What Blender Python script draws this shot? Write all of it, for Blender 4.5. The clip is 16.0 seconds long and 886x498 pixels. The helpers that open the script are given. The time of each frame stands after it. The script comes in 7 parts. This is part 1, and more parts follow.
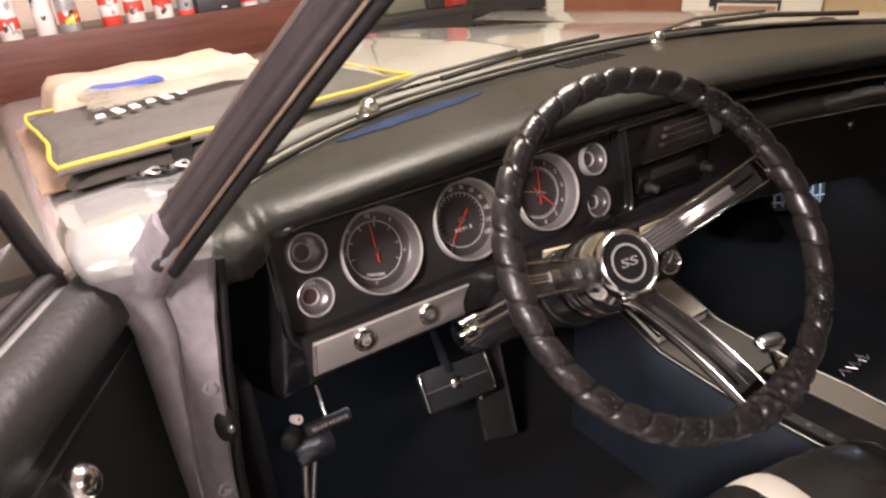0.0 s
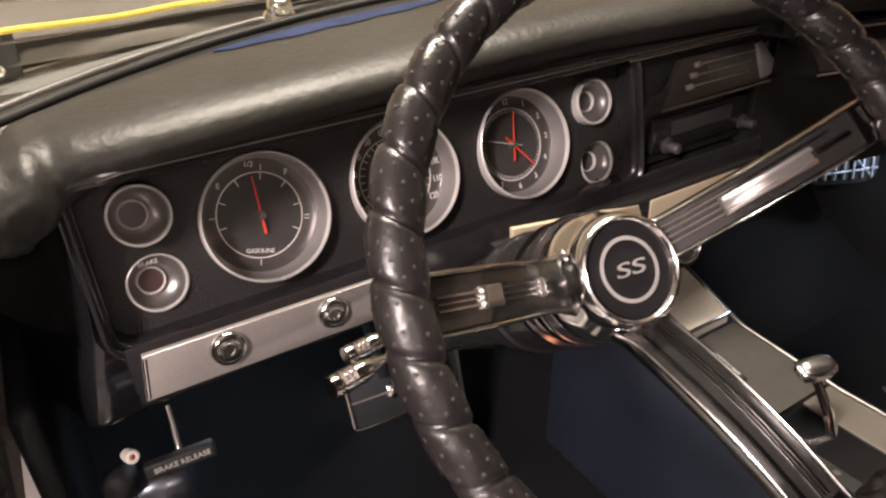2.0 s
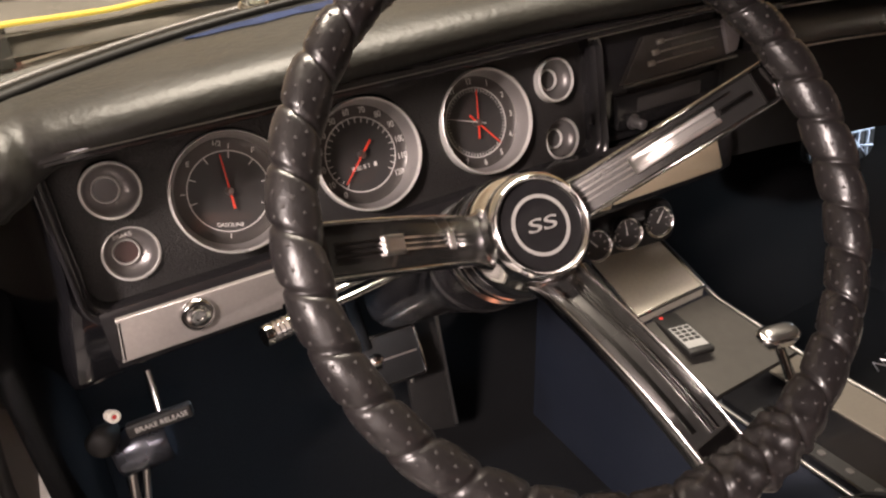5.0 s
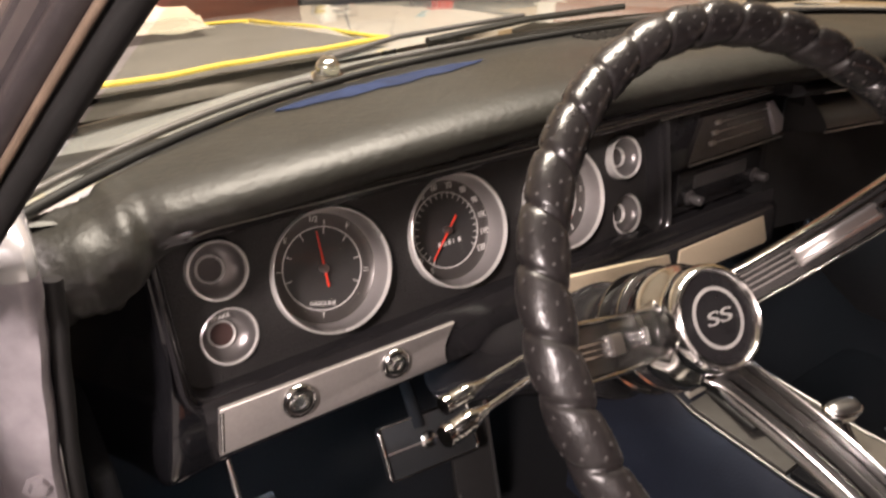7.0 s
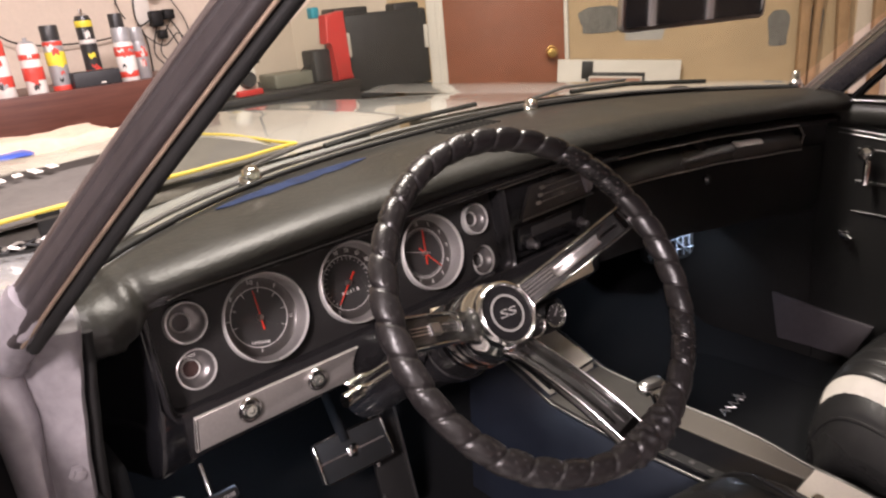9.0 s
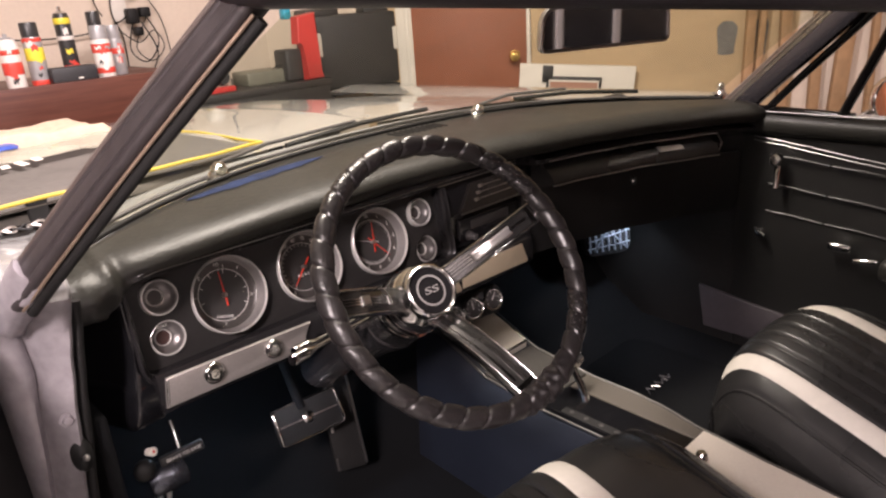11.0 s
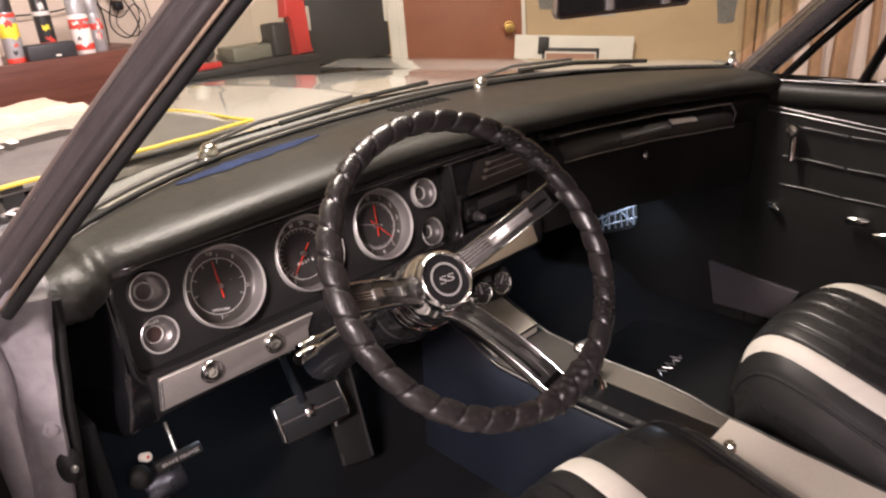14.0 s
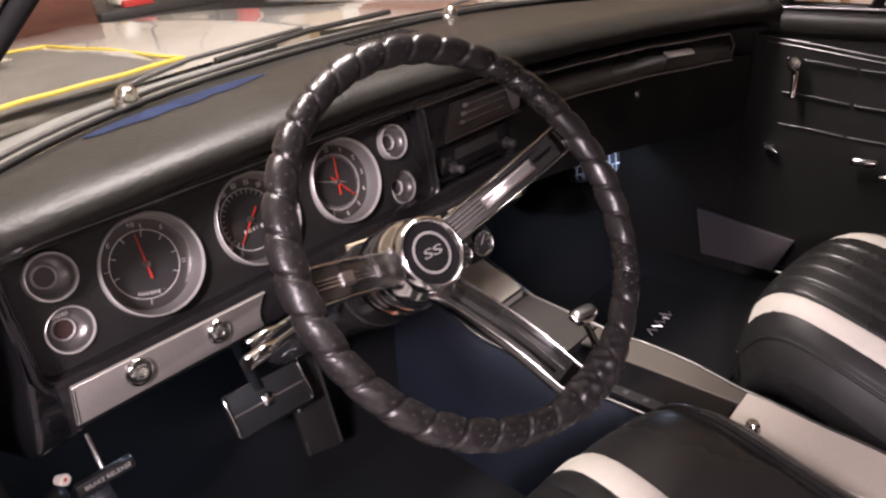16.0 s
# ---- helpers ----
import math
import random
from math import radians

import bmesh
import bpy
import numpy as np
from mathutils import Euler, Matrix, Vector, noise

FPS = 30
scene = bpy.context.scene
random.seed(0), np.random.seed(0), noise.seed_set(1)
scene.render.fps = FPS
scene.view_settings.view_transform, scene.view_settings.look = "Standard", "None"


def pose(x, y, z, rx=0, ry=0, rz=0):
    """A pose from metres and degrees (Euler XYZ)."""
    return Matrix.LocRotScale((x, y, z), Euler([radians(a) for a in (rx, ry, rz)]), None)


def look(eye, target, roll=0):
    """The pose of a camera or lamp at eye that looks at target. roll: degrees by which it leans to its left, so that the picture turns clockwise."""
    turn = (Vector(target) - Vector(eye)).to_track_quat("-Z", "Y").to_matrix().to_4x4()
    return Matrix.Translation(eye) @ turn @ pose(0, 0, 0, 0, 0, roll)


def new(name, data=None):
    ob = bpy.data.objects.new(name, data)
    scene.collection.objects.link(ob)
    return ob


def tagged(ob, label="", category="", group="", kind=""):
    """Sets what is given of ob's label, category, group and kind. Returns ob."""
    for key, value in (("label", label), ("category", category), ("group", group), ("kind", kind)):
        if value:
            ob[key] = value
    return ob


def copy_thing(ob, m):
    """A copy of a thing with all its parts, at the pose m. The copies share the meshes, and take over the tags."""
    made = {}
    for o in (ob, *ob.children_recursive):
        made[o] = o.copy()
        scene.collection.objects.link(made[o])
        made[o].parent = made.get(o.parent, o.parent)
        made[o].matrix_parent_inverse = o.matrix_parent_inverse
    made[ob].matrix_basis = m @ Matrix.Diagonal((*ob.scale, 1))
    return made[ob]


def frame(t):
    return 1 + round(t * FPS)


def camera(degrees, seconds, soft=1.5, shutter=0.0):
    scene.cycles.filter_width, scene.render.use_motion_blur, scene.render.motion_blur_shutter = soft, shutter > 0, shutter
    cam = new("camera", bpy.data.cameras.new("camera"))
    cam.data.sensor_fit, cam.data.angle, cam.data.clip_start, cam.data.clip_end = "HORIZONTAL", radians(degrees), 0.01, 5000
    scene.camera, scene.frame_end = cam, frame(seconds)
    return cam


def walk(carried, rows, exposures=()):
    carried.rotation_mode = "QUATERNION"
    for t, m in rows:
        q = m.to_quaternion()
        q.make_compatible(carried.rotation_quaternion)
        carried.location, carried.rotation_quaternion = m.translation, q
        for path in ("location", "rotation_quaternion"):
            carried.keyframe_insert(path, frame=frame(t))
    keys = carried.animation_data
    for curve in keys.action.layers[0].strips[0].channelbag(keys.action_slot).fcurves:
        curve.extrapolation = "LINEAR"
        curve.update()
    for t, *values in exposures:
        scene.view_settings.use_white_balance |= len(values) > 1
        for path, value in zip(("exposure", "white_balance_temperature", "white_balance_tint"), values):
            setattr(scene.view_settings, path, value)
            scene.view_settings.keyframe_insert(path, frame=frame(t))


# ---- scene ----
cam = camera(65.0, 16.0, soft=2.3, shutter=0.5)
PATH = [
    (0, (-0.954, -0.865, 1.229), (-0.01, 0.694, 0.387), -6.1),
    (0.5, (-0.932, -0.897, 1.191), (-0.003, 0.661, 0.311), -4.8),
    (1, (-0.837, -0.809, 1.136), (0.082, 0.726, 0.19), -4),
    (1.5, (-0.743, -0.66, 1.098), (0.138, 0.873, 0.135), -3.9),
    (2, (-0.718, -0.65, 1.104), (0.172, 0.862, 0.139), -3.2),
    (2.5, (-0.695, -0.668, 1.109), (0.185, 0.84, 0.131), -3.1),
    (3, (-0.681, -0.688, 1.094), (0.168, 0.842, 0.116), -4.1),
    (5.5, (-0.677, -0.731, 1.094), (0.138, 0.828, 0.123), -5.4),
    (6, (-0.727, -0.687, 1.1), (0.12, 0.859, 0.148), -4.2),
    (6.5, (-0.783, -0.627, 1.111), (0.142, 0.893, 0.204), -3),
    (7, (-0.809, -0.614, 1.123), (0.201, 0.89, 0.277), -2.2),
    (7.5, (-0.791, -0.649, 1.16), (0.317, 0.837, 0.4), -2.8),
    (8, (-0.79, -0.698, 1.196), (0.372, 0.763, 0.478), -3.8),
    (8.5, (-0.879, -0.81, 1.204), (0.3, 0.651, 0.516), -5.6),
    (9, (-0.944, -0.892, 1.217), (0.276, 0.54, 0.538), -5.4),
    (11.5, (-1.006, -1.064, 1.267), (0.259, 0.316, 0.564), -3.9),
    (12, (-1.008, -1.074, 1.275), (0.22, 0.329, 0.553), -4.1),
    (12.5, (-0.99, -1.1, 1.272), (0.248, 0.294, 0.549), -3.8),
    (13, (-0.98, -1.106, 1.269), (0.274, 0.272, 0.543), -3.6),
    (13.5, (-0.993, -1.048, 1.254), (0.265, 0.318, 0.513), -3.9),
    (14, (-0.973, -0.969, 1.242), (0.294, 0.379, 0.481), -4.7),
    (14.5, (-0.94, -0.909, 1.224), (0.296, 0.456, 0.442), -6.3),
    (15, (-0.879, -0.868, 1.212), (0.336, 0.501, 0.405), -8),
    (15.5, (-0.838, -0.853, 1.201), (0.426, 0.437, 0.342), -7.4),
    (16, (-0.865, -0.816, 1.19), (0.431, 0.406, 0.28), -4.8),
]
walk(cam, [(t, look(eye, target, roll)) for t, eye, target, roll in PATH], exposures=[(0, 0.54, 6450, 16), (1.5, 0.73, 6600, 15.5), (6.5, 0.76, 6750, 14), (7.5, 0.62, 6300, 15), (8.5, 0.48, 6200, 16), (11.5, 0.50, 6400, 17.5), (14, 0.58, 6400, 18), (16, 0.57, 6100, 23)])

# ---------------------------------------------------------------- world and light
world = bpy.data.worlds.new("garage_air")
scene.world = world
world.use_nodes = True
world.node_tree.nodes["Background"].inputs[0].default_value = (1.0, 0.86, 0.72, 1)
world.node_tree.nodes["Background"].inputs[1].default_value = 0.12


def area_lamp(name, eye, target, power, sx, sy, colour):
    data = bpy.data.lights.new(name, "AREA")
    data.shape, data.size, data.size_y, data.energy, data.color = "RECTANGLE", sx, sy, power, colour
    ob = new(name, data)
    ob.matrix_world = look(eye, target)
    return ob


WARM = (1.0, 0.872, 0.832)
area_lamp("ceiling_light_glow", (-0.12, 0.15, 2.50), (-0.12, 0.15, 0), 88, 1.2, 0.25, WARM)
area_lamp("ceiling_light_glow", (-2.95, -1.9, 2.50), (-2.6, -1.8, 0), 220, 0.25, 1.2, WARM)
area_lamp("ceiling_light_glow", (-0.6, -3.2, 2.50), (-0.6, -3.2, 0), 60, 1.2, 0.25, WARM)
# courtesy lamp under the passenger side of the dash
area_lamp("courtesy_lamp_glow", (0.790, -0.006, 0.562), (0.70, 0.09, 0.40), 0.5, 0.03, 0.02, (0.72, 0.86, 1.0))
# driver-side footwell light, inferred from bluish glints; no lamp is in sight
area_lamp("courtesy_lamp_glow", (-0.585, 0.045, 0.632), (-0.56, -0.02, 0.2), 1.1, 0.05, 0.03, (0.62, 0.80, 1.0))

# ---------------------------------------------------------------- materials


def mat(name, colour, rough=0.5, metal=0.0, vary=0.15, grain=60.0, bump=0.0, bscale=200.0, coat=0.0, spread=0.08, spec=0.5, blotch=4.0, random_piece=0.0):
    m = bpy.data.materials.new(name)
    m.use_nodes = True
    nt = m.node_tree
    bs = nt.nodes["Principled BSDF"]
    tc = nt.nodes.new("ShaderNodeTexCoord")
    n1 = nt.nodes.new("ShaderNodeTexNoise")
    n1.inputs["Scale"].default_value, n1.inputs["Detail"].default_value = grain, 6
    n2 = nt.nodes.new("ShaderNodeTexNoise")
    n2.inputs["Scale"].default_value, n2.inputs["Detail"].default_value = blotch, 5
    for n in (n1, n2):
        nt.links.new(tc.outputs["Object"], n.inputs["Vector"])
    add = nt.nodes.new("ShaderNodeMath")
    add.operation = "ADD"
    nt.links.new(n1.outputs["Fac"], add.inputs[0])
    nt.links.new(n2.outputs["Fac"], add.inputs[1])
    last = add.outputs[0]
    if random_piece:
        info = nt.nodes.new("ShaderNodeObjectInfo")
        mul = nt.nodes.new("ShaderNodeMath")
        mul.operation = "MULTIPLY_ADD"
        mul.inputs[1].default_value = random_piece
        nt.links.new(info.outputs["Random"], mul.inputs[0])
        nt.links.new(last, mul.inputs[2])
        last = mul.outputs[0]
    ramp = nt.nodes.new("ShaderNodeMapRange")
    ramp.inputs[1].default_value, ramp.inputs[2].default_value = 0.6, 1.4
    ramp.inputs[3].default_value, ramp.inputs[4].default_value = 1 - vary, 1 + vary
    nt.links.new(last, ramp.inputs[0])
    hsv = nt.nodes.new("ShaderNodeHueSaturation")
    hsv.inputs["Color"].default_value = (*colour, 1)
    nt.links.new(ramp.outputs[0], hsv.inputs["Value"])
    nt.links.new(hsv.outputs[0], bs.inputs["Base Color"])
    rr = nt.nodes.new("ShaderNodeMapRange")
    rr.inputs[1].default_value, rr.inputs[2].default_value = 0.3, 0.7
    rr.inputs[3].default_value, rr.inputs[4].default_value = max(0.02, rough - spread), min(1, rough + spread)
    nt.links.new(n2.outputs["Fac"], rr.inputs[0])
    nt.links.new(rr.outputs[0], bs.inputs["Roughness"])
    bs.inputs["Metallic"].default_value = metal
    bs.inputs["Specular IOR Level"].default_value = spec
    if coat:
        bs.inputs["Coat Weight"].default_value, bs.inputs["Coat Roughness"].default_value = coat, 0.06
    if bump:
        nb = nt.nodes.new("ShaderNodeTexNoise")
        nb.inputs["Scale"].default_value, nb.inputs["Detail"].default_value = bscale, 4
        nt.links.new(tc.outputs["Object"], nb.inputs["Vector"])
        bn = nt.nodes.new("ShaderNodeBump")
        bn.inputs["Strength"].default_value, bn.inputs["Distance"].default_value = bump, 0.002
        nt.links.new(nb.outputs["Fac"], bn.inputs["Height"])
        nt.links.new(bn.outputs[0], bs.inputs["Normal"])
    return m


def glass_mat(name, tint=(1, 1, 1), rough=0.0, gloss=0.06, dust_haze=0.0):
    """Thin clear pane: lets light through, with a mirror gloss that grows at grazing angles."""
    m = bpy.data.materials.new(name)
    m.use_nodes = True
    nt = m.node_tree
    nt.nodes.remove(nt.nodes["Principled BSDF"])
    tr = nt.nodes.new("ShaderNodeBsdfTransparent")
    tr.inputs[0].default_value = (*tint, 1)
    gl = nt.nodes.new("ShaderNodeBsdfGlossy")
    gl.inputs["Roughness"].default_value = rough
    lw = nt.nodes.new("ShaderNodeLayerWeight")
    lw.inputs[0].default_value = 0.5
    pw = nt.nodes.new("ShaderNodeMath")
    pw.operation = "POWER"
    pw.inputs[1].default_value = 4.0
    nt.links.new(lw.outputs["Facing"], pw.inputs[0])
    fr = nt.nodes.new("ShaderNodeMath")
    fr.operation = "MULTIPLY_ADD"
    fr.inputs[1].default_value, fr.inputs[2].default_value = 0.13, gloss
    nt.links.new(pw.outputs[0], fr.inputs[0])
    mx = nt.nodes.new("ShaderNodeMixShader")
    nt.links.new(fr.outputs[0], mx.inputs[0])
    nt.links.new(tr.outputs[0], mx.inputs[1])
    nt.links.new(gl.outputs[0], mx.inputs[2])
    last = mx.outputs[0]
    if dust_haze:
        # thin uneven dusty film with wiping streaks; reflected haze is mixed in
        tc = nt.nodes.new("ShaderNodeTexCoord")
        nz = nt.nodes.new("ShaderNodeTexNoise")
        nz.inputs["Scale"].default_value, nz.inputs["Detail"].default_value = 5.0, 6
        nt.links.new(tc.outputs["Object"], nz.inputs["Vector"])
        am = nt.nodes.new("ShaderNodeMapRange")
        am.inputs[1].default_value, am.inputs[2].default_value = 0.3, 0.7
        am.inputs[3].default_value, am.inputs[4].default_value = dust_haze * 0.5, dust_haze * 1.5
        nt.links.new(nz.outputs["Fac"], am.inputs[0])
        df = nt.nodes.new("ShaderNodeBsdfDiffuse")
        df.inputs[0].default_value = (0.60, 0.57, 0.44, 1)
        m2 = nt.nodes.new("ShaderNodeMixShader")
        nt.links.new(am.outputs[0], m2.inputs[0])
        nt.links.new(last, m2.inputs[1])
        nt.links.new(df.outputs[0], m2.inputs[2])
        last = m2.outputs[0]
    nt.links.new(last, nt.nodes["Material Output"].inputs[0])
    return m


BLACK_VINYL = mat("black_vinyl_pad", (0.022, 0.0212, 0.0188), 0.42, bump=0.45, bscale=130, vary=0.25, spec=0.34)
BLACK_LEATHER = mat("black_leather", (0.0150, 0.0132, 0.0133), 0.31, bump=0.35, bscale=110, vary=0.25, spread=0.09)
SEAT_VINYL = mat("black_seat_vinyl", (0.018, 0.0175, 0.017), 0.29, bump=0.10, bscale=420, vary=0.2, spread=0.09)
WHITE_VINYL = mat("off_white_vinyl", (0.55, 0.515, 0.455), 0.45, bump=0.2, bscale=380, vary=0.08)
GLOSS_BLACK = mat("gloss_black_paint", (0.018, 0.017, 0.018), 0.16, vary=0.2, spread=0.05)
CRINKLE_BLACK = mat("crinkle_black_panel", (0.020, 0.0185, 0.018), 0.5, bump=0.8, bscale=480, vary=0.3, grain=400, spec=0.3)
MATT_BLACK = mat("matt_black_plastic", (0.014, 0.0134, 0.0132), 0.55, bump=0.2, bscale=500, vary=0.2, spec=0.3)
CHROME = mat("chrome", (0.72, 0.71, 0.70), 0.13, 1.0, vary=0.06, spread=0.05)
BEZEL = mat("bright_bezel", (0.74, 0.72, 0.69), 0.28, 0.4, vary=0.05)
END_BLACK = mat("end_black_plastic", (0.006, 0.006, 0.007), 0.12, vary=0.2, spec=0.5)
DULL_CHROME = mat("dull_chrome", (0.30, 0.295, 0.29), 0.30, 1.0, vary=0.1, spread=0.1)
BRUSHED = mat("brushed_aluminium", (0.60, 0.57, 0.54), 0.38, 1.0, vary=0.08, grain=300, bump=0.06, bscale=900)
SATIN_SILVER = mat("satin_silver", (0.55, 0.53, 0.51), 0.34, 1.0, vary=0.06)
SILVER_PAINT = mat("silver_paint", (0.37, 0.352, 0.34), 0.34, 0.55, vary=0.05)
CONE_GREY = mat("dark_cone_silver", (0.16, 0.15, 0.147), 0.34, 0.6, vary=0.05)
GAUGE_FACE = mat("grey_gauge_face", (0.080, 0.073, 0.069), 0.36, 0.4, vary=0.08)
CAP_GREY = mat("grey_cap_print", (0.40, 0.385, 0.37), 0.4, 0.2, vary=0.06)
DARK_SILVER = mat("dark_satin_silver", (0.085, 0.08, 0.08), 0.36, 0.35, vary=0.06)
PLATE_SILVER = mat("anodised_silver_plate", (0.31, 0.288, 0.272), 0.38, 0.45, vary=0.10, grain=260, bump=0.05, bscale=900)
BEIGE_TRIM = mat("brushed_champagne_trim", (0.62, 0.52, 0.37), 0.40, 0.4, vary=0.08, grain=250)
DIAL_BLACK = mat("dial_black", (0.034, 0.032, 0.031), 0.6, vary=0.1)
DIAL_WHITE = mat("dial_white", (0.75, 0.73, 0.70), 0.6, vary=0.04)
NEEDLE_RED = mat("needle_red", (0.85, 0.06, 0.03), 0.45, vary=0.05)
RED_LENS = mat("dark_red_lens", (0.050, 0.030, 0.028), 0.3, vary=0.1)
DARK_LENS = mat("dark_lens", (0.055, 0.051, 0.050), 0.3, vary=0.1)
BODY_PAINT = mat("silver_champagne_paint", (0.465, 0.468, 0.448), 0.24, 0.45, vary=0.05, coat=0.9, spread=0.04)
JAMB_PAINT = mat("lavender_grey_primer_paint", (0.31, 0.286, 0.303), 0.42, 0.25, vary=0.28, blotch=9, bump=0.1, bscale=60)
CARPET = mat("black_carpet", (0.0085, 0.0088, 0.0096), 0.95, bump=1.0, bscale=700, vary=0.4, grain=500, spec=0.1)
RUBBER = mat("black_rubber", (0.012, 0.0117, 0.0115), 0.55, vary=0.2, spec=0.25)
HEADLINER = mat("dark_headliner", (0.021, 0.018, 0.021), 0.85, bump=0.4, bscale=500)
# dusty film thickened to stand in for haze reflected in the glass
GLASS = glass_mat("clear_glass", (0.90, 0.94, 0.82), gloss=0.035, dust_haze=0.15)
LENS = glass_mat("gauge_lens_glass", gloss=0.018)
MIRROR = mat("mirror_glass", (0.8, 0.8, 0.8), 0.02, 1.0, vary=0.01, spread=0.01)
WALL_TAN = mat("tan_painted_plasterboard", (0.48, 0.352, 0.205), 0.8, vary=0.10, blotch=2.2, bump=0.1, bscale=90)
WALL_WHITE = mat("pale_grey_painted_wall", (0.40, 0.385, 0.37), 0.8, vary=0.10, blotch=2.0, bump=0.1, bscale=90)
WALL_CREAM = mat("cream_painted_wall", (0.66, 0.565, 0.455), 0.8, vary=0.06, blotch=2.0, bump=0.1, bscale=90)
CEILING_WHITE = mat("white_ceiling_paint", (0.72, 0.69, 0.63), 0.85, vary=0.05)
CONCRETE = mat("garage_concrete", (0.26, 0.25, 0.235), 0.75, vary=0.25, blotch=1.6, bump=0.2, bscale=120)
DOOR_BROWN = mat("brown_door_paint", (0.26, 0.085, 0.04), 0.5, vary=0.12, grain=30)


def wood_mat(name, dark, light, rough, stretch=(1.2, 18, 18)):
    """Wood with long grain along the x axis."""
    m = mat(name, dark, rough, vary=0.2)
    nt = m.node_tree
    bs = nt.nodes["Principled BSDF"]
    tc = nt.nodes.new("ShaderNodeTexCoord")
    mp = nt.nodes.new("ShaderNodeMapping")
    mp.inputs["Scale"].default_value = stretch
    nz = nt.nodes.new("ShaderNodeTexNoise")
    nz.inputs["Scale"].default_value, nz.inputs["Detail"].default_value, nz.inputs["Roughness"].default_value = 3.0, 9, 0.65
    nt.links.new(tc.outputs["Object"], mp.inputs[0])
    nt.links.new(mp.outputs[0], nz.inputs["Vector"])
    rp = nt.nodes.new("ShaderNodeValToRGB")
    rp.color_ramp.elements[0].position, rp.color_ramp.elements[1].position = 0.33, 0.70
    rp.color_ramp.elements[0].color, rp.color_ramp.elements[1].color = (*dark, 1), (*light, 1)
    nt.links.new(nz.outputs["Fac"], rp.inputs[0])
    nt.links.new(rp.outputs[0], bs.inputs["Base Color"])
    bn = nt.nodes.new("ShaderNodeBump")
    bn.inputs["Strength"].default_value, bn.inputs["Distance"].default_value = 0.25, 0.002
    nt.links.new(nz.outputs["Fac"], bn.inputs["Height"])
    nt.links.new(bn.outputs[0], bs.inputs["Normal"])
    return m


WOOD_DARK = wood_mat("dark_red_wood", (0.075, 0.026, 0.018), (0.14, 0.052, 0.034), 0.42)
WHITE_PAINT = mat("white_trim_paint", (0.72, 0.68, 0.60), 0.5, vary=0.05)
BRASS = mat("brass", (0.75, 0.50, 0.16), 0.22, 1.0, vary=0.08)
YELLOW = mat("yellow_piping", (0.47, 0.355, 0.035), 0.6, vary=0.1)
CLOTH_GREY = mat("charcoal_fabric", (0.075, 0.068, 0.058), 0.9, bump=0.6, bscale=500, vary=0.3, blotch=8)
CLOTH_BROWN = mat("brown_canvas", (0.26, 0.17, 0.115), 0.9, bump=0.6, bscale=400, vary=0.25, blotch=8)
CLOTH_TAN = mat("tan_canvas", (0.42, 0.315, 0.225), 0.9, bump=0.5, bscale=400, vary=0.15)
BLUE = mat("blue_plastic_film", (0.03, 0.06, 0.26), 0.4, vary=0.15)
CASE_BLACK = mat("black_case_plastic", (0.022, 0.022, 0.024), 0.5, vary=0.2)
CASE_RED = mat("red_case_plastic", (0.52, 0.035, 0.03), 0.45, vary=0.1)

# ---------------------------------------------------------------- helpers


def thing(name, label, category, group="", kind="", at=(0, 0, 0)):
    ob = new(name)
    ob.empty_display_size = 0.05
    ob.location = at
    return tagged(ob, label, category, group, kind)


def part(name, bm, material, parent=None, label="", smooth=50.0):
    """Links a bmesh, given in world metres, as one mesh object under its thing."""
    bmesh.ops.recalc_face_normals(bm, faces=bm.faces)
    me = bpy.data.meshes.new(name)
    if smooth:
        for f in bm.faces:
            f.smooth = True
        lim = radians(smooth)
        for e in bm.edges:
            if len(e.link_faces) == 2 and e.calc_face_angle(0) > lim:
                e.smooth = False
    bm.to_mesh(me)
    bm.free()
    me.materials.append(material)
    ob = new(name, me)
    if parent:
        ob.parent = parent
        # a thing stands at its base point; its parts are drawn in world metres
        ob.matrix_parent_inverse = Matrix.Translation(-parent.location)
    if label:
        ob["label"] = label
    return ob


def frame_of(origin, normal, up=(0, 0, 1)):
    """Local x right, y up, z along the normal."""
    n = Vector(normal).normalized()
    x = Vector(up).cross(n)
    if x.length < 1e-5:
        x = Vector((1, 0, 0))
    x.normalize()
    y = n.cross(x)
    m = Matrix((x, y, n)).transposed().to_4x4()
    return Matrix.Translation(origin) @ m


def box(bm, size, m=None, bevel=0.0, segs=2):
    """Box of the given size about its centre, at pose m."""
    tmp = bmesh.new()
    bmesh.ops.create_cube(tmp, size=1)
    bmesh.ops.scale(tmp, vec=size, verts=tmp.verts)
    if bevel:
        bmesh.ops.bevel(tmp, geom=tmp.edges[:], offset=bevel, segments=segs, affect="EDGES", profile=0.5)
    return join(bm, tmp, m)


def join(bm, tmp, m=None):
    if m is not None:
        tmp.transform(m)
    me = bpy.data.meshes.new("tmp")
    tmp.to_mesh(me)
    tmp.free()
    bm.from_mesh(me)
    bpy.data.meshes.remove(me)
    return bm


def at(x, y, z):
    return Matrix.Translation((x, y, z))


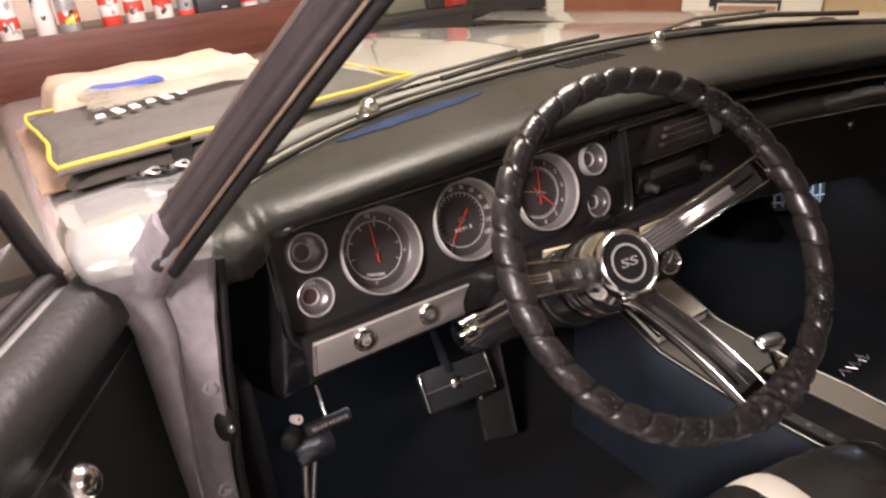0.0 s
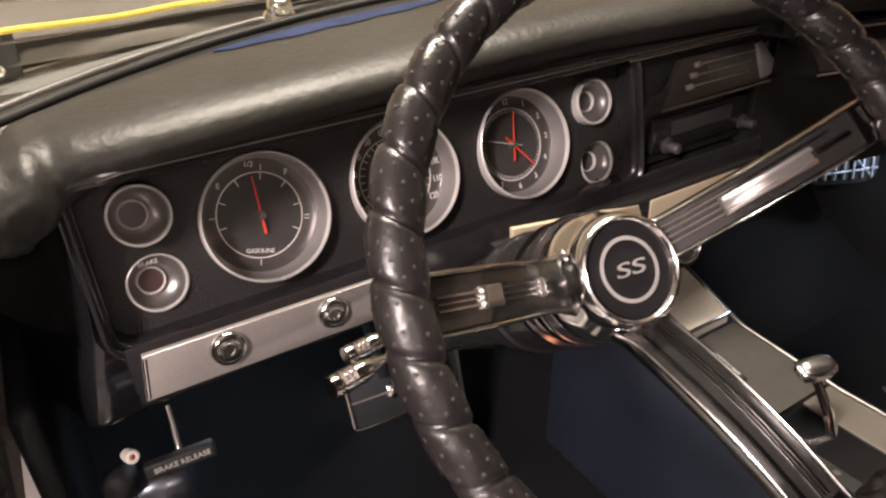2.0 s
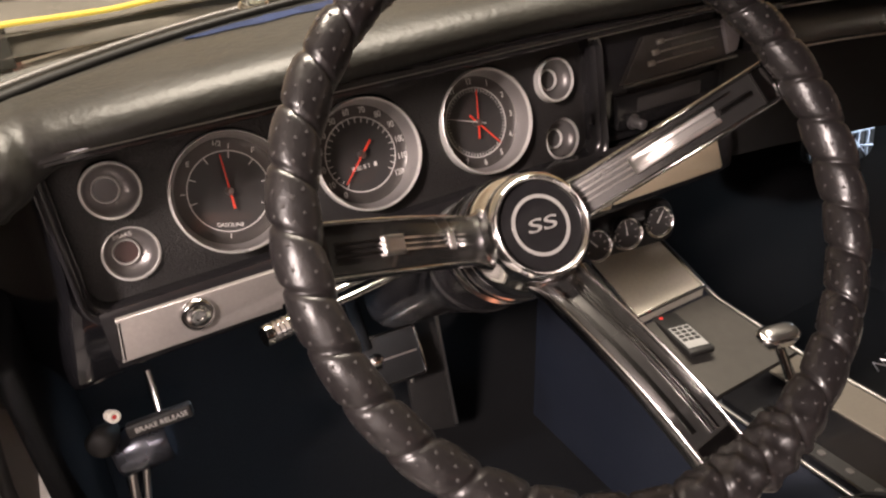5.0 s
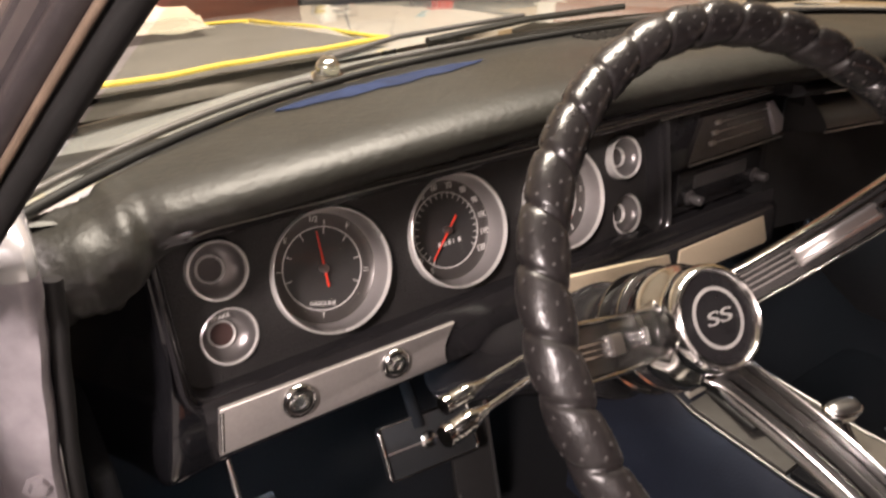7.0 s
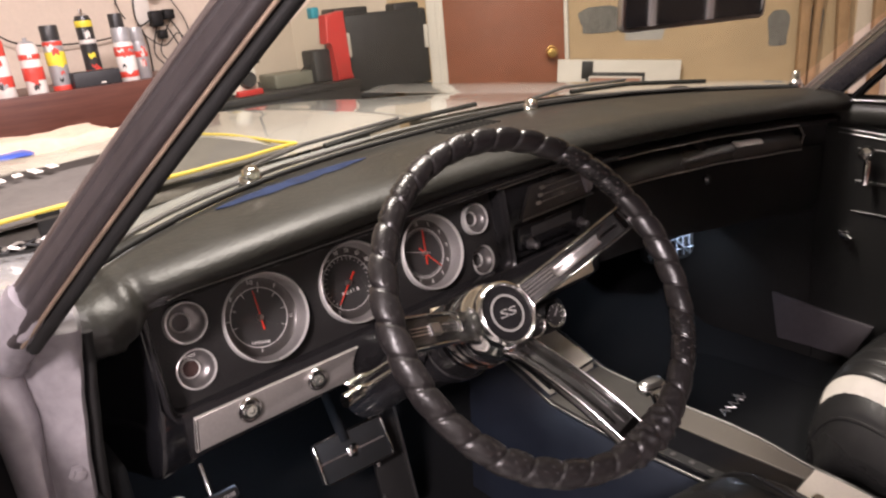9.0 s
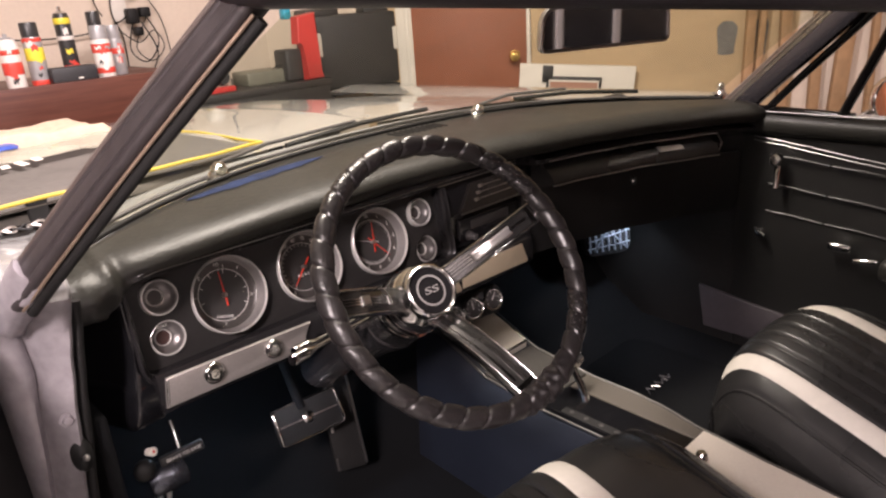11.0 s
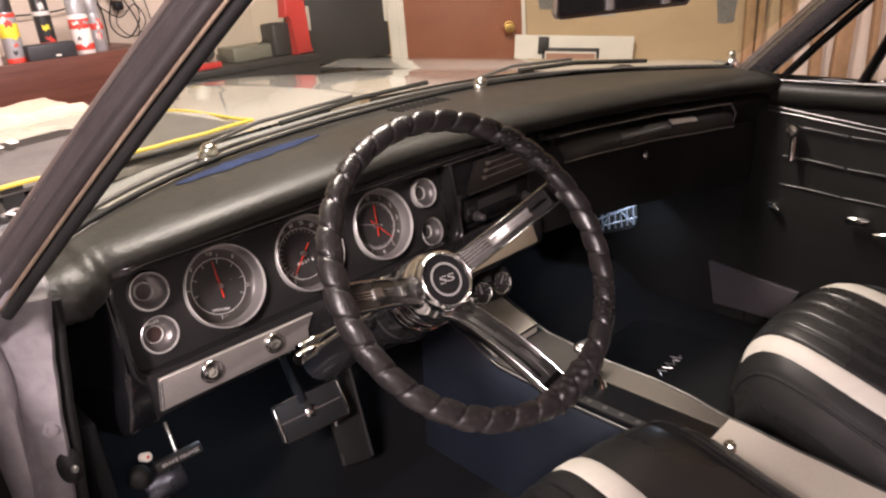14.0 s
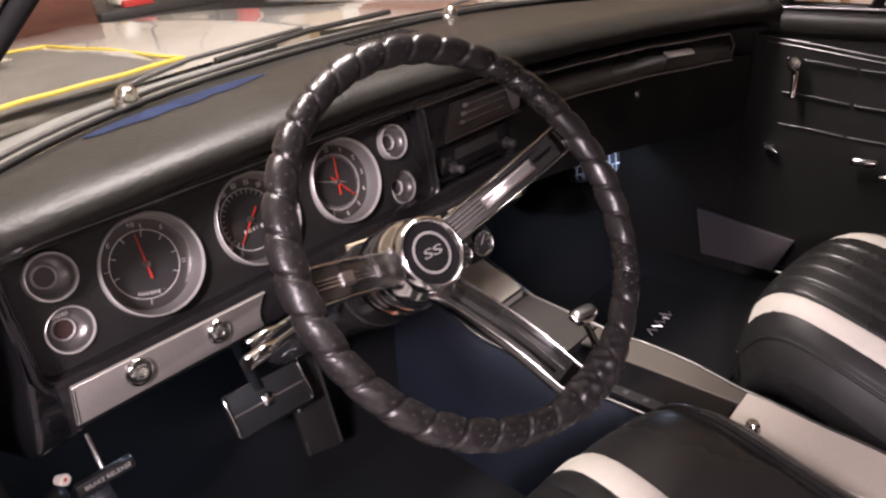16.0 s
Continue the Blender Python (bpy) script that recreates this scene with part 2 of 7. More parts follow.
def lathe(bm, profile, m=None, n=40):
    """Turns a profile of (radius, height) about the local z axis."""
    tmp = bmesh.new()
    rings = []
    for r, h in profile:
        if r < 1e-6:
            rings.append([tmp.verts.new((0, 0, h))])
        else:
            rings.append([tmp.verts.new((r * math.cos(2 * math.pi * k / n), r * math.sin(2 * math.pi * k / n), h)) for k in range(n)])
    for a, b in zip(rings, rings[1:]):
        for k in range(n):
            j = (k + 1) % n
            if len(a) == 1 and len(b) == 1:
                continue
            if len(a) == 1:
                tmp.faces.new((a[0], b[k], b[j]))
            elif len(b) == 1:
                tmp.faces.new((a[k], b[0], a[j]))
            else:
                tmp.faces.new((a[k], a[j], b[j], b[k]))
    return join(bm, tmp, m)


def tube(bm, pts, r, n=10, m=None, closed=False, radii=None):
    """Round rod along points."""
    tmp = bmesh.new()
    pts = [Vector(p) for p in pts]
    rings = []
    ref = Vector((0.13, 0.21, 0.97))
    for k, p in enumerate(pts):
        a = pts[k - 1] if (k or closed) else p
        b = pts[(k + 1) % len(pts)] if (k < len(pts) - 1 or closed) else p
        d = (b - a).normalized()
        u = d.cross(ref)
        if u.length < 0.05:
            u = d.cross(Vector((1, 0, 0)))
        u.normalize()
        v = d.cross(u)
        rr = radii[k] if radii else r
        rings.append([tmp.verts.new(p + rr * (math.cos(2 * math.pi * i / n) * u + math.sin(2 * math.pi * i / n) * v)) for i in range(n)])
    pairs = list(zip(rings, rings[1:])) + ([(rings[-1], rings[0])] if closed else [])
    for a, b in pairs:
        for i in range(n):
            j = (i + 1) % n
            tmp.faces.new((a[i], a[j], b[j], b[i]))
    if not closed:
        tmp.faces.new(rings[0][::-1])
        tmp.faces.new(rings[-1])
    return join(bm, tmp, m)


def loft(bm, rows, m=None, closed=False, caps=False):
    """Skin over rows of points of equal count; closed joins each row's ends."""
    tmp = bmesh.new()
    vs = [[tmp.verts.new(p) for p in row] for row in rows]
    for a, b in zip(vs, vs[1:]):
        n = len(a)
        for i in range(n if closed else n - 1):
            j = (i + 1) % n
            tmp.faces.new((a[i], a[j], b[j], b[i]))
    if caps:
        tmp.faces.new(vs[0][::-1])
        tmp.faces.new(vs[-1])
    return join(bm, tmp, m)


def slab(bm, outline, depth, m=None, bevel=0.0):
    """Flat outline of (x, y) given thickness from z=0 to z=depth, in pose m."""
    tmp = bmesh.new()
    lo = [tmp.verts.new((x, y, 0)) for x, y in outline]
    hi = [tmp.verts.new((x, y, depth)) for x, y in outline]
    tmp.faces.new(lo[::-1])
    top = tmp.faces.new(hi)
    n = len(lo)
    for i in range(n):
        j = (i + 1) % n
        tmp.faces.new((lo[i], lo[j], hi[j], hi[i]))
    if bevel:
        bmesh.ops.bevel(tmp, geom=list(top.edges), offset=bevel, segments=2, affect="EDGES", profile=0.5)
    return join(bm, tmp, m)


def round_rect(w, h, r, n=5):
    pts = []
    for cx, cy, a0 in ((w / 2 - r, h / 2 - r, 0), (-w / 2 + r, h / 2 - r, 90), (-w / 2 + r, -h / 2 + r, 180), (w / 2 - r, -h / 2 + r, 270)):
        for k in range(n + 1):
            a = radians(a0 + 90 * k / n)
            pts.append((cx + r * math.cos(a), cy + r * math.sin(a)))
    return pts


def writing(name, text, size, m, material, parent, depth=0.0004, shear=0.0, label="", wide=1.0):
    """Raised lettering in the built-in font, centred on pose m."""
    cu = bpy.data.curves.new(name, "FONT")
    cu.body, cu.size, cu.extrude, cu.align_x, cu.align_y, cu.shear = text, size, depth, "CENTER", "CENTER", shear
    tmp = bpy.data.objects.new(name, cu)
    scene.collection.objects.link(tmp)
    me = bpy.data.meshes.new_from_object(tmp.evaluated_get(bpy.context.evaluated_depsgraph_get()))
    bpy.data.objects.remove(tmp)
    bpy.data.curves.remove(cu)
    bm = bmesh.new()
    bm.from_mesh(me)
    bpy.data.meshes.remove(me)
    bm.transform(m @ Matrix.Diagonal((wide, 1, 1, 1)))
    return part(name, bm, material, parent, label, smooth=0)


def lerp(a, b, f):
    return a + (b - a) * f


def table_at(table, x):
    """Value at x from rows of (x, value), smoothed between them."""
    if x <= table[0][0]:
        return table[0][1]
    for (x0, v0), (x1, v1) in zip(table, table[1:]):
        if x <= x1:
            f = (x - x0) / (x1 - x0)
            return lerp(v0, v1, f * f * (3 - 2 * f) * 0.5 + f * 0.5)
    return table[-1][1]


# ---------------------------------------------------------------- garage shell
def plain(name, size, m, material, label, category, bevel=0.0):
    bm = bmesh.new()
    box(bm, size, m, bevel)
    return tagged(part(name, bm, material), label, category, kind="structure")


plain("floor", (9.0, 9.0, 0.1), at(0.5, -0.5, -0.05), CONCRETE, "grey stained concrete garage floor", "floor")
plain("ceiling", (9.0, 9.0, 0.1), at(0.5, -0.5, 2.65), CEILING_WHITE, "white painted garage ceiling", "ceiling")
plain("wall_north", (4.5, 0.12, 2.6), at(-1.05, 2.60, 1.3), WALL_CREAM, "cream painted garage wall behind the bench", "wall")
plain("wall_west", (0.12, 8.0, 2.6), at(-3.36, -1.4, 1.3), WALL_WHITE, "pale grey painted garage side wall", "wall")
plain("wall_south", (9.0, 0.12, 2.6), at(0.5, -4.6, 1.3), WALL_WHITE, "pale grey painted garage rear wall", "wall")

# door wall: runs slantwise to the car; s is the way along it, z the height
WALL_O, WALL_D = Vector((1.73, 1.75, 0)), Vector((0.6428, -0.7660, 0))
WALL_N = Vector((-0.7660, -0.6428, 0))


def on_wall(s, z, off=0.0):
    """Pose on the door wall: local x along it, y up, z out of it."""
    return Matrix.Translation(WALL_O + WALL_D * s + WALL_N * off) @ Matrix((WALL_D, Vector((0, 0, 1)), WALL_N)).transposed().to_4x4() @ at(0, z, 0)


plain("wall_corner", (0.75, 2.6, 0.12), on_wall(-0.875, 1.3, -0.06), WALL_CREAM, "cream painted garage corner wall", "wall")
plain("wall_east", (2.28, 2.6, 0.12), on_wall(0.64, 1.3, -0.06), WALL_TAN, "tan painted plasterboard garage wall", "wall")
plain("wall_east_end", (1.57, 2.6, 0.12), on_wall(2.565, 1.3, -0.06), WALL_CREAM, "cream painted end of the garage wall", "wall")
# unseen panel added at the rear so the outside mirror reflects orange
plain("orange_backdrop", (2.5, 0.05, 2.1), at(0.55, -4.50, 1.06), mat("orange_brown_paint", (0.48, 0.17, 0.075), 0.55, vary=0.12), "orange-brown panel added for the outside mirror to reflect", "garage door", 0.01)
# unseen dark panel with pale bars, added for the rear-view mirror's reflection
plain("dark_backdrop", (2.0, 0.05, 1.7), at(2.85, -4.50, 1.1), mat("backdrop_black", (0.012, 0.012, 0.014), 0.2), "dark panel added for the rear-view mirror to reflect", "window", 0.01)
for x in (1.85, 2.35, 2.85, 3.35, 3.85):
    plain("backdrop_bar", (0.06, 0.03, 1.7), at(x, -4.46, 1.1), WALL_WHITE, "pale bar on the dark panel behind the car", "mullion", 0.004)
plain("wall_far_east", (0.12, 6.0, 2.6), at(3.95, -2.6, 1.3), WALL_CREAM, "cream painted garage side wall", "wall")

# ---------------------------------------------------------------- car: dashboard
LIP = [(-0.84, -0.050), (-0.80, -0.058), (-0.765, -0.062), (-0.735, -0.056), (-0.716, -0.036), (-0.698, -0.040), (-0.66, -0.043), (-0.52, -0.042), (-0.20, -0.042), (0.06, -0.062), (0.25, -0.105), (0.45, -0.145), (0.66, -0.205), (0.87, -0.275)]


def lip_y(x):
    return table_at(LIP, x)


def glass_y(x):
    """Windshield's foot, a bow that falls back at both ends."""
    u = (x - 0.03) / 0.86
    return 0.205 - 0.26 * abs(u) ** 3.2 if u < 0 else 0.205 - 0.41 * abs(u) ** 3.0


def top_z(x):
    return 0.957 - 0.032 * ((x - 0.03) / 0.86) ** 2


dash = thing("dashboard", "black padded vinyl car dashboard with a long rounded top", "dashboard", at=(0.0, 0.0, 0.6))


def pad_row(x):
    ly, gy, zt = lip_y(x), glass_y(x), top_z(x)
    gy = max(gy, ly + 0.06)
    pts = [(gy + 0.03, zt - 0.03), (gy, zt)]
    mid = ly + 0.042
    mid = min(mid, gy - 0.01)
    for f in (0.35, 0.7):
        pts.append((lerp(gy, mid, f), zt + 0.004 * math.sin(math.pi * f)))
    # rounded nose
    f = min(1, max(0, (-0.694 - x) / 0.040))
    drop = -0.020 * f * f * (3 - 2 * f)
    cy, cz, ry, rz = mid, zt - 0.032 + drop * 0.6, mid - (ly - 0.020), 0.032 - drop * 0.6
    for k in range(0, 9):
        a = radians(90 + 115 * k / 8)
        pts.append((cy + ry * math.cos(a), cz + rz * math.sin(a)))
    pts += [(ly, zt - 0.051 + drop), (ly + 0.03, zt - 0.053 + drop)]
    # creased, gathered vinyl where the cover is folded round the driver's end
    g = min(1, max(0, (-0.728 - x) / 0.02))
    out = []
    for y, z in pts:
        n = g * (0.005 * noise.noise((x * 70, y * 30, z * 50)) + 0.005 * noise.noise((x * 130 + z * 70, 3.0, z * 60)))
        out.append((x, y + n, z - 0.006 * g * g + 0.4 * n))
    return out


bm = bmesh.new()
xs = [lerp(-0.838, -0.66, k / 44) for k in range(44)] + [lerp(-0.66, 0.88, k / 54) for k in range(55)]
rows = [pad_row(x) for x in xs]
# round the driver's end of the pad
for k, fac in ((0, 0.70), (1, 0.82), (2, 0.90), (3, 0.95), (4, 0.98)):
    c = Vector(rows[k][6])
    mid = Vector((xs[k], lip_y(xs[k]) + 0.05, top_z(xs[k]) - 0.05))
    rows[k] = [tuple(mid.lerp(Vector(p), fac)) for p in rows[k]]
loft(bm, rows, caps=True)
part("pad", bm, BLACK_VINYL, dash, "black grained vinyl pad with a rounded nose")

# instrument housing: frame round the recessed panel
PX0, PX1, PZ0, PZ1 = -0.712, -0.078, 0.735, 0.892
PANEL_Y, FRAME_Y = -0.0265, -0.034


def ring_rows(outs):
    """Rows of rounded rectangles (half-size grown by g, at depth y)."""
    cx, cz, w, h = (PX0 + PX1) / 2, (PZ0 + PZ1) / 2, PX1 - PX0, PZ1 - PZ0
    return [[(cx + u, y + 0.15 * (cz + v - 0.81), cz + v) for u, v in round_rect(w + 2 * g, h + 2 * g, 0.02 + max(g, 0))] for g, y in outs]


bm = bmesh.new()
loft(bm, ring_rows([(0.0, FRAME_Y + 0.012), (0.0, FRAME_Y - 0.012), (0.002, FRAME_Y - 0.018), (0.0045, FRAME_Y - 0.019), (0.0055, FRAME_Y - 0.024), (0.009, FRAME_Y - 0.027), (0.012, FRAME_Y - 0.024), (0.013, FRAME_Y - 0.002)]), closed=True)
part("cluster_frame", bm, GLOSS_BLACK, dash, "gloss black moulded frame round the gauges")
HOLES = [(-0.5510, 0.8120, 0.0650), (-0.394, 0.8120, 0.0650), (-0.2330, 0.8120, 0.0650), (-0.6635, 0.846, 0.0280), (-0.664, 0.777, 0.0280), (-0.1265, 0.841, 0.0280), (-0.117, 0.759, 0.0280)]
bm = bmesh.new()


def ring_edges(pts):
    vs = [bm.verts.new(p) for p in pts]
    return [bm.edges.new((a, b)) for a, b in zip(vs, vs[1:] + vs[:1])]


def panel_y(z):
    return PANEL_Y + 0.15 * (z - 0.81)


outline = [((PX0 + PX1) / 2 + u, panel_y((PZ0 + PZ1) / 2 + v), (PZ0 + PZ1) / 2 + v) for u, v in round_rect(PX1 - PX0 + 0.004, PZ1 - PZ0 + 0.004, 0.02)]
edges = ring_edges(outline)
for hx, hz, hr in HOLES:
    edges += ring_edges([(hx + hr * math.cos(a), panel_y(hz + hr * math.sin(a)), hz + hr * math.sin(a)) for a in [2 * math.pi * k / 48 for k in range(48)]])
bmesh.ops.triangle_fill(bm, use_beauty=True, edges=edges)
more = bmesh.ops.extrude_face_region(bm, geom=bm.faces[:])
bmesh.ops.translate(bm, verts=[g for g in more["geom"] if isinstance(g, bmesh.types.BMVert)], vec=(0, 0.004, 0))
part("cluster_panel", bm, CRINKLE_BLACK, dash, "crinkle-finish black gauge panel with round openings", smooth=20)

# end of the housing on the driver's side: one moulding that rolls round the corner and falls back
CAP = [(0.908, -0.727, -0.040), (0.885, -0.729, -0.044), (0.84, -0.731, -0.050), (0.79, -0.734, -0.057), (0.755, -0.738, -0.062), (0.738, -0.742, -0.068), (0.725, -0.746, -0.073), (0.700, -0.751, -0.076), (0.680, -0.755, -0.075), (0.668, -0.757, -0.068), (0.658, -0.757, -0.052), (0.652, -0.755, -0.020), (0.650, -0.752, 0.04)]
bm = bmesh.new()
rows = []
for z, xo, f in CAP:
    xi = -0.722 if z > 0.745 else -0.706
    rows.append([(xi, f + (0.008 if z > 0.745 else 0.003), z), (lerp(xi, xo, 0.45), f + 0.001, z), (xo + 0.009, f, z), (xo + 0.0035, f + 0.003, z), (xo + 0.0005, f + 0.009, z), (xo - 0.003, f + 0.022, z), (xo - 0.014, max(f + 0.05, -0.01), z), (xo - 0.040, max(f + 0.06, 0.05), z), (xo - 0.060, 0.11, z)])
loft(bm, rows)
part("end_cap", bm, END_BLACK, dash, "gloss black curved end of the dash")
bm = bmesh.new()
# ledge that carries the silver switch plate: from the frame's foot outwards and down
rows = []
for k in range(33):
    x = -0.710 + (0.16 + 0.710) * k / 32
    b = -0.066
    rows.append([(x, -0.05, 0.722), (x, b - 0.004, 0.742), (x, b - 0.009, 0.745), (x, b - 0.012, 0.738), (x, b - 0.012, 0.684), (x, b - 0.006, 0.676), (x, b + 0.02, 0.670), (x, 0.10, 0.660), (x, 0.16, 0.72)])
loft(bm, rows, caps=True)
part("lower_ledge", bm, GLOSS_BLACK, dash, "gloss black ledge under the gauges")

# silver switch plate, its wheel-side end cut in a hollow curve
plate = [(-0.698, 0.738), (-0.705, 0.690), (-0.455, 0.686)]
for k in range(7):
    f = k / 6
    plate.append((-0.452 - 0.010 * math.sin(math.pi * f) + 0.012 * f, lerp(0.688, 0.733, f)))
bm = bmesh.new()
slab(bm, plate, 0.006, Matrix.Translation((0, -0.0775, 0)) @ pose(0, 0, 0, 90), 0.0015)
part("switch_plate", bm, PLATE_SILVER, dash, "brushed silver switch plate")
bm = bmesh.new()
tube(bm, [(-0.6965, -0.0825, 0.735), (-0.7025, -0.0825, 0.693)], 0.0022, 8)
part("plate_rim", bm, CHROME, dash)

# radio and heater stack
def face_panel(name, x0, x1, z0, z1, y, material, label="", depth=0.012, r=0.004, bevel=0.0015):
    bm = bmesh.new()
    slab(bm, round_rect(x1 - x0, z1 - z0, r, 3), depth, frame_of(((x0 + x1) / 2, y + depth, (z0 + z1) / 2), (0, -1, 0)), bevel)
    return part(name, bm, material, dash, label)


face_panel("stack_panel", -0.074, 0.215, 0.735, 0.895, -0.040, GLOSS_BLACK, "gloss black centre stack")
# heater control panel: a sloping plate whose foot stands out
HP = frame_of((0.060, -0.061, 0.850), (0, -0.905, 0.425))
bm = bmesh.new()
slab(bm, [(-0.110, -0.027), (0.096, -0.027), (0.104, -0.018), (0.086, 0.027), (-0.056, 0.027)], 0.010, HP @ at(0, 0, -0.010), 0.0015)
# base colour raised above the stack's black to stand in for light
part("heater_panel", bm, mat("lifted_black_paint", (0.034, 0.030, 0.028), 0.36, vary=0.3, grain=90), dash, "black sloping heater control panel")
for k in range(3):
    v, u = 0.015 - 0.0125 * k, -0.044 - 0.012 * k
    bm = bmesh.new()
    box(bm, (0.108, 0.0022, 0.0014), HP @ at(u + 0.075, v, 0.0006), 0.0004, 1)
    part("heater_slider_slot", bm, SATIN_SILVER, dash)
    bm = bmesh.new()
    box(bm, (0.011, 0.0070, 0.006), HP @ at(u + 0.010, v, 0.0028), 0.0012, 1)
    part("heater_knob", bm, BRUSHED, dash, "small bright slider knob")
    bm = bmesh.new()
    box(bm, (0.018 + 0.008 * k, 0.0042, 0.0012), HP @ at(u + 0.045 + 0.012 * k, v + 0.0052, 0.0006))
    part("heater_mark", bm, DARK_SILVER, dash)
bm = bmesh.new()
slab(bm, [(0.080, -0.024), (0.098, -0.022), (0.110, -0.004), (0.094, 0.025), (0.084, 0.022)], 0.006, HP, 0.0015)
part("heater_end_tab", bm, mat("mauve_grey_tab", (0.20, 0.182, 0.19), 0.45, 0.2), dash, "mauve-grey end tab of the heater panel")
bm = bmesh.new()
tube(bm, [HP @ Vector((-0.112, -0.030, 0.0015)), HP @ Vector((0.098, -0.030, 0.0015))], 0.0020, 8)
part("heater_lip", bm, DULL_CHROME, dash)
face_panel("radio", -0.035, 0.16, 0.752, 0.800, -0.048, GLOSS_BLACK, "black car radio with two knobs")
face_panel("radio_scale", 0.0, 0.12, 0.772, 0.792, -0.0500, DARK_LENS, depth=0.004, r=0.002, bevel=0.0005)
for x in (-0.006, 0.148):
    bm = bmesh.new()
    lathe(bm, [(0, 0.018), (0.005, 0.018), (0.007, 0.016), (0.007, 0.0), (0.011, -0.002), (0.011, -0.004)], frame_of((x, -0.052, 0.760), (0, -1, 0)), 20)
    part("radio_knob", bm, DARK_SILVER, dash)
# champagne trim bars under the stack
for x0, x1 in ((-0.300, -0.083), (-0.079, 0.130)):
    bm = bmesh.new()
    slab(bm, [(x0, 0.716 if x0 > -0.2 else 0.745), (x0, 0.672 if x0 > -0.2 else 0.690), (x1 - 0.003, 0.668), (x1, 0.673), (x1 - 0.018, 0.716)][::-1], 0.006, Matrix.Translation((0, -0.090, 0)) @ pose(0, 0, 0, 90), 0.0012)
    part("trim_bar", bm, BEIGE_TRIM, dash, "champagne brushed trim bar")
bm = bmesh.new()
rows = []
for x, g in ((-0.32, 0.0), (0.135, 0.0), (0.155, 0.004), (0.168, 0.014), (0.172, 0.03)):
    rows.append([(x, -0.02, 0.728 - g * 0.3), (x, -0.088 + g, 0.726 - g * 0.3), (x, -0.094 + g, 0.720 - g * 0.3), (x, -0.094 + g, 0.664 + g * 0.2), (x, -0.086 + g, 0.655 + g * 0.3), (x, 0.02, 0.648 + g * 0.3)])
loft(bm, rows, caps=True)
part("trim_backing", bm, GLOSS_BLACK, dash)

EMBLEM = mat("bright_emblem", (0.85, 0.83, 0.80), 0.3, 0.1, vary=0.05)
# passenger side: glovebox face following the bowed dash
def bow_strip(name, zrows, x0, x1, material, label="", n=28):
    bm = bmesh.new()
    rows = []
    for k in range(n + 1):
        x = lerp(x0, x1, k / n)
        rows.append([(x, lip_y(x) + dy, z + (top_z(x) - 0.957)) for dy, z in zrows])
    loft(bm, rows, caps=True)
    return part(name, bm, material, dash, label)


bow_strip("glovebox_brow", [(0.06, 0.900), (0.0, 0.898), (-0.006, 0.892), (-0.004, 0.884), (0.012, 0.880), (0.06, 0.878)], 0.17, 0.86, GLOSS_BLACK, "gloss black brow over the glovebox")
bow_strip("glovebox_face", [(0.05, 0.884), (0.022, 0.881), (0.014, 0.876), (-0.004, 0.858), (-0.015, 0.844), (-0.018, 0.836), (-0.014, 0.830), (0.004, 0.826), (0.05, 0.82)], 0.205, 0.735, mat("satin_black_moulding", (0.016, 0.015, 0.015), 0.30, vary=0.2), "gloss black moulded glovebox door")
for z, dy in ((0.886, -0.006), (0.830, -0.016)):
    bm = bmesh.new()
    tube(bm, [(x, lip_y(x) + dy, z + top_z(x) - 0.957) for x in [lerp(0.205, 0.735, k / 30) for k in range(31)]], 0.0015, 8)
    part("glovebox_rim", bm, BRUSHED, dash, "thin bright strip")
bm = bmesh.new()
tube(bm, [(0.735, lip_y(0.735) - 0.008, 0.860), (0.755, lip_y(0.75) - 0.004, 0.838), (0.735, lip_y(0.735) - 0.012, 0.808)], 0.0021, 8)
part("glovebox_rim", bm, BRUSHED, dash)
bow_strip("lower_face", [(0.04, 0.824), (0.030, 0.822), (0.028, 0.70), (0.045, 0.655), (0.10, 0.645), (0.22, 0.66)], 0.16, 0.86, MATT_BLACK, "black lower dash face")
bow_strip("emblem_bar", [(0.006, 0.869), (-0.003, 0.868), (-0.006, 0.867), (-0.0115, 0.860), (-0.0105, 0.858), (0.004, 0.856)], 0.548, 0.616, EMBLEM, "chrome emblem bar on the glovebox")
bow_strip("glovebox_catch", [(0.0, 0.862), (-0.004, 0.861), (-0.004, 0.835), (0.0, 0.834)], 0.736, 0.742, CHROME)
bm = bmesh.new()
lathe(bm, [(0, 0.026), (0.010, 0.025), (0.013, 0.019), (0.008, 0.014), (0.007, 0.0), (0.013, -0.002)], frame_of((0.500, -0.115, 0.775), (0.2, -1, 0.1)), 18)
part("glovebox_lock", bm, CHROME, dash, "chrome glovebox lock button")
# air vents grille on the pad top by the glass
bm = bmesh.new()
for k in range(9):
    x = -0.02 + 0.017 * k
    box(bm, (0.006, 0.05, 0.003), at(x, glass_y(x) - 0.05, top_z(x) + 0.004))
part("defroster_grille", bm, MATT_BLACK, dash)
# strip of pad between panels and the cluster's thin bright line
bm = bmesh.new()
tube(bm, [(-0.690, -0.0615, 0.8955), (-0.670, -0.0625, 0.8985), (-0.10, -0.0625, 0.8985), (0.195, -0.0655, 0.8985)], 0.0007, 6)
part("bright_line", bm, DULL_CHROME, dash, "thin bright line over the gauges")
bm = bmesh.new()
tube(bm, [(-0.10, -0.0610, 0.8905), (0.195, -0.0640, 0.8905)], 0.0010, 6)
part("bright_line", bm, SATIN_SILVER, dash)
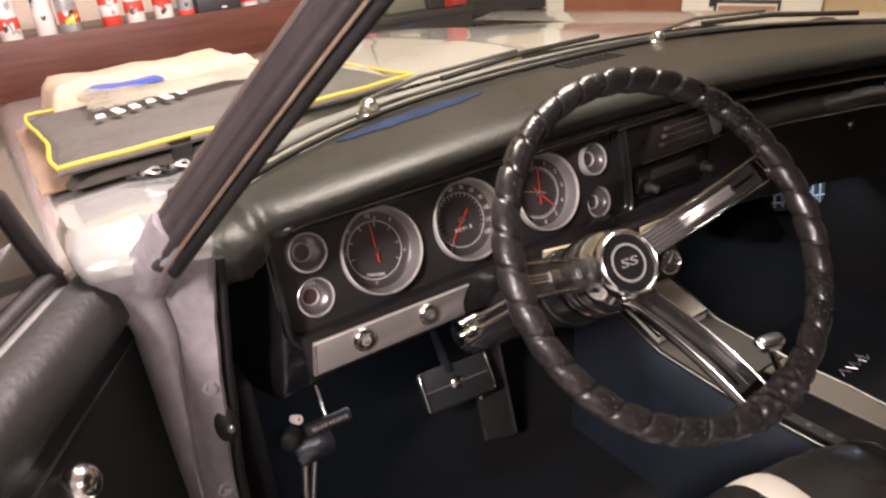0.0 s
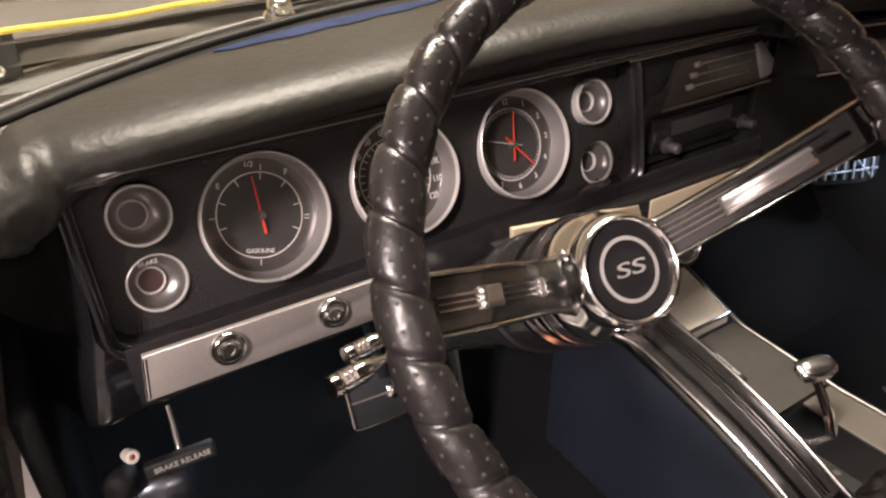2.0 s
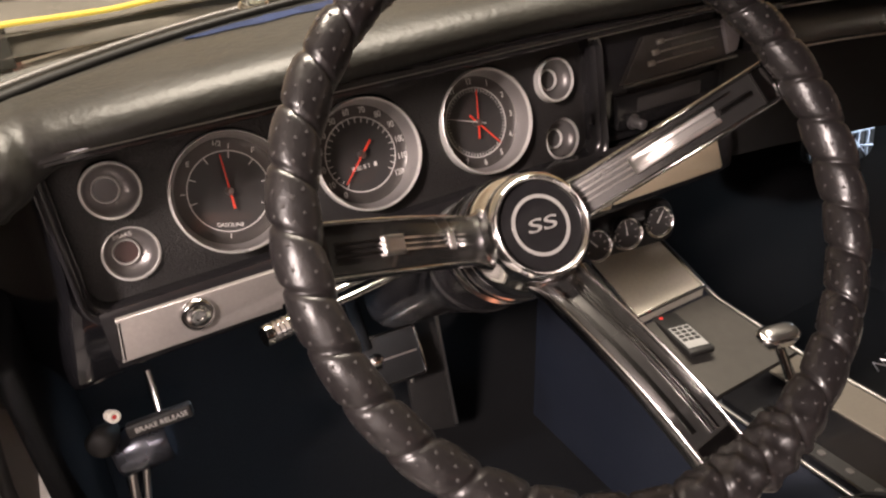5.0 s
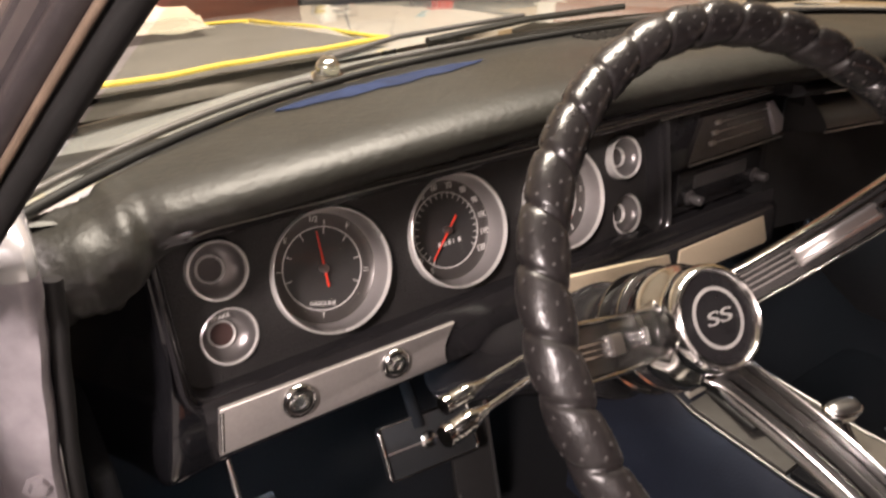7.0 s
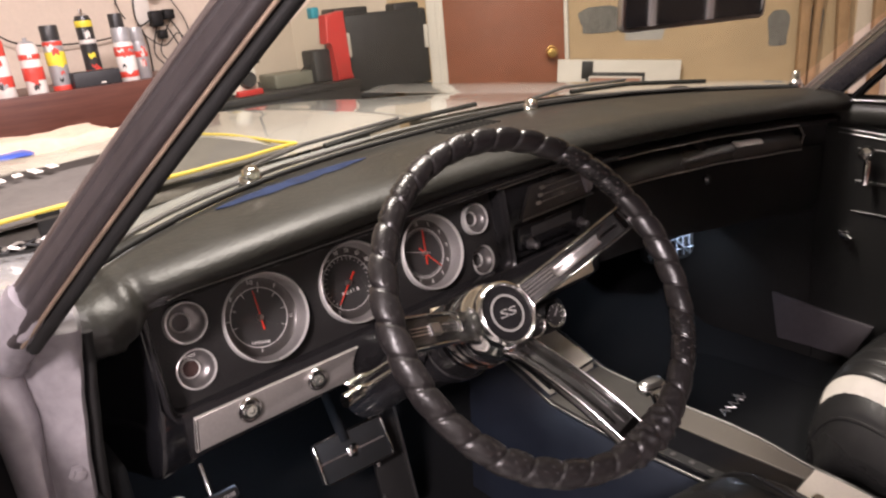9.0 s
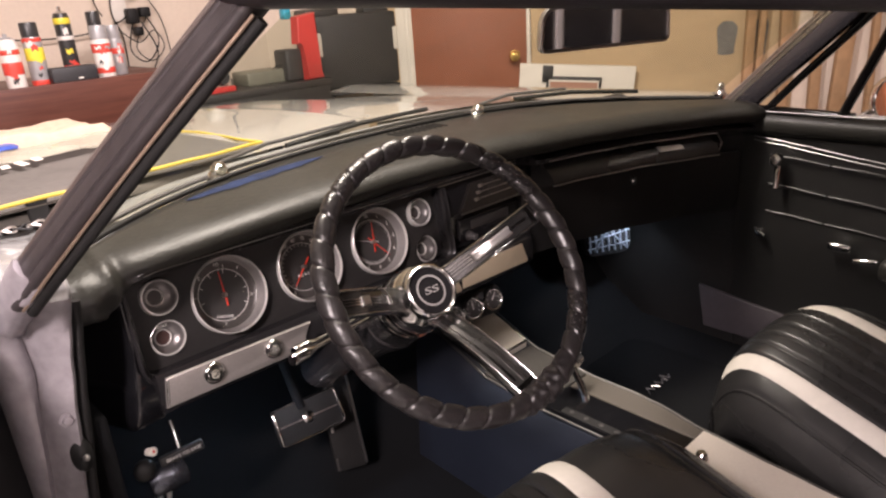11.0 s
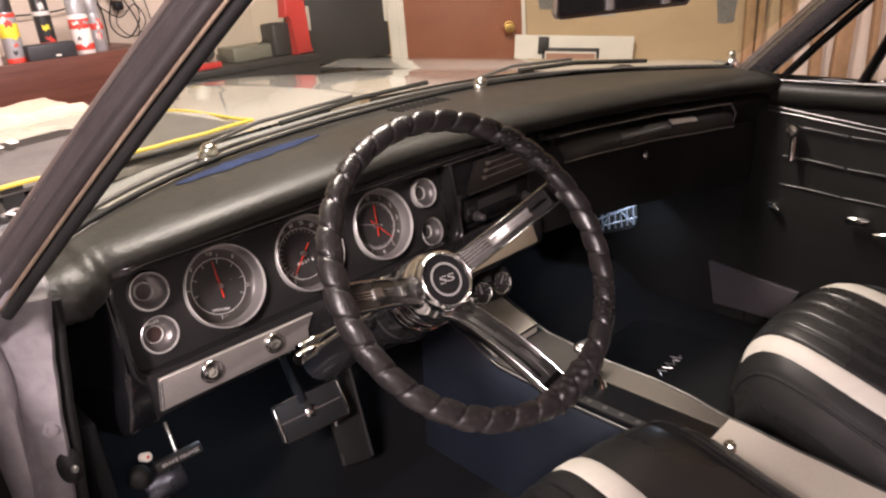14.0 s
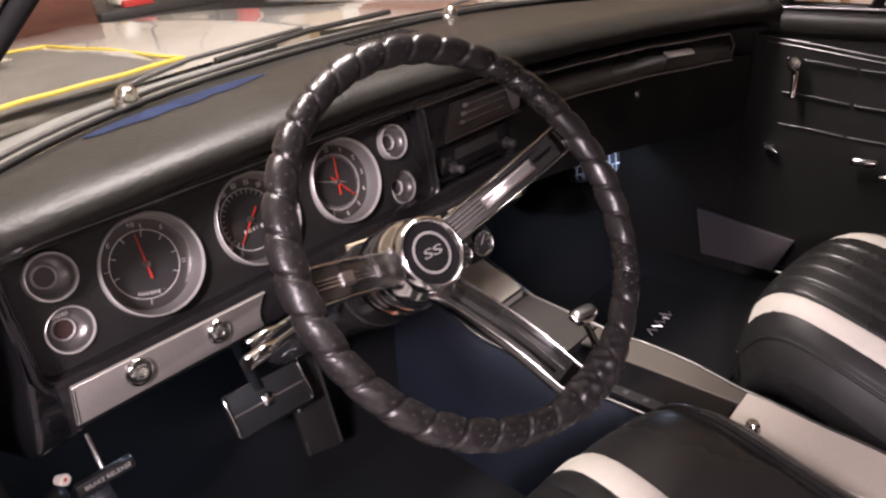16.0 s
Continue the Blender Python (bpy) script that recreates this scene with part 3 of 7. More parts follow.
# stepped brow between the pad and the gauge frame
bm = bmesh.new()
rows = []
for k in range(49):
    x = lerp(-0.722, 0.195, k / 48)
    end = 0.010 * max(0, (-0.690 - x) / 0.032) ** 2
    back = 0.003 * max(0, (x + 0.10) / 0.3)
    rows.append([(x, y + end - back, z - end * 0.6) for y, z in ((-0.035, 0.9095), (-0.0560, 0.9085), (-0.0585, 0.9065), (-0.0570, 0.9045), (-0.0595, 0.9030), (-0.0615, 0.9010), (-0.0620, 0.8965), (-0.0600, 0.8950), (-0.0605, 0.8925), (-0.0580, 0.8905), (-0.035, 0.8900))])
loft(bm, rows, caps=True)
part("brow_moulding", bm, GLOSS_BLACK, dash, "gloss black stepped brow over the gauges")
# fascia closing the gap between pad and frame
bm = bmesh.new()
rows = []
for k in range(41):
    x = -0.79 + (0.87 + 0.79) * k / 40
    y = lip_y(x) + 0.012 if x < 0.2 else lip_y(x) + 0.02
    rows.append([(x, y, top_z(x) - 0.05), (x, y + 0.002, 0.886 if x < 0.2 else 0.86), (x, 0.1, 0.886)])
loft(bm, rows)
part("fascia", bm, GLOSS_BLACK, dash)
bm = bmesh.new()
box(bm, (1.64, 0.05, 0.30), at(0.03, 0.13, 0.78), 0.01)
part("dash_core", bm, MATT_BLACK, dash)

# ---------------------------------------------------------------- gauges
GAUGE_N = Vector((0, -0.95, 0.28)).normalized()
DIAL_N = Vector((0, -0.95, 0.31)).normalized()


def marks(bm, m, n, a0, a1, r0, r1, w, h):
    for k in range(n):
        a = radians(lerp(a0, a1, k / (n - 1)))
        box(bm, (w, r1 - r0, 0.0005), m @ pose(0, 0, 0, 0, 0, math.degrees(a) - 90) @ at(0, (r0 + r1) / 2, h))


def needle(bm, m, angle, r, tail, w, h):
    q = m @ pose(0, 0, h, 0, 0, angle - 90)
    slab(bm, [(-w, -tail), (w, -tail), (w * 0.35, r), (-w * 0.35, r)], 0.0012, q)


DEEP = -0.031


def big_gauge(name, x, label):
    g = thing(name, label, "gauge", at=(x, PANEL_Y, 0.8120))
    m = frame_of((x, -0.0335, 0.8120), DIAL_N)
    bm = bmesh.new()
    lathe(bm, [(0.0620, -0.004), (0.0624, 0.0), (0.0634, 0.0020), (0.0649, 0.001), (0.0655, -0.004), (0.0655, -0.014)], m, 56)
    part("bezel", bm, BEZEL, g)
    bm = bmesh.new()
    lathe(bm, [(0.0624, -0.002), (0.0622, -0.008), (0.0614, -0.015), (0.0602, -0.021), (0.0585, DEEP + 0.0065), (0.0575, DEEP + 0.004)], m, 56)
    part("reflector", bm, SILVER_PAINT, g, "satin silver dished surround")
    bm = bmesh.new()
    lathe(bm, [(0.0578, DEEP + 0.0045), (0.0550, DEEP + 0.0022), (0.0500, DEEP + 0.0008), (0.0444, DEEP)], m, 56)
    part("dial_rim", bm, GAUGE_FACE, g, "dark satin ring that carries the numbers")
    bm = bmesh.new()
    lathe(bm, [(0, DEEP), (0.0446, DEEP), (0.0446, DEEP - 0.004), (0, DEEP - 0.004)], m, 56)
    part("dial", bm, DIAL_BLACK, g)
    bm = bmesh.new()
    lathe(bm, [(0.0432, DEEP + 0.0002), (0.0432, DEEP + 0.0010), (0.0442, DEEP + 0.0010), (0.0442, DEEP + 0.0002)], m, 64)
    part("dial_ring", bm, DIAL_WHITE, g)
    bm = bmesh.new()
    lathe(bm, [(0, 0.004), (0.003, 0.004), (0.0042, 0.001), (0.0042, -0.006), (0, -0.006)], m @ at(0, 0, DEEP + 0.006), 16)
    part("hub", bm, SATIN_SILVER, g)
    bm = bmesh.new()
    lathe(bm, [(0, -0.0015), (0.0622, -0.0035)], m, 40)
    part("lens", bm, LENS, g).visible_shadow = False
    return g, m


fuel, m = big_gauge("fuel_gauge", -0.5510, "round fuel gauge with black dial and red needle")
m = m @ pose(0, 0, 0, 0, 0, -15)
bm = bmesh.new()
marks(bm, m, 7, -20, 200, 0.0360, 0.0432, 0.0009, DEEP + 0.001)
marks(bm, m, 3, -90, 90, 0.0455, 0.0510, 0.0009, DEEP + 0.0025)
marks(bm, m, 2, -4, 184, 0.0455, 0.0510, 0.0009, DEEP + 0.0025)
part("dial_marks", bm, DIAL_WHITE, fuel)["kind"] = "stuff"
for s, a, r, z in (("F", 60, 0.0510, 0.0085), ("1/2", 104, 0.0525, 0.0080), ("E", 146, 0.0510, 0.0080)):
    writing("dial_letter", s, z, m @ at(r * math.cos(radians(a)), r * math.sin(radians(a)), DEEP + 0.0035), DIAL_WHITE, fuel)
writing("dial_word", "GASOLINE", 0.0062, m @ at(0, -0.0365, DEEP + 0.001), DIAL_WHITE, fuel)
bm = bmesh.new()
needle(bm, m, 104, 0.0405, 0.019, 0.0012, DEEP + 0.005)
part("needle", bm, NEEDLE_RED, fuel)

speed, m = big_gauge("speedometer", -0.394, "round speedometer with black dial and red needle")
bm = bmesh.new()
marks(bm, m, 25, -38, 232, 0.0375, 0.0432, 0.0008, DEEP + 0.001)
part("dial_marks", bm, DIAL_WHITE, speed)["kind"] = "stuff"
for k in range(13):
    a = radians(232 - 270 * k / 12)
    writing("dial_number", str(10 * k), 0.0104, m @ at(0.0515 * math.cos(a), 0.0515 * math.sin(a), DEEP + 0.0032), DIAL_WHITE, speed, wide=0.8)
bm = bmesh.new()
for k in (0, 1, 5):
    box(bm, (0.0034, 0.0052, 0.0006), m @ at(-0.0135 + 0.0056 * k, -0.0145, DEEP + 0.001))
part("odometer_digits", bm, DIAL_WHITE, speed, "odometer digits as plain bars")
writing("odometer_digits", "2 8 1", 0.0072, m @ at(0.0006, -0.0145, DEEP + 0.001), DIAL_WHITE, speed)
bm = bmesh.new()
needle(bm, m, 226, 0.0400, 0.0200, 0.0013, DEEP + 0.005)
part("needle", bm, NEEDLE_RED, speed)

clock, m = big_gauge("dash_clock", -0.2330, "round dash clock with black dial and red hands")
bm = bmesh.new()
marks(bm, m, 61, 90, -270, 0.0385, 0.0432, 0.0007, DEEP + 0.001)
part("dial_marks", bm, DIAL_WHITE, clock)["kind"] = "stuff"
for k in range(1, 13):
    a = radians(90 - 30 * k)
    writing("dial_number", str(k), 0.0104, m @ at(0.0515 * math.cos(a), 0.0515 * math.sin(a), DEEP + 0.0032), DIAL_WHITE, clock, wide=0.8)
bm = bmesh.new()
needle(bm, m, 80, 0.040, 0.020, 0.0011, DEEP + 0.006)
part("minute_hand", bm, NEEDLE_RED, clock)
bm = bmesh.new()
needle(bm, m, -50, 0.042, 0.014, 0.0012, DEEP + 0.004)
part("hour_hand", bm, NEEDLE_RED, clock)
bm = bmesh.new()
needle(bm, m, 162, 0.040, 0.010, 0.0006, DEEP + 0.008)
part("second_hand", bm, DIAL_WHITE, clock)


def small_gauge(x, z, lens_mat, lettering, label):
    g = thing("warning_light", label, "warning light", group="small round lights in the gauge panel", at=(x, PANEL_Y, z))
    m = frame_of((x, -0.0310, z), GAUGE_N)
    bm = bmesh.new()
    lathe(bm, [(0.0246, -0.005), (0.0250, 0.0), (0.0260, 0.003), (0.0279, 0.0018), (0.0285, -0.003), (0.0285, -0.012)], m, 40)
    part("bezel", bm, BEZEL, g)
    bm = bmesh.new()
    rings = [(0.0249, -0.001, 0.0), (0.0240, -0.006, -0.001), (0.0215, -0.0095, -0.0024), (0.0175, -0.0125, -0.0036), (0.0140, -0.0138, -0.004)]
    loft(bm, [[m @ Vector((cx + r * math.cos(2 * math.pi * k / 40), -0.3 * cx + r * math.sin(2 * math.pi * k / 40), h)) for k in range(40)] for r, h, cx in rings], closed=True)
    part("reflector", bm, CONE_GREY, g, "satin silver cone")
    m = m @ at(-0.004, 0.0012, 0.0155)
    bm = bmesh.new()
    lathe(bm, [(0.0114, -0.0305), (0.0116, -0.0258), (0.0124, -0.0246), (0.0134, -0.0254), (0.0138, -0.031)], m, 32)
    part("lens_ring", bm, BEZEL, g)
    bm = bmesh.new()
    lathe(bm, [(0, -0.0292), (0.0118, -0.0294)], m, 32)
    part("lens", bm, lens_mat, g)
    if lettering:
        writing("lettering", lettering, 0.0062, m @ at(0.001, 0.0178, -0.0215), DIAL_WHITE, g)


small_gauge(-0.6635, 0.846, DARK_LENS, "", "round indicator light with silver cone and dark lens")
small_gauge(-0.664, 0.777, RED_LENS, "BRAKE", "round brake warning light with dark red lens")
small_gauge(-0.1265, 0.841, DARK_LENS, "", "round indicator light with silver cone and dark lens")
small_gauge(-0.117, 0.759, DARK_LENS, "", "round indicator light with silver cone and dark lens")


def switch_knob(name, x, z, r, label):
    g = thing(name, label, "switch", group="switches on the silver plate", at=(x, -0.083, z))
    m = frame_of((x, -0.083, z), (0, -1, 0.05))
    bm = bmesh.new()
    lathe(bm, [(r * 0.80, 0.004), (r * 0.86, 0.006), (r, 0.004), (r * 1.04, 0.0), (r * 1.04, -0.003)], m, 32)
    part("collar", bm, CHROME, g)
    bm = bmesh.new()
    lathe(bm, [(0, 0.0062), (r * 0.22, 0.0062), (r * 0.26, 0.0085), (r * 0.42, 0.0085), (r * 0.46, 0.0065), (r * 0.66, 0.0060), (r * 0.72, 0.003), (r * 0.78, -0.002)], m, 32)
    part("button", bm, CHROME, g)


switch_knob("headlight_switch", -0.625, 0.716, 0.0175, "chrome headlight knob on the silver plate")
switch_knob("wiper_switch", -0.518, 0.714, 0.0165, "chrome wiper knob on the silver plate")

# ---------------------------------------------------------------- steering wheel
wheel = thing("steering_wheel", "black leather-wrapped steering wheel with three chrome spokes", "steering wheel", at=(-0.40, -0.41, 0.87))
WN = Vector((-0.098, -0.812, 0.588)).normalized()
WC = Vector((-0.399, -0.423, 0.8975))
WM = frame_of(WC, WN)
WINV = WM.inverted()
HUB = Vector((-0.404, -0.366, 0.8582))
HM = frame_of(HUB, WN)
RIM_R, RIM_T = 0.194, 0.0150
WRAPS = 36


def rim_point(a, b, lift=0.0):
    """Point of the wrapped rim at angle a round the wheel and b round the tube."""
    w = (WRAPS * a - b) / (2 * math.pi)
    frac = w - math.floor(w)
    d = min(frac, 1 - frac)
    t = RIM_T * (0.91 + 0.09 * math.sin(math.pi * frac)) - 0.0021 * math.exp(-(d / 0.05) ** 2)
    t += 0.0005 * math.sin(5 * a + 2 * b) + 0.0003 * math.sin(31 * a - 3 * b) + lift
    # laced, puckered stretch at the lower right
    e = (a % (2 * math.pi) - radians(283)) / radians(14)
    t += 0.0030 * math.exp(-e ** 4) * (1 + 0.45 * math.sin(70 * a + 3 * b) + 0.45 * math.sin(43 * a - 5 * b))
    r = RIM_R + t * math.cos(b)
    return WM @ Vector((r * math.cos(a), r * math.sin(a), t * math.sin(b)))


bm = bmesh.new()
NA, NB = 840, 26
grid = [[bm.verts.new(rim_point(2 * math.pi * i / NA, 2 * math.pi * j / NB)) for j in range(NB)] for i in range(NA)]
for i in range(NA):
    for j in range(NB):
        bm.faces.new((grid[i][j], grid[(i + 1) % NA][j], grid[(i + 1) % NA][(j + 1) % NB], grid[i][(j + 1) % NB]))
part("rim", bm, BLACK_LEATHER, wheel, "black leather wrap wound in diagonal turns", smooth=70)
# punched holes of the wrap, each with a pale edge
bm = bmesh.new()
for w in range(WRAPS):
    for side in (0.22, 0.42, 0.62, 0.82):
        for j in range(7):
            b = radians(-75 + 46 * j + (23 if side in (0.42, 0.82) else 0))
            a = (w + side) * 2 * math.pi / WRAPS + b / WRAPS
            a %= 2 * math.pi
            p, q = rim_point(a, b, 0.0003), rim_point(a, b, 0.002)
            lathe(bm, [(0.0013, 0.0), (0.0008, 0.0002), (0, 0.0002)], frame_of(p, q - p), 6)
part("perforation", bm, mat("pale_hole_edge", (0.054, 0.050, 0.049), 0.85, spec=0.05), wheel, "small pale punched holes")["kind"] = "stuff"

bm = bmesh.new()
lathe(bm, [(0.0, 0.0), (0.0335, -0.001)], HM @ at(0, 0, -0.002), 48)
part("horn_cap", bm, GLOSS_BLACK, wheel, "gloss black horn cap")
bm = bmesh.new()
lathe(bm, [(0.0335, -0.004), (0.0340, 0.001), (0.0365, 0.003), (0.0395, 0.001), (0.0410, -0.004), (0.0415, -0.012), (0.0395, -0.014), (0.0405, -0.020), (0.0450, -0.026), (0.0480, -0.034), (0.0480, -0.044), (0.046, -0.05)], HM, 56)
part("cap_ring", bm, CHROME, wheel, "stepped chrome ring")
bm = bmesh.new()
lathe(bm, [(0.0205, 0.0), (0.0205, 0.0006), (0.0232, 0.0006), (0.0232, 0.0)], HM @ at(0, 0, -0.0012), 56)
part("cap_circle", bm, CAP_GREY, wheel, "grey printed circle")
writing("cap_letters", "SS", 0.0140, HM @ at(0, 0, -0.0008), CAP_GREY, wheel, depth=0.0006, shear=0.16, wide=1.95)
bm = bmesh.new()
lathe(bm, [(0.044, -0.04), (0.049, -0.050), (0.050, -0.064), (0.046, -0.068), (0.046, -0.10), (0.040, -0.115)], HM, 48)
part("hub_shroud", bm, GLOSS_BLACK, wheel, "gloss black hub shroud")
for h in (-0.056, -0.082):
    bm = bmesh.new()
    lathe(bm, [(0.046, h - 0.003), (0.0505, h - 0.002), (0.0512, h), (0.0505, h + 0.002), (0.046, h + 0.003)], HM, 48)
    part("hub_ring", bm, CHROME, wheel, "chrome ring round the hub")


SPOKE_CHROME = mat("spoke_chrome", (0.46, 0.45, 0.44), 0.15, 1.0, vary=0.10, spread=0.05)
SPOKE_FLOOR = mat("dark_spoke_channel", (0.085, 0.082, 0.08), 0.24, 0.8, vary=0.2)


def spoke(end, width, ribs, blocks):
    """Pressed chrome bar from the hub to the rim, with a sunk dark channel. ribs: (across, from, to, half-width); blocks: (from, to, half-width, height)."""
    e, h = WINV @ Vector(end), WINV @ HUB
    u = Vector((e.x - h.x, e.y - h.y, 0)).normalized()
    v = Vector((-u.y, u.x, 0))
    tip = Vector((e.x, e.y, -0.010)) + u * 0.010
    base = h + u * 0.036 + Vector((0, 0, -0.024))
    half = width / 2

    def on(f, across, up):
        c = base.lerp(tip, f) + Vector((0, 0, 0.010 * math.sin(math.pi * f) + up))
        flare = 1 + 0.30 * max(0, 1 - f / 0.10) ** 2
        return WM @ (c + v * (half * across * flare))

    bm = bmesh.new()
    prof = ((-1.0, -0.011), (-1.0, 0.0005), (-0.96, 0.0032), (-0.90, 0.0040), (-0.84, 0.0032), (-0.79, 0.0), (0.79, 0.0), (0.84, 0.0032), (0.90, 0.0040), (0.96, 0.0032), (1.0, 0.0005), (1.0, -0.011))
    loft(bm, [[on(k / 20, p, q) for p, q in prof] for k in range(21)], closed=True, caps=True)
    s = part("spoke", bm, SPOKE_CHROME, wheel, "chrome spoke with a sunk dark channel")
    bm = bmesh.new()
    loft(bm, [[on(0.03 + 0.89 * k / 16, p, q) for p, q in ((-0.80, 0.0002), (-0.76, 0.0012), (0.76, 0.0012), (0.80, 0.0002))] for k in range(17)], caps=True)
    part("spoke_inlay", bm, SPOKE_FLOOR, s, "dark channel floor")
    bm = bmesh.new()
    loft(bm, [[on(f, p, q) for p, q in ((-0.80, 0.0), (-0.74, 0.0030), (0.74, 0.0030), (0.80, 0.0))] for f in (0.915, 0.93, 0.955, 0.97)], caps=True)
    part("spoke_end", bm, SPOKE_CHROME, s)
    for across, f0, f1, w in ribs:
        bm = bmesh.new()
        loft(bm, [[on(lerp(f0, f1, k / 12), across + p * w, 0.001 + q) for p, q in ((-1, 0), (-0.6, 0.0018), (0.6, 0.0018), (1, 0))] for k in range(13)], caps=True)
        part("spoke_rib", bm, SPOKE_CHROME, s)
    for f0, f1, w, up in blocks:
        bm = bmesh.new()
        prof = ((-1, 0), (-0.94, 0.85), (-0.80, 1.0), (-0.42, 1.0), (-0.36, 0.55), (0.36, 0.55), (0.42, 1.0), (0.80, 1.0), (0.94, 0.85), (1, 0))
        if f1 - f0 < 0.15:
            prof = ((-1, 0), (-0.92, 0.85), (-0.80, 1.0), (-0.4, 1.0), (-0.3, 1.0), (0.3, 1.0), (0.4, 1.0), (0.80, 1.0), (0.92, 0.85), (1, 0))
        loft(bm, [[on(f, p * w, 0.001 + up * lift * q) for p, q in prof] for f, lift in ((f0 - 0.006, 0.0), (f0, 1.0), ((f0 + f1) / 2, 1.0), (f1, 1.0), (f1 + 0.006, 0.0))], caps=True)
        part("horn_button", bm, SATIN_SILVER, s, "raised bright horn button")


spoke((-0.573, -0.3845, 0.9035), 0.037, [(-0.20, 0.10, 0.88, 0.07), (0.20, 0.10, 0.88, 0.07), (0.0, 0.10, 0.88, 0.05)], [(0.55, 0.64, 0.36, 0.0048), (0.24, 0.27, 0.34, 0.0030)])
spoke((-0.230, -0.404, 0.931), 0.033, [(-0.28, 0.04, 0.30, 0.09), (0.0, 0.04, 0.30, 0.09), (0.28, 0.04, 0.30, 0.09), (0.54, 0.04, 0.80, 0.07), (0.0, 0.72, 0.88, 0.16)], [(0.31, 0.69, 0.44, 0.0045)])
spoke((-0.380, -0.5145, 0.7515), 0.039, [(0.12, 0.06, 0.90, 0.05), (0.27, 0.06, 0.90, 0.05), (0.42, 0.06, 0.90, 0.05), (-0.42, 0.06, 0.86, 0.12)], [])

# column with turn-signal and tilt levers
column = thing("steering_column", "gloss black steering column with chrome levers", "steering column", at=(-0.40, -0.15, 0.75))
COL = HUB - WN * 0.10
bm = bmesh.new()
lathe(bm, [(0.040, 0.0), (0.050, -0.02), (0.052, -0.06), (0.047, -0.08), (0.042, -0.22), (0.042, -0.42)], frame_of(COL, WN), 36)
part("jacket", bm, GLOSS_BLACK, column)
bm = bmesh.new()
lathe(bm, [(0.046, 0.0), (0.053, -0.003), (0.053, -0.012), (0.046, -0.015)], frame_of(COL - WN * 0.03, WN), 36)
part("collar", bm, GLOSS_BLACK, column)


def lever(p0, p1, r, knob_r, label):
    p0, p1 = Vector(p0), Vector(p1)
    d = (p1 - p0).normalized()
    bm = bmesh.new()
    tube(bm, [p0, p1], r, 10)
    s = part("lever", bm, CHROME, column, label)
    bm = bmesh.new()
    prof = [(0.0, 0.030), (knob_r * 0.9, 0.030), (knob_r, 0.027)]
    for k in range(4):
        prof += [(knob_r, 0.024 - 0.004 * k), (knob_r * 0.86, 0.0225 - 0.004 * k)]
    prof += [(knob_r, 0.006), (knob_r * 0.7, -0.004), (r, -0.016)]
    lathe(bm, prof, frame_of(p1 - d * 0.015, d), 18)
    part("lever_knob", bm, CHROME, s, "ribbed chrome lever end")


lever((-0.43, -0.265, 0.80), (-0.590, -0.300, 0.808), 0.0032, 0.0085, "chrome turn-signal lever")
lever((-0.43, -0.235, 0.79), (-0.560, -0.255, 0.792), 0.0030, 0.0080, "short chrome column lever")

# ---------------------------------------------------------------- car body
car = thing("car", "silver champagne hardtop car with the driver door open", "car", at=(0.03, 0.0, 0.0))
LB, LT = Vector((-0.815, -0.120, 0.925)), Vector((-0.60, -0.40, 1.247))
RB, RT = Vector((0.887, -0.212, 0.921)), Vector((0.66, -0.605, 1.255))


def pillar(name, foot, top, outward, w, d, material, label, f0=-0.03):
    """Raked pillar: w across the glass, d along the outward direction."""
    ax = (top - foot).normalized()
    o = Vector(outward)
    o = (o - ax * o.dot(ax)).normalized()
    s = ax.cross(o)
    bm = bmesh.new()
    rows = []
    prof = [(-0.5, 0.0), (-0.53, 0.25), (-0.50, 0.52), (-0.43, 0.68), (-0.34, 0.74), (-0.28, 0.73), (-0.23, 0.78), (-0.06, 0.86), (0.08, 0.92), (0.14, 0.88), (0.20, 0.92), (0.30, 0.99), (0.38, 0.98), (0.45, 0.90), (0.5, 0.74), (0.52, 0.4), (0.5, 0.1), (0.4, 0.0)]
    for k in range(13):
        f = f0 + (1.06 - f0) * k / 12
        c = foot.lerp(top, f) + o * (0.006 * math.sin(math.pi * f))
        wide = w * (1 + 0.15 * max(0, 1 - f * 3))
        rows.append([c + s * (wide * a) + o * (d * b) for a, b in prof])
    loft(bm, rows, closed=True, caps=True)
    return part(name, bm, material, car, label)


PILLAR = mat("dark_painted_pillar", (0.037, 0.031, 0.032), 0.48, 0.1, vary=0.25, blotch=9, bump=0.08, bscale=90)
pillar("windshield_pillar", LB + Vector((-0.042, 0.0165, 0)), LT + Vector((-0.042, 0.0165, 0)), (-0.75, -0.55, 0.2), 0.040, 0.036, PILLAR, "dark brown windshield pillar with weatherstrip", 0.06)
pillar("windshield_pillar", RB + Vector((0.02, 0.0, 0)), RT + Vector((0.02, 0, 0)), (0.75, -0.55, 0.2), 0.06, 0.045, GLOSS_BLACK, "black windshield pillar")
P_AX = (LT - LB).normalized()
P_O = Vector((-0.75, -0.55, 0.2))
P_O = (P_O - P_AX * P_O.dot(P_AX)).normalized()
P_S = P_AX.cross(P_O)
P_FOOT, P_TOP = LB + Vector((-0.042, 0.0165, 0)), LT + Vector((-0.042, 0.0165, 0))


def pillar_line(name, a, b, r, material, label, f0=0.065):
    """Strip along the driver's pillar at a across it and b out of it."""
    bm = bmesh.new()
    tube(bm, [P_FOOT.lerp(P_TOP, f0 + (1.04 - f0) * k / 10) + P_S * a + P_O * (b + 0.006 * math.sin(math.pi * k / 10)) for k in range(11)], r, 8)
    part(name, bm, material, car, label)


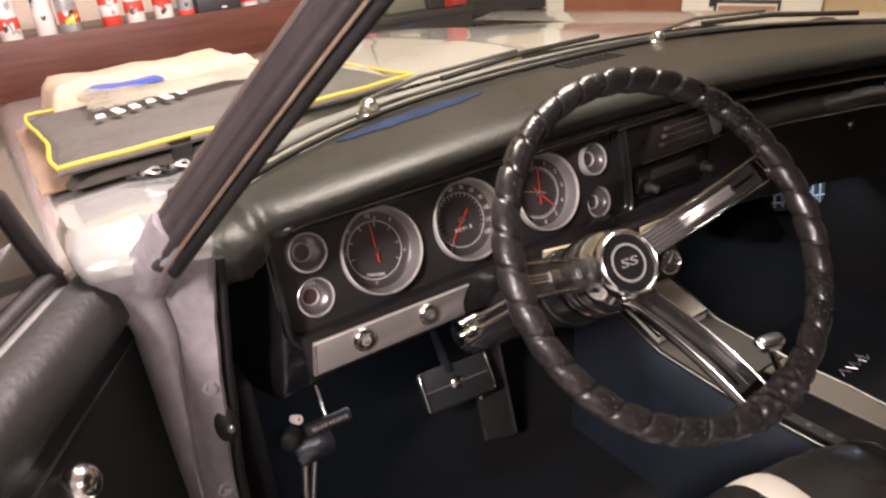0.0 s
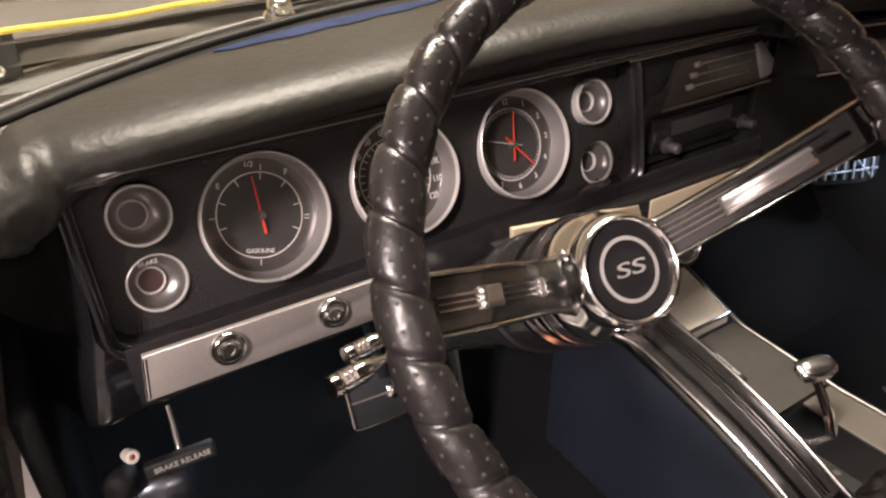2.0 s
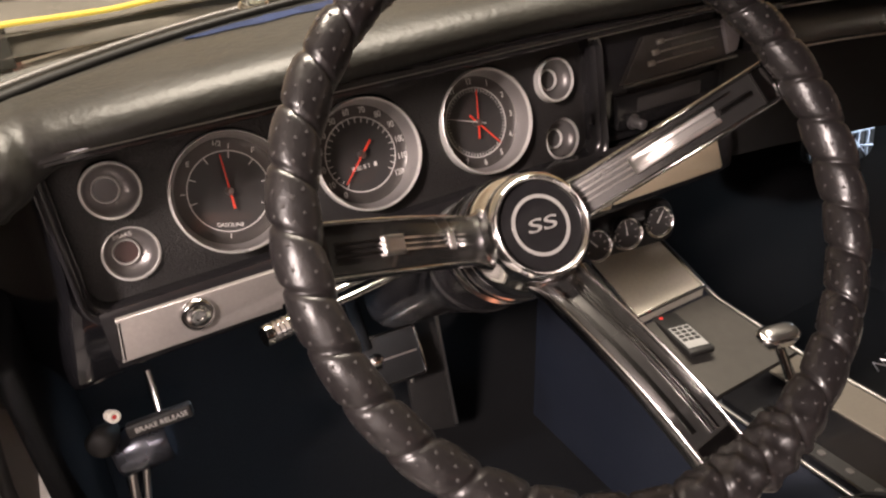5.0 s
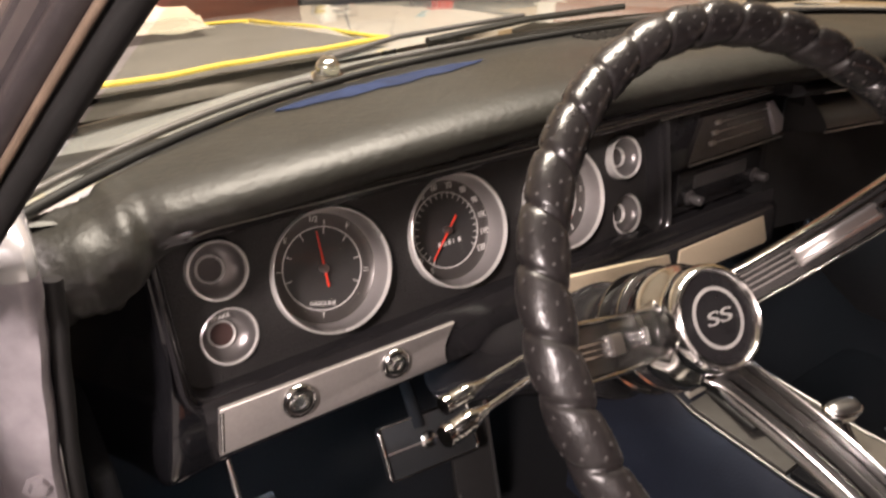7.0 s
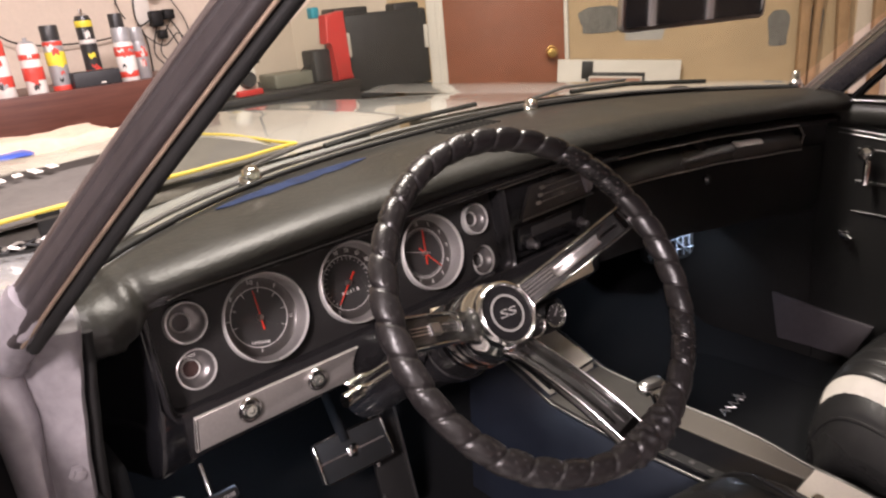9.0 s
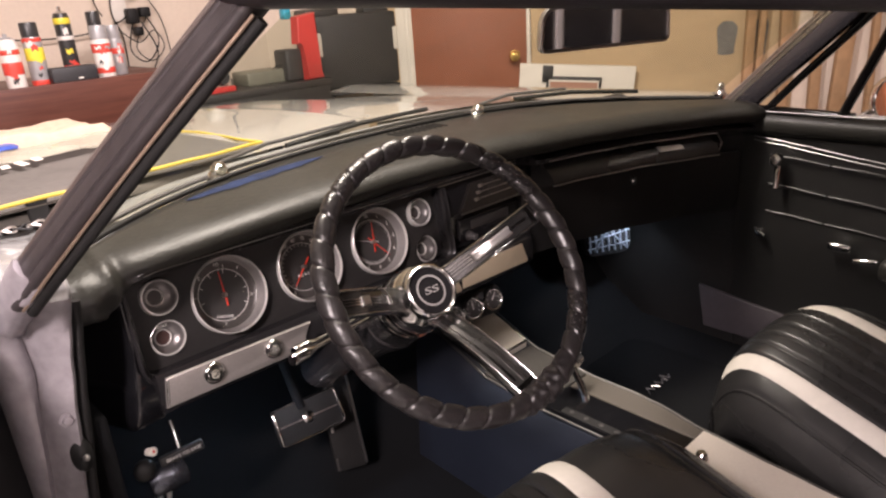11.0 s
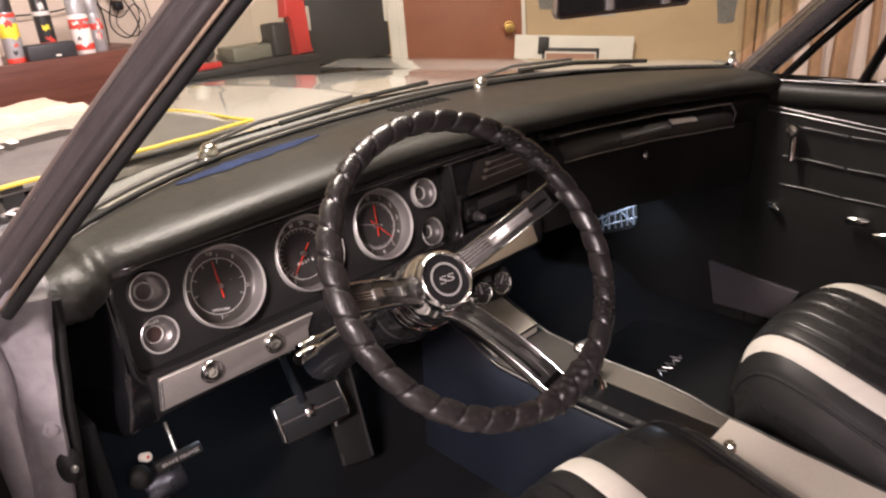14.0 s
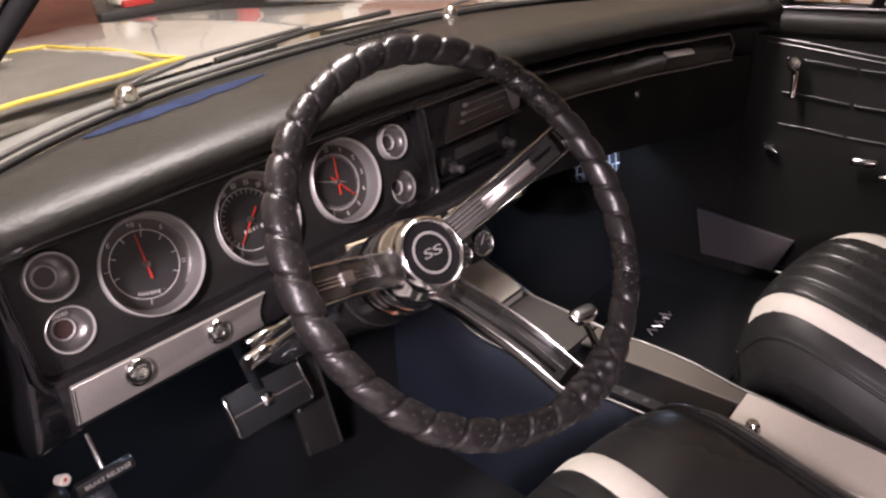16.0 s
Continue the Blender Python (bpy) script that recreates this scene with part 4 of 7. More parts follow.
pillar_line("pillar_trim", 0.0225, 0.028, 0.0023, mat("copper_toned_trim", (0.34, 0.255, 0.19), 0.36, 0.6, vary=0.25, blotch=14), "copper-toned trim strip along the pillar")
pillar_line("pillar_seal", 0.0290, 0.020, 0.0068, RUBBER, "black rubber seal along the pillar")
pillar_line("drip_rail", -0.0200, 0.021, 0.0034, mat("brown_painted_rail", (0.11, 0.088, 0.078), 0.42, 0.2), "painted drip rail along the pillar")
bm = bmesh.new()
ax = (RT - RB).normalized()
loft(bm, [[RB.lerp(RT, f) + Vector((-0.004, 0.040, 0)) * (1 - p) + Vector((-0.026, 0.006, 0)) * p + Vector((-0.008, -0.004, 0)) * q for p, q in ((0, 0), (0.08, 0.8), (0.3, 1.0), (0.42, 0.6), (0.56, 1.0), (0.85, 1.0), (1.0, 0.3))] for f in [k / 8 for k in range(9)]], caps=True)
part("pillar_trim", bm, DULL_CHROME, car, "dull silver garnish strip along the pillar")
for p, q in ((0.03, 0.4), (0.42, 0.9), (0.98, 0.6)):
    bm = bmesh.new()
    tube(bm, [RB.lerp(RT, f) + Vector((-0.004, 0.040, 0)) * (1 - p) + Vector((-0.026, 0.006, 0)) * p + Vector((-0.008, -0.004, 0)) * q for f in (0, 0.5, 1)], 0.0022, 8)
    part("garnish_bead", bm, BRUSHED, car, "bright bead of the garnish strip")
# painted foot of the driver's pillar, with a ragged edge to the dark trim above
bm = bmesh.new()
rows = []
for k in range(17):
    g = k / 16
    row = []
    for j in range(28):
        a = 2 * math.pi * j / 28
        f = lerp(0.155 + 0.05 * noise.noise((math.cos(a) * 2.2, math.sin(a) * 2.2, 5.0)), -0.07, g)
        lump = 1 + (0.05 + 0.16 * g) * noise.noise((math.cos(a) * 1.9 + 2, math.sin(a) * 1.9, g * 5))
        c = P_FOOT.lerp(P_TOP, f) + P_O * (0.018 - 0.020 * g * g)
        ca, sa = math.cos(a), math.sin(a)
        row.append(c + P_S * (0.0255 * lump * math.copysign(abs(ca) ** 0.7, ca)) + P_O * (0.0215 * lump * math.copysign(abs(sa) ** 0.7, sa)))
    rows.append(row)
loft(bm, rows, closed=True, caps=True)
part("pillar_foot", bm, JAMB_PAINT, car, "lavender-grey painted foot of the pillar")


# windshield glass
def glass_foot(x):
    return Vector((x, glass_y(x) + 0.012, top_z(x) + 0.004))


bm = bmesh.new()
rows = []
for k in range(25):
    f = k / 24
    x = lerp(-0.80, 0.86, f)
    a = glass_foot(x)
    b = LT.lerp(RT, f)
    b.y += 0.20 * (1 - (2 * f - 1) ** 2)
    rows.append([a.lerp(b, j / 6) + Vector((0, 0.02 * math.sin(math.pi * j / 6), 0)) for j in range(7)])
loft(bm, rows)
part("windshield", bm, GLASS, car, "curved clear windshield, faintly olive")
bm = bmesh.new()
tube(bm, [glass_foot(lerp(-0.80, 0.87, k / 30)) + Vector((0, -0.006, 0.0)) for k in range(31)], 0.0052, 8)
part("windshield_gasket", bm, RUBBER, car, "black rubber gasket")
bm = bmesh.new()
tube(bm, [glass_foot(lerp(-0.82, 0.87, k / 30)) + Vector((0, 0.028, 0.002)) for k in range(31)], 0.0042, 10)
part("windshield_moulding", bm, DARK_SILVER, car, "dull moulding at the foot of the glass")

# roof with rails
bm = bmesh.new()
rows = []
for k in range(15):
    f = k / 14
    w = lerp(LT.x - 0.05, RT.x + 0.05, f)
    crown = 0.055 * (1 - (2 * f - 1) ** 2)
    y0 = lerp(LT.y, RT.y, f) + 0.20 * (1 - (2 * f - 1) ** 2) + 0.02
    rows.append([(w, y0 + 0.01, lerp(1.272, 1.260, f) + crown), (w, y0 - 0.35, 1.285 + crown), (w, -1.2, 1.30 + crown), (w, -2.2, 1.26 + crown), (w, -2.2, 1.235 + crown), (w, -1.2, 1.262 + crown), (w, y0 - 0.35, 1.255 + crown), (w, y0 - 0.01, lerp(1.262, 1.248, f) + crown)])
loft(bm, rows, closed=True, caps=True)
part("roof", bm, mat("black_roof_vinyl", (0.017, 0.0135, 0.0160), 0.42, bump=0.3, bscale=300, vary=0.3, blotch=10), car, "dark roof with headliner")
for x, y0 in ((LT.x - 0.035, LT.y + 0.02), (RT.x + 0.03, RT.y + 0.02)):
    bm = bmesh.new()
    rows = []
    for y, z in ((y0, 1.250), (y0 - 0.2, 1.246), (-0.75, 1.2405), (-0.9, 1.2355), (-1.1, 1.226), (-1.4, 1.212), (-2.2, 1.13)):
        rows.append([(x + a, y, z + b + (0.007 if x < 0 else 0)) for a, b in ((-0.03, 0.002), (-0.012, -0.004), (0.012, -0.006), (0.03, -0.004), (0.035, 0.02), (0.03, 0.06), (-0.02, 0.075), (-0.036, 0.04), (-0.036, 0.012))])
    loft(bm, rows, closed=True, caps=True)
    part("roof_rail", bm, bpy.data.materials["black_roof_vinyl"], car, "dark roof rail over the door")

# hood, cowl and fenders
bm = bmesh.new()
rows = []
for k in range(41):
    x = lerp(-0.72, 0.80, k / 40)
    u = (x - 0.04) / 0.76
    ridge = 0.012 * max(0, 1 - abs(u) / 0.06) * 0.5
    step = 0.018 / (1 + math.exp((abs(u) - 0.45) * 40))
    row = []
    for j in range(21):
        y = lerp(0.34, 1.62, j / 20)
        fy = (y - 0.34) / 1.28
        z = 0.957 - 0.04 * u * u - 0.055 * fy - 0.03 * fy ** 4 + step * min(1, fy * 5) + ridge
        row.append((x, y - 0.03 * u * u, z))
    row.append((x, 1.64, row[-1][2] - 0.12))
    rows.append(row)
loft(bm, rows)
part("hood", bm, BODY_PAINT, car, "silver hood with a raised centre")
bm = bmesh.new()
rows = []
for k in range(31):
    x = lerp(-0.785, 0.88, k / 30)
    gy = glass_y(x)
    rows.append([(x, gy + 0.015, top_z(x) - 0.03), (x, gy + 0.03, top_z(x) - 0.012), (x, max(gy + 0.10, 0.30), 0.945 - 0.035 * ((x - 0.04) / 0.8) ** 2), (x, 0.335, 0.950 - 0.04 * ((x - 0.04) / 0.76) ** 2), (x, 0.336, 0.90)])
loft(bm, rows)
part("cowl", bm, BODY_PAINT, car, "silver cowl panel under the windshield")


def fender(side):
    bm = bmesh.new()
    rows = []
    x_in = -0.728 if side < 0 else 0.808
    for j in range(17):
        y = lerp(-0.03 if side < 0 else -0.12, 1.60, j / 16)
        fy = (y - 0.0) / 1.6
        z = 0.925 - 0.05 * max(0, fy)
        rows.append([(x_in, y, z - 0.01), (x_in + side * 0.10, y, z + 0.004), (x_in + side * 0.19, y, z + 0.001), (x_in + side * 0.222, y, z - 0.010), (x_in + side * 0.236, y, z - 0.035), (x_in + side * 0.245, y, z - 0.22), (x_in + side * 0.23, y, 0.40), (x_in + side * 0.18, y, 0.24)])
    loft(bm, rows)
    return part("fender", bm, BODY_PAINT, car, "silver front fender")


fender(-1)
fender(1)

# chrome knob added in place of a bright glint on the passenger fender
bm = bmesh.new()
lathe(bm, [(0, 0.034), (0.007, 0.032), (0.011, 0.025), (0.011, 0.014), (0.015, 0.006), (0.018, 0.002), (0.019, -0.012)], at(0.992, -0.113, 0.922), 20)
part("glint_knob", bm, CHROME, car, "small chrome knob standing in for a glint")

# hinge pillar and jamb on the driver's side: two pressed ribs with a groove between
JAMB = [(0.26, -0.905, -0.895, -0.862), (0.40, -0.90, -0.888, -0.856), (0.60, -0.896, -0.879, -0.845), (0.75, -0.896, -0.865, -0.826), (0.825, -0.897, -0.857, -0.815), (0.873, -0.908, -0.860, -0.806), (0.905, -0.926, -0.858, -0.802), (0.945, -0.936, -0.853, -0.800), (0.968, -0.925, -0.858, -0.806)]


def jamb_x(k, z):
    return table_at([(row[0], row[k]) for row in JAMB], z)


bm = bmesh.new()
rows = []
for i in range(97):
    z = lerp(0.26, 0.968, i / 96)
    xl, xg, xr = jamb_x(1, z), jamb_x(2, z), jamb_x(3, z)
    f = min(1, max(0, (z - 0.87) / 0.08))
    fwd = 0.026 * f * f * (3 - 2 * f)
    back = 0.058 * max(0, (z - 0.926) / 0.042) ** 2
    dent = 0.005 * noise.noise((z * 14, 1.0, 0.0)) + 0.0022 * noise.noise((z * 46, 4.0, 0.0))
    step = 0.006 / (1 + math.exp((z - 0.785) * 260))
    y = -fwd + back
    rows.append([(xl - 0.006, 0.02, z), (xl - 0.004, y - 0.060, z), (xl, y - 0.074, z), (xl + 0.007, y - 0.084 - step, z), (lerp(xl, xg, 0.6), y - 0.090 - dent - step, z), (xg - 0.009, y - 0.090 - step, z), (xg - 0.004, y - 0.086, z), (xg, y - 0.078, z), (xg + 0.004, y - 0.086, z), (xg + 0.010, y - 0.096, z), (lerp(xg, xr, 0.45), y - 0.103 + dent, z), (lerp(xg, xr, 0.75), y - 0.110 - dent, z), (xr - 0.006, y - 0.112, z), (xr - 0.001, y - 0.107, z), (xr + 0.002, y - 0.096, z), (xr + 0.004, y - 0.04, z)])
loft(bm, rows[:91])
jamb = part("hinge_pillar", bm, JAMB_PAINT, car, "pale lavender-grey painted door jamb")
for z in (0.752, 0.60, 0.47):
    bm = bmesh.new()
    lathe(bm, [(0, 0.006), (0.006, 0.005), (0.008, 0.0), (0.012, -0.001), (0.012, -0.003)], frame_of((lerp(jamb_x(2, z), jamb_x(3, z), 0.6), -0.109, z), (-0.1, -1, 0.0)), 6)
    part("bolt", bm, JAMB_PAINT, jamb)
bm = bmesh.new()
loft(bm, rows[90:])
part("fender_corner", bm, BODY_PAINT, car, "silver rear corner of the fender")
# rubber weatherstrip between jamb and dash
bm = bmesh.new()
tube(bm, [(jamb_x(3, z) + 0.009, -0.098, z) for z in [0.28 + 0.033 * k for k in range(20)]], 0.0065, 10)
part("weatherstrip", bm, RUBBER, car, "black rubber door seal")
# courtesy switch in the jamb: rubber boot with a bright pin
SW = frame_of((-0.836, -0.108, 0.692), (0.1, -1, 0.05))
bm = bmesh.new()
lathe(bm, [(0, 0.010), (0.006, 0.010), (0.010, 0.006), (0.017, 0.001), (0.019, -0.006)], SW @ Matrix.Diagonal((0.8, 1.5, 1, 1)), 20)
boot = part("door_switch", bm, RUBBER, car, "black rubber door switch boot")
bm = bmesh.new()
lathe(bm, [(0, 0.016), (0.0035, 0.0155), (0.0045, 0.013), (0.0045, 0.008)], SW, 14)
part("switch_pin", bm, SATIN_SILVER, boot, "bright switch pin")
# floor pan, sills, firewall, kick panels
bm = bmesh.new()
rows = []
for k in range(17):
    x = lerp(-0.83, 0.90, k / 16)
    rows.append([(x, -1.8, 0.19), (x, -0.25, 0.19), (x, 0.06, 0.20), (x, 0.20, 0.29), (x, 0.30, 0.42), (x, 0.31, 0.80), (x, 0.20, 0.90)])
loft(bm, rows)
part("floor_carpet", bm, CARPET, car, "black carpet over the floor and firewall")
for x in (-0.84, 0.965):
    bm = bmesh.new()
    box(bm, (0.10, 2.4, 0.11), at(x, -1.15, 0.20), 0.02)
    part("door_sill", bm, BRUSHED if x < 0 else MATT_BLACK, car, "door sill")
bm = bmesh.new()
box(bm, (0.02, 0.34, 0.55), at(-0.80, 0.08, 0.45), 0.008)
part("kick_panel", bm, CARPET, car, "black kick panel")
bm = bmesh.new()
box(bm, (0.02, 0.62, 0.74), at(0.912, 0.06, 0.55), 0.006)
part("kick_panel", bm, MATT_BLACK, car, "black kick panel")
bm = bmesh.new()
slab(bm, [(-0.144, 0.367), (-0.168, 0.235), (-0.36, 0.235), (-0.40, 0.335)], 0.012, Matrix.Translation((0.884, 0, 0)) @ Matrix(((0, 0, -1, 0), (1, 0, 0, 0), (0, 1, 0, 0), (0, 0, 0, 1))), 0.003)
part("door_kick_plate", bm, mat("lavender_grey_vinyl", (0.062, 0.054, 0.060), 0.5, bump=0.3), car, "dark grey lower door panel")
bm = bmesh.new()
tube(bm, [(0.888, -0.165, 0.236), (0.884, -0.36, 0.232), (0.884, -0.9, 0.232)], 0.005, 8)
part("kick_strip", bm, DULL_CHROME, car, "chrome strip")

# road wheels that carry the car
for x, y in ((-0.80, 1.15), (0.86, 1.15), (-0.80, -1.60), (0.86, -1.60)):
    side = -1 if x < 0 else 1
    m = frame_of((x, y, 0.315), (side, 0, 0))
    bm = bmesh.new()
    lathe(bm, [(0.19, 0.055), (0.225, 0.075), (0.285, 0.078), (0.308, 0.060), (0.315, 0.030), (0.315, -0.06), (0.300, -0.085), (0.22, -0.09)], m, 48)
    road = part("wheel", bm, RUBBER, car, "black tyre")
    bm = bmesh.new()
    lathe(bm, [(0, 0.045), (0.05, 0.045), (0.065, 0.030), (0.15, 0.020), (0.175, 0.045), (0.195, 0.058), (0.195, -0.05)], m, 40)
    part("rim", bm, SATIN_SILVER, road, "silver steel rim")

# ---------------------------------------------------------------- centre console
console = thing("center_console", "black centre console with brushed silver plates and chrome edges", "console", at=(0.0, -0.4, 0.19))
SPINE = [(0.02, 0.545), (-0.07, 0.510), (-0.14, 0.478), (-0.30, 0.462), (-0.56, 0.462), (-0.60, 0.463), (-0.95, 0.470)]


def spine_z(y):
    for (y0, z0), (y1, z1) in zip(SPINE, SPINE[1:]):
        if y >= y1:
            f = (y - y0) / (y1 - y0)
            return lerp(z0, z1, min(1, max(0, f)))
    return SPINE[-1][1]


CX = 0.010
EDGE = [(-0.95, 0.008), (-0.82, 0.028), (-0.70, 0.044), (-0.57, 0.064), (-0.46, 0.088), (-0.40, 0.094)]


def edge_x(y):
    """Passenger-side edge of the console, which draws in towards the rear."""
    return table_at(EDGE, y)


bm = bmesh.new()
rows = []
for y in [0.06 - 0.025 * k for k in range(42)]:
    z = spine_z(min(y, 0.02)) - 0.006
    a, b = CX - 0.085, edge_x(y) + 0.002
    rows.append([(a - 0.035, y, 0.19), (a - 0.018, y, z - 0.06), (a - 0.006, y, z - 0.012), (a, y, z), (b, y, z), (b + 0.006, y, z - 0.012), (b + 0.018, y, z - 0.06), (b + 0.035, y, 0.19)])
loft(bm, rows, caps=True)
# the footwell light's bluish cast is put into this base colour
part("body", bm, mat("blue_lit_black_vinyl", (0.011, 0.0135, 0.021), 0.42, bump=0.25, bscale=300), console, "black console sides with bluish light in their colour")
# edge strips in a darker metal than the other chrome
DARK_STRIP = mat("dark_edge_strip", (0.13, 0.125, 0.12), 0.34, 0.8, vary=0.25, grain=60)
for s in (-1, 1):
    bm = bmesh.new()
    tube(bm, [(CX - 0.084 if s < 0 else edge_x(y), y, spine_z(y) - 0.001) for y in [0.015 - 0.02 * k for k in range(49)]], 0.0024 if s < 0 else 0.0040, 8)
    part("edge_trim", bm, DARK_STRIP, console, "chrome edge strip")


def console_plate(name, x0, x_far, ya, yb, material, label, lift=0.003, rim=False):
    n = 12
    bm = bmesh.new()
    rows = []
    for k in range(n + 1):
        y = lerp(ya, yb, k / n)
        z = spine_z(y)
        x1 = min(x_far, edge_x(y) - 0.007)
        rows.append([(x0, y, z - 0.006), (x0, y, z + lift - 0.001), (x0 + 0.001, y, z + lift), (x1 - 0.001, y, z + lift), (x1, y, z + lift - 0.001), (x1, y, z - 0.006)])
    loft(bm, rows, caps=True)
    p = part(name, bm, material, console, label, smooth=30)
    if rim:
        bm = bmesh.new()
        x1 = x_far
        tube(bm, [(x0, ya, spine_z(ya) + lift), (x1, ya, spine_z(ya) + lift), (x1, yb, spine_z(yb) + lift), (x0, yb, spine_z(yb) + lift)], 0.0042, 8, closed=True)
        part("plate_frame", bm, CHROME, console)
    return p


console_plate("ashtray_lid", -0.055, 0.082, 0.010, -0.125, mat("dull_brushed_lid", (0.62, 0.59, 0.50), 0.42, 0.2, vary=0.1, grain=250), "brushed grey ashtray lid in a chrome frame", 0.010, True)
console_plate("front_plate", CX - 0.078, CX + 0.078, -0.135, -0.285, mat("grey_console_plate", (0.045, 0.042, 0.038), 0.55, 0.0, vary=0.15, spec=0.25), "dark grey plate in front of the shifter")
console_plate("shift_slot", CX - 0.074, CX + 0.014, -0.29, -0.564, END_BLACK, "black shift gate", 0.0035)
console_plate("gate_scale", CX - 0.070, CX - 0.050, -0.33, -0.51, RUBBER, "", 0.0045)
console_plate("side_plate", CX + 0.018, CX + 0.078, -0.29, -0.565, mat("grey_brushed_plate", (0.13, 0.116, 0.098), 0.40, 0.45, vary=0.10, grain=300), "brushed silver plate beside the shifter")
console_plate("rear_plate", CX - 0.078, CX + 0.078, -0.568, -0.93, mat("pale_brushed_plate", (0.64, 0.585, 0.505), 0.42, 0.3, vary=0.08, grain=250), "pale brushed compartment lid", 0.005)
bm = bmesh.new()
lathe(bm, [(0, 0.012), (0.007, 0.012), (0.010, 0.008), (0.0075, 0.004), (0.0075, 0.0), (0.012, -0.001)], at(-0.021, -0.603, spine_z(-0.6) + 0.006), 18)
part("lid_button", bm, CHROME, console, "chrome lid button")
for k in range(5):
    bm = bmesh.new()
    lathe(bm, [(0, 0.0012), (0.0042, 0.0012), (0.0048, 0)], at(CX - 0.060, -0.35 - 0.034 * k, spine_z(-0.4) + 0.0047), 14)
    part("gate_mark", bm, DARK_LENS, console)

shifter = thing("gear_shifter", "chrome gear shifter with a T-shaped knob", "gear shifter", at=(0.012, -0.34, 0.465))
bm = bmesh.new()
rows = []
for (x, y, z), w in (((0.006, -0.345, 0.463), 0.0085), ((0.010, -0.330, 0.490), 0.0075), ((0.015, -0.308, 0.514), 0.0060), ((0.017, -0.302, 0.522), 0.0075)):
    rows.append([(x - w, y - 0.003, z), (x - w * 0.5, y - 0.0055, z), (x + w * 0.5, y - 0.0055, z), (x + w, y - 0.003, z), (x + w, y + 0.003, z), (x - w, y + 0.003, z)])
loft(bm, rows, closed=True, caps=True)
part("stalk", bm, CHROME, shifter)
KM = Matrix.Translation((0.018, -0.298, 0.530)) @ pose(0, 0, 0, 12, 0, -14)
bm = bmesh.new()
loft(bm, [[KM @ Vector((x * sx, y * sy, z)) for x, y in round_rect(2, 2, 0.7, 4)] for z, sx, sy in ((-0.012, 0.010, 0.008), (-0.008, 0.022, 0.014), (0.004, 0.029, 0.017), (0.009, 0.027, 0.015), (0.010, 0.025, 0.0135))], closed=True, caps=True)
knob = part("knob", bm, CHROME, shifter, "wide chrome knob")
bm = bmesh.new()
loft(bm, [[KM @ Vector((x * sx, y * sy, z)) for x, y in round_rect(2, 2, 0.7, 4)] for z, sx, sy in ((0.0095, 0.0245, 0.013), (0.014, 0.021, 0.010), (0.0155, 0.015, 0.006))], closed=True, caps=True)
part("knob_cap", bm, DULL_CHROME, knob, "dull chrome knob cap")
for k, x in enumerate((-0.085, -0.026, 0.036)):
    g = thing("console_gauge", "small round gauge in a chrome ring on the console", "gauge", group="row of three console gauges", at=(x, -0.06, 0.60))
    m = frame_of((x, -0.070, 0.600), (-0.15, -1, 0.35))
    bm = bmesh.new()
    lathe(bm, [(0.019, -0.004), (0.020, 0.002), (0.023, 0.004), (0.0255, 0.0), (0.026, -0.012), (0.024, -0.04)], m, 32)
    part("bezel", bm, CHROME, g)
    bm = bmesh.new()
    lathe(bm, [(0, -0.003), (0.0198, -0.003)], m, 28)
    part("dial", bm, DIAL_BLACK, g)
    bm = bmesh.new()
    needle(bm, m, 130 - 40 * k, 0.013, 0.003, 0.0009, -0.0025)
    marks(bm, m, 7, -30, 210, 0.014, 0.0175, 0.0008, -0.0025)
    part("dial_marks", bm, DIAL_WHITE, g)
bm = bmesh.new()
slab(bm, round_rect(0.20, 0.065, 0.02), 0.03, frame_of((-0.024, -0.022, 0.586), (-0.15, -1, 0.35)), 0.004)
gp = part("gauge_pod", bm, MATT_BLACK, None)
tagged(gp, "black pod that carries three small gauges", "gauge pod")

remote = thing("remote_control", "small black remote control with grey keypad lying on the console", "remote control", at=(-0.02, -0.19, 0.475))
RM = Matrix.Translation((-0.022, -0.182, spine_z(-0.182) + 0.010)) @ pose(0, 0, 0, -3, 0, -15)
bm = bmesh.new()
box(bm, (0.038, 0.100, 0.010), RM, 0.003)
part("case", bm, MATT_BLACK, remote)
bm = bmesh.new()
box(bm, (0.031, 0.052, 0.001), RM @ at(0, -0.014, 0.0052))
part("keypad", bm, mat("grey_keypad", (0.26, 0.26, 0.26), 0.5), remote, "light grey keypad")
for r in range(4):
    for c in range(3):
        bm = bmesh.new()
        box(bm, (0.0075, 0.0062, 0.0016), RM @ at(-0.0095 + 0.0095 * c, 0.006 - 0.0092 * r, 0.006), 0.0006, 1)
        part("key", bm, MATT_BLACK, remote)
bm = bmesh.new()
lathe(bm, [(0, 0.0015), (0.003, 0.0012), (0.0032, 0)], RM @ at(-0.010, 0.040, 0.005), 12)
part("power_key", bm, CASE_RED, remote, "red power key")

# ---------------------------------------------------------------- seats
SEAT_L = 0.60


